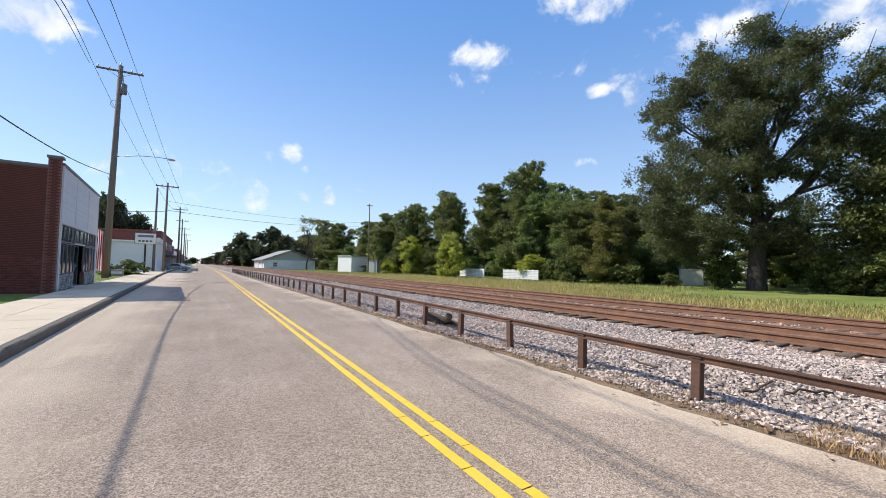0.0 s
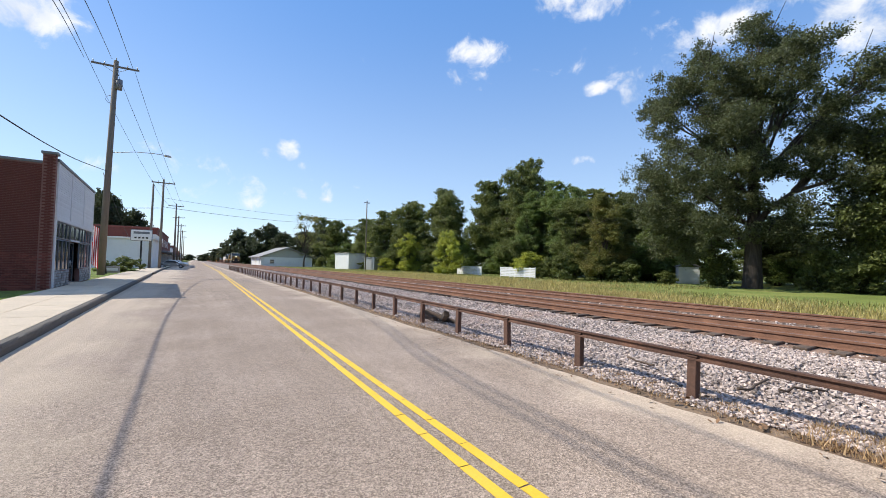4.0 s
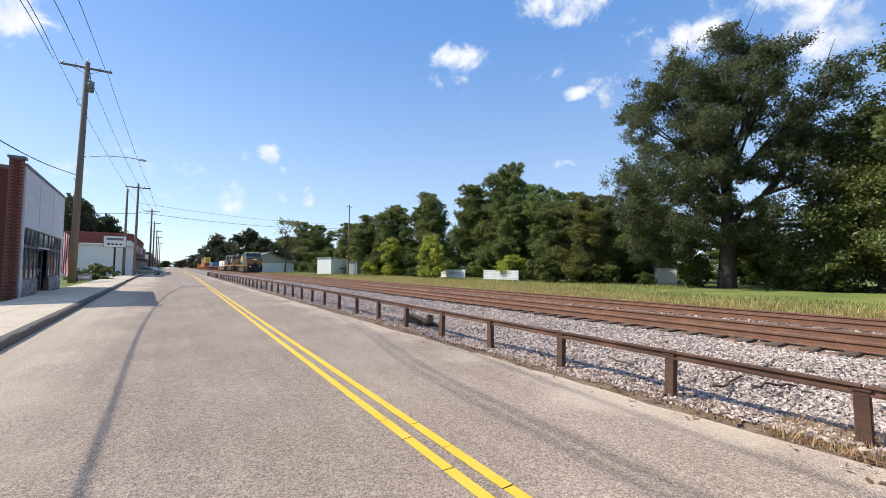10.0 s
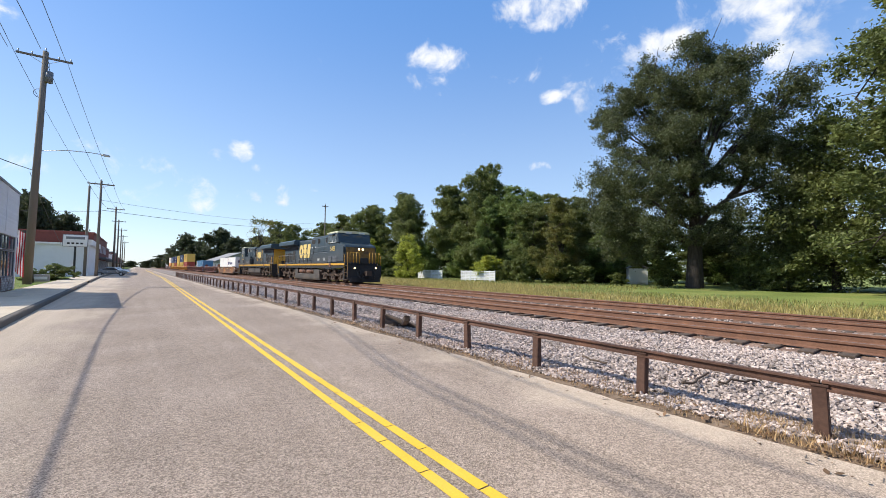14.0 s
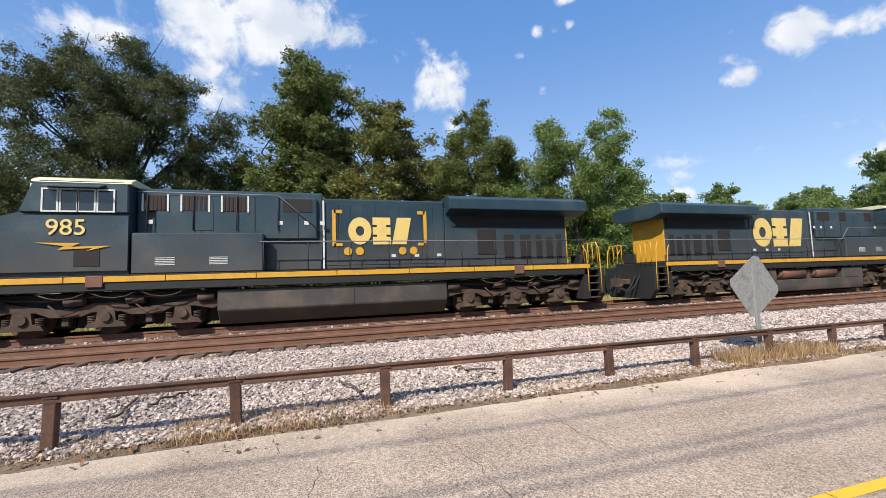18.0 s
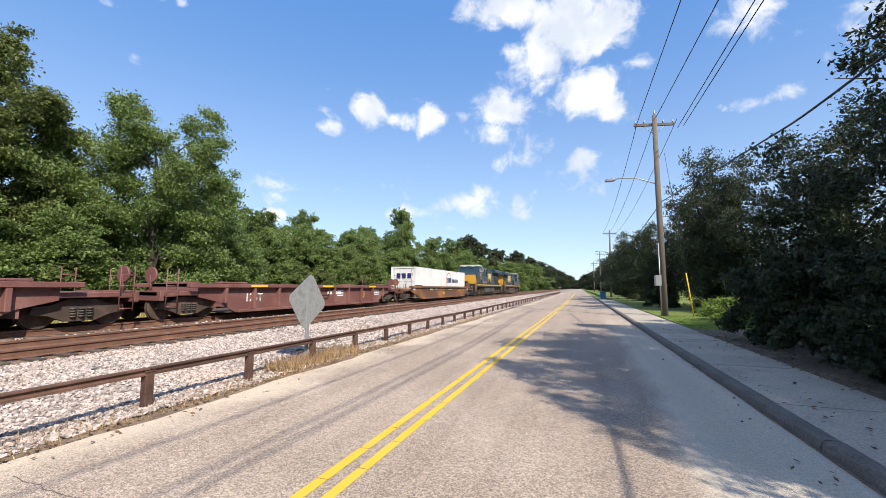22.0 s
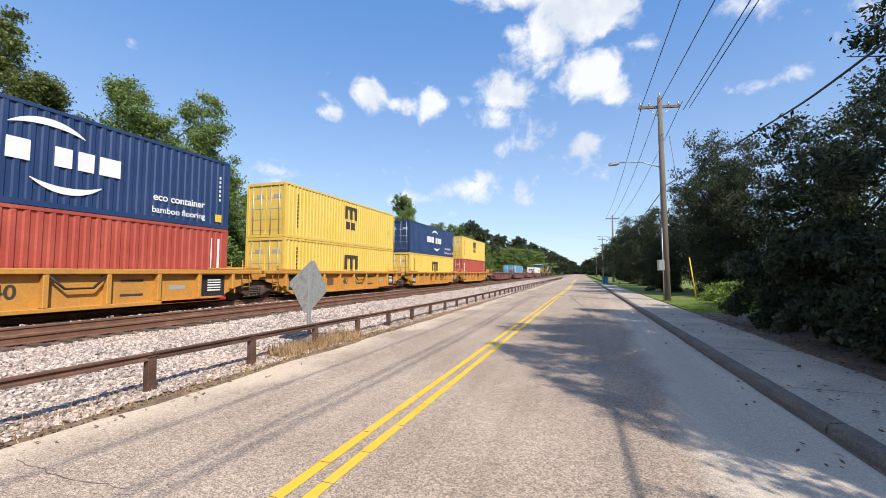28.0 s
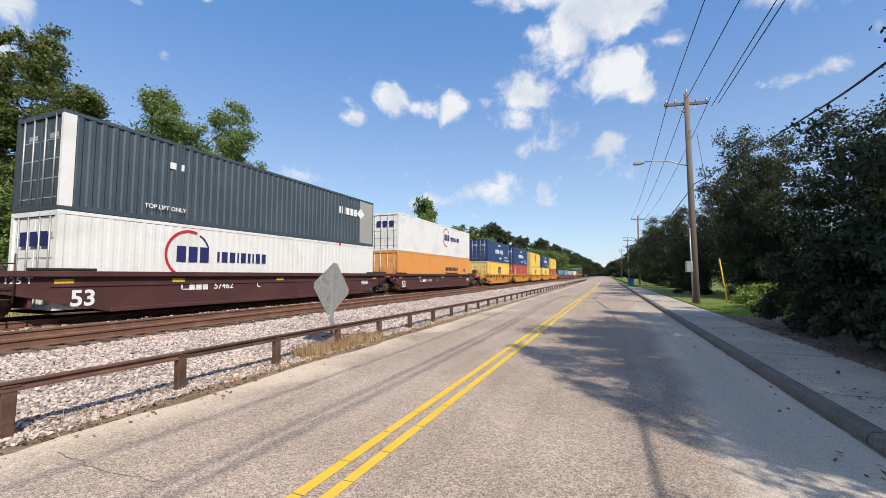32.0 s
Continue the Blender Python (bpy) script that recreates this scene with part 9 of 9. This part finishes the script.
def marks_rusty(th, w0, w1, x):
    side_text(th, "70321", 0.42, w0 + 11.6, 1.0, M["cab_cream"], x - 0.006, 0.012)
    bars(th, [(w0 + 12.6 + k * 0.34, w0 + 12.82 + k * 0.34, 0.86, 1.14) for k in range(3)], x, M["cab_cream"])
    bars(th, [(w0 + 3.2, w0 + 3.9, 0.8, 0.9), (w0 + 6.4, w0 + 7.6, 0.92, 1.02), (w0 + 9.0, w0 + 9.4, 0.5, 0.72)], x, M["loco_yellow"])
    bars(th, [(w1 + 0.1, w1 + 0.6, 0.95, 1.2), (w0 - 0.5, w0 - 0.1, 0.95, 1.2)], x, M["white_ink"])


def train():
    locomotive(0.0, 0.0, False)
    locomotive(44.1, 180.0, True)
    well_car(44.9, 68.75, 48.6, 65.0, "rust_orange", "rusty orange-brown well car with tapered ends", False, marks=marks_rusty)
    container(48.6, 65.0, 0.64, 3.46, "box_white", "white long container with red and blue logo shapes", 0.3, "smooth", deco_ring(0.405), "box_white")
    well_car(68.75, 88.9, 71.9, 85.7, "maroon", "empty maroon ribbed well car with stencilled marks", True, marks=marks_maroon)
    well_car(88.9, 109.3, 92.6, 106.9, "maroon", "maroon ribbed well car carrying one container", True, marks=marks_ribbed)
    container(93.4, 106.8, 0.64, 3.38, "box_blue", "faded blue corrugated container with yellow end patch", 0.28, "steel", deco_blue)
    well_car(109.3, 131.2, 112.6, 127.9, "maroon", "empty maroon well car with white spray-painted spirals", True, marks=marks_graffiti)
    spans = ((135.55, 147.8), (151.5, 163.9), (167.2, 179.5), (182.9, 195.1), (198.6, 210.9))
    tops = (("box_red", "box_yellow"), ("box_yellow", "box_navy"), ("box_yellow", "box_yellow"), ("box_red", "box_navy"), ("box_yellow", "box_navy"))
    joints = [131.2] + [(a[1] + b[0]) / 2 for a, b in zip(spans, spans[1:])] + [214.7]
    for i, (a, b) in enumerate(spans):
        well_car(joints[i], joints[i + 1], a, b, "tan_yellow", "weathered tan-yellow ribbed well car of an articulated set", True, ("full" if i == 0 else "shared", "full" if i == 4 else "joint"), marks_yellow)
        lo, hi = tops[i]
        names = {"box_red": "faded red corrugated container with white side marks", "box_yellow": "bright yellow corrugated container with dark logo shape", "box_navy": "navy blue container with white arcs and lettering"}
        for mat, z0, z1, up in ((lo, 0.64, 3.38, False), (hi, 3.40, 6.18, True)):
            deco = {"box_red": deco_red, "box_yellow": deco_arch(up, 0.58 if up else 0.44), "box_navy": deco_swoosh}[mat]
            container(a, b, z0, z1, mat, names[mat] + (", stacked on top" if up else ", in the well"), 0.28, "steel", deco)
    well_car(214.7, 236.6, 218.3, 234.9, "maroon_dark", "dark maroon smooth-sided well car with white stencils", False, ("full", "joint"), marks_smooth)
    container(218.3, 234.7, 0.64, 3.40, "box_orange", "orange long container with dark logo bars", 0.3, "smooth", deco_orange)
    container(218.3, 234.7, 3.42, 6.2, "box_white", "white long container with logo shapes, stacked on top", 0.3, "smooth", deco_ring(0.425))
    well_car(236.6, 256.4, 238.2, 254.5, "maroon_dark", "dark maroon smooth-sided well car with white stencils", False, ("shared", "joint"), marks_smooth)
    container(238.2, 254.4, 0.64, 3.42, "box_white", "white long container with red and blue logo shapes", 0.3, "smooth", deco_ring(0.765))
    container(238.2, 254.4, 3.44, 6.27, "box_slate", "slate grey corrugated container with pale end, stacked on top", 0.3, "steel", deco_slate)
    rng = random.Random(2)
    pal = ["box_white", "box_orange", "box_navy", "box_slate", "box_red", "box_yellow"]
    d = 256.4
    for i in range(8):
        kind = ("maroon_dark", False, 19.9, 16.3) if i < 1 else ("maroon", True, 16.0, 12.4) if i < 5 else ("tan_yellow", True, 16.0, 12.4)
        a = d + (kind[2] - kind[3]) / 2
        well_car(d, d + kind[2], a, a + kind[3], kind[0], "well car far back in the train", kind[1], ("shared", "full" if i == 7 else "joint"), None, False)
        lo = pal[rng.randrange(6)]
        container(a, a + kind[3], 0.64, 3.40, lo, "corrugated container far back in the train", 0.4)
        if i not in (2, 5):
            container(a, a + kind[3], 3.42, 6.2, pal[rng.randrange(6)], "stacked container far back in the train", 0.4)
        d += kind[2]


train()


def motions():
    for row in MOVING:
        th, d, turn = row[:3]
        z = row[3] if len(row) > 3 else RAIL_Z
        walk(th, [(t, pose(TX, FRONT0 + d - SPEED * t, z, 0, 0, turn)) for t in (0.0, 8.0, 16.0, 24.0, 32.0)])
    for o, y, r in WHEELS:
        facing = -1 if abs(o.parent.matrix_basis.to_euler().z) > 1 else 1
        n = 32 * 30
        rate = math.degrees(SPEED / r)
        walk(o, [(32.0 * i / n, pose(0, y, r, facing * rate * 32.0 * i / n, 0, 0)) for i in range(n + 1)])


motions()
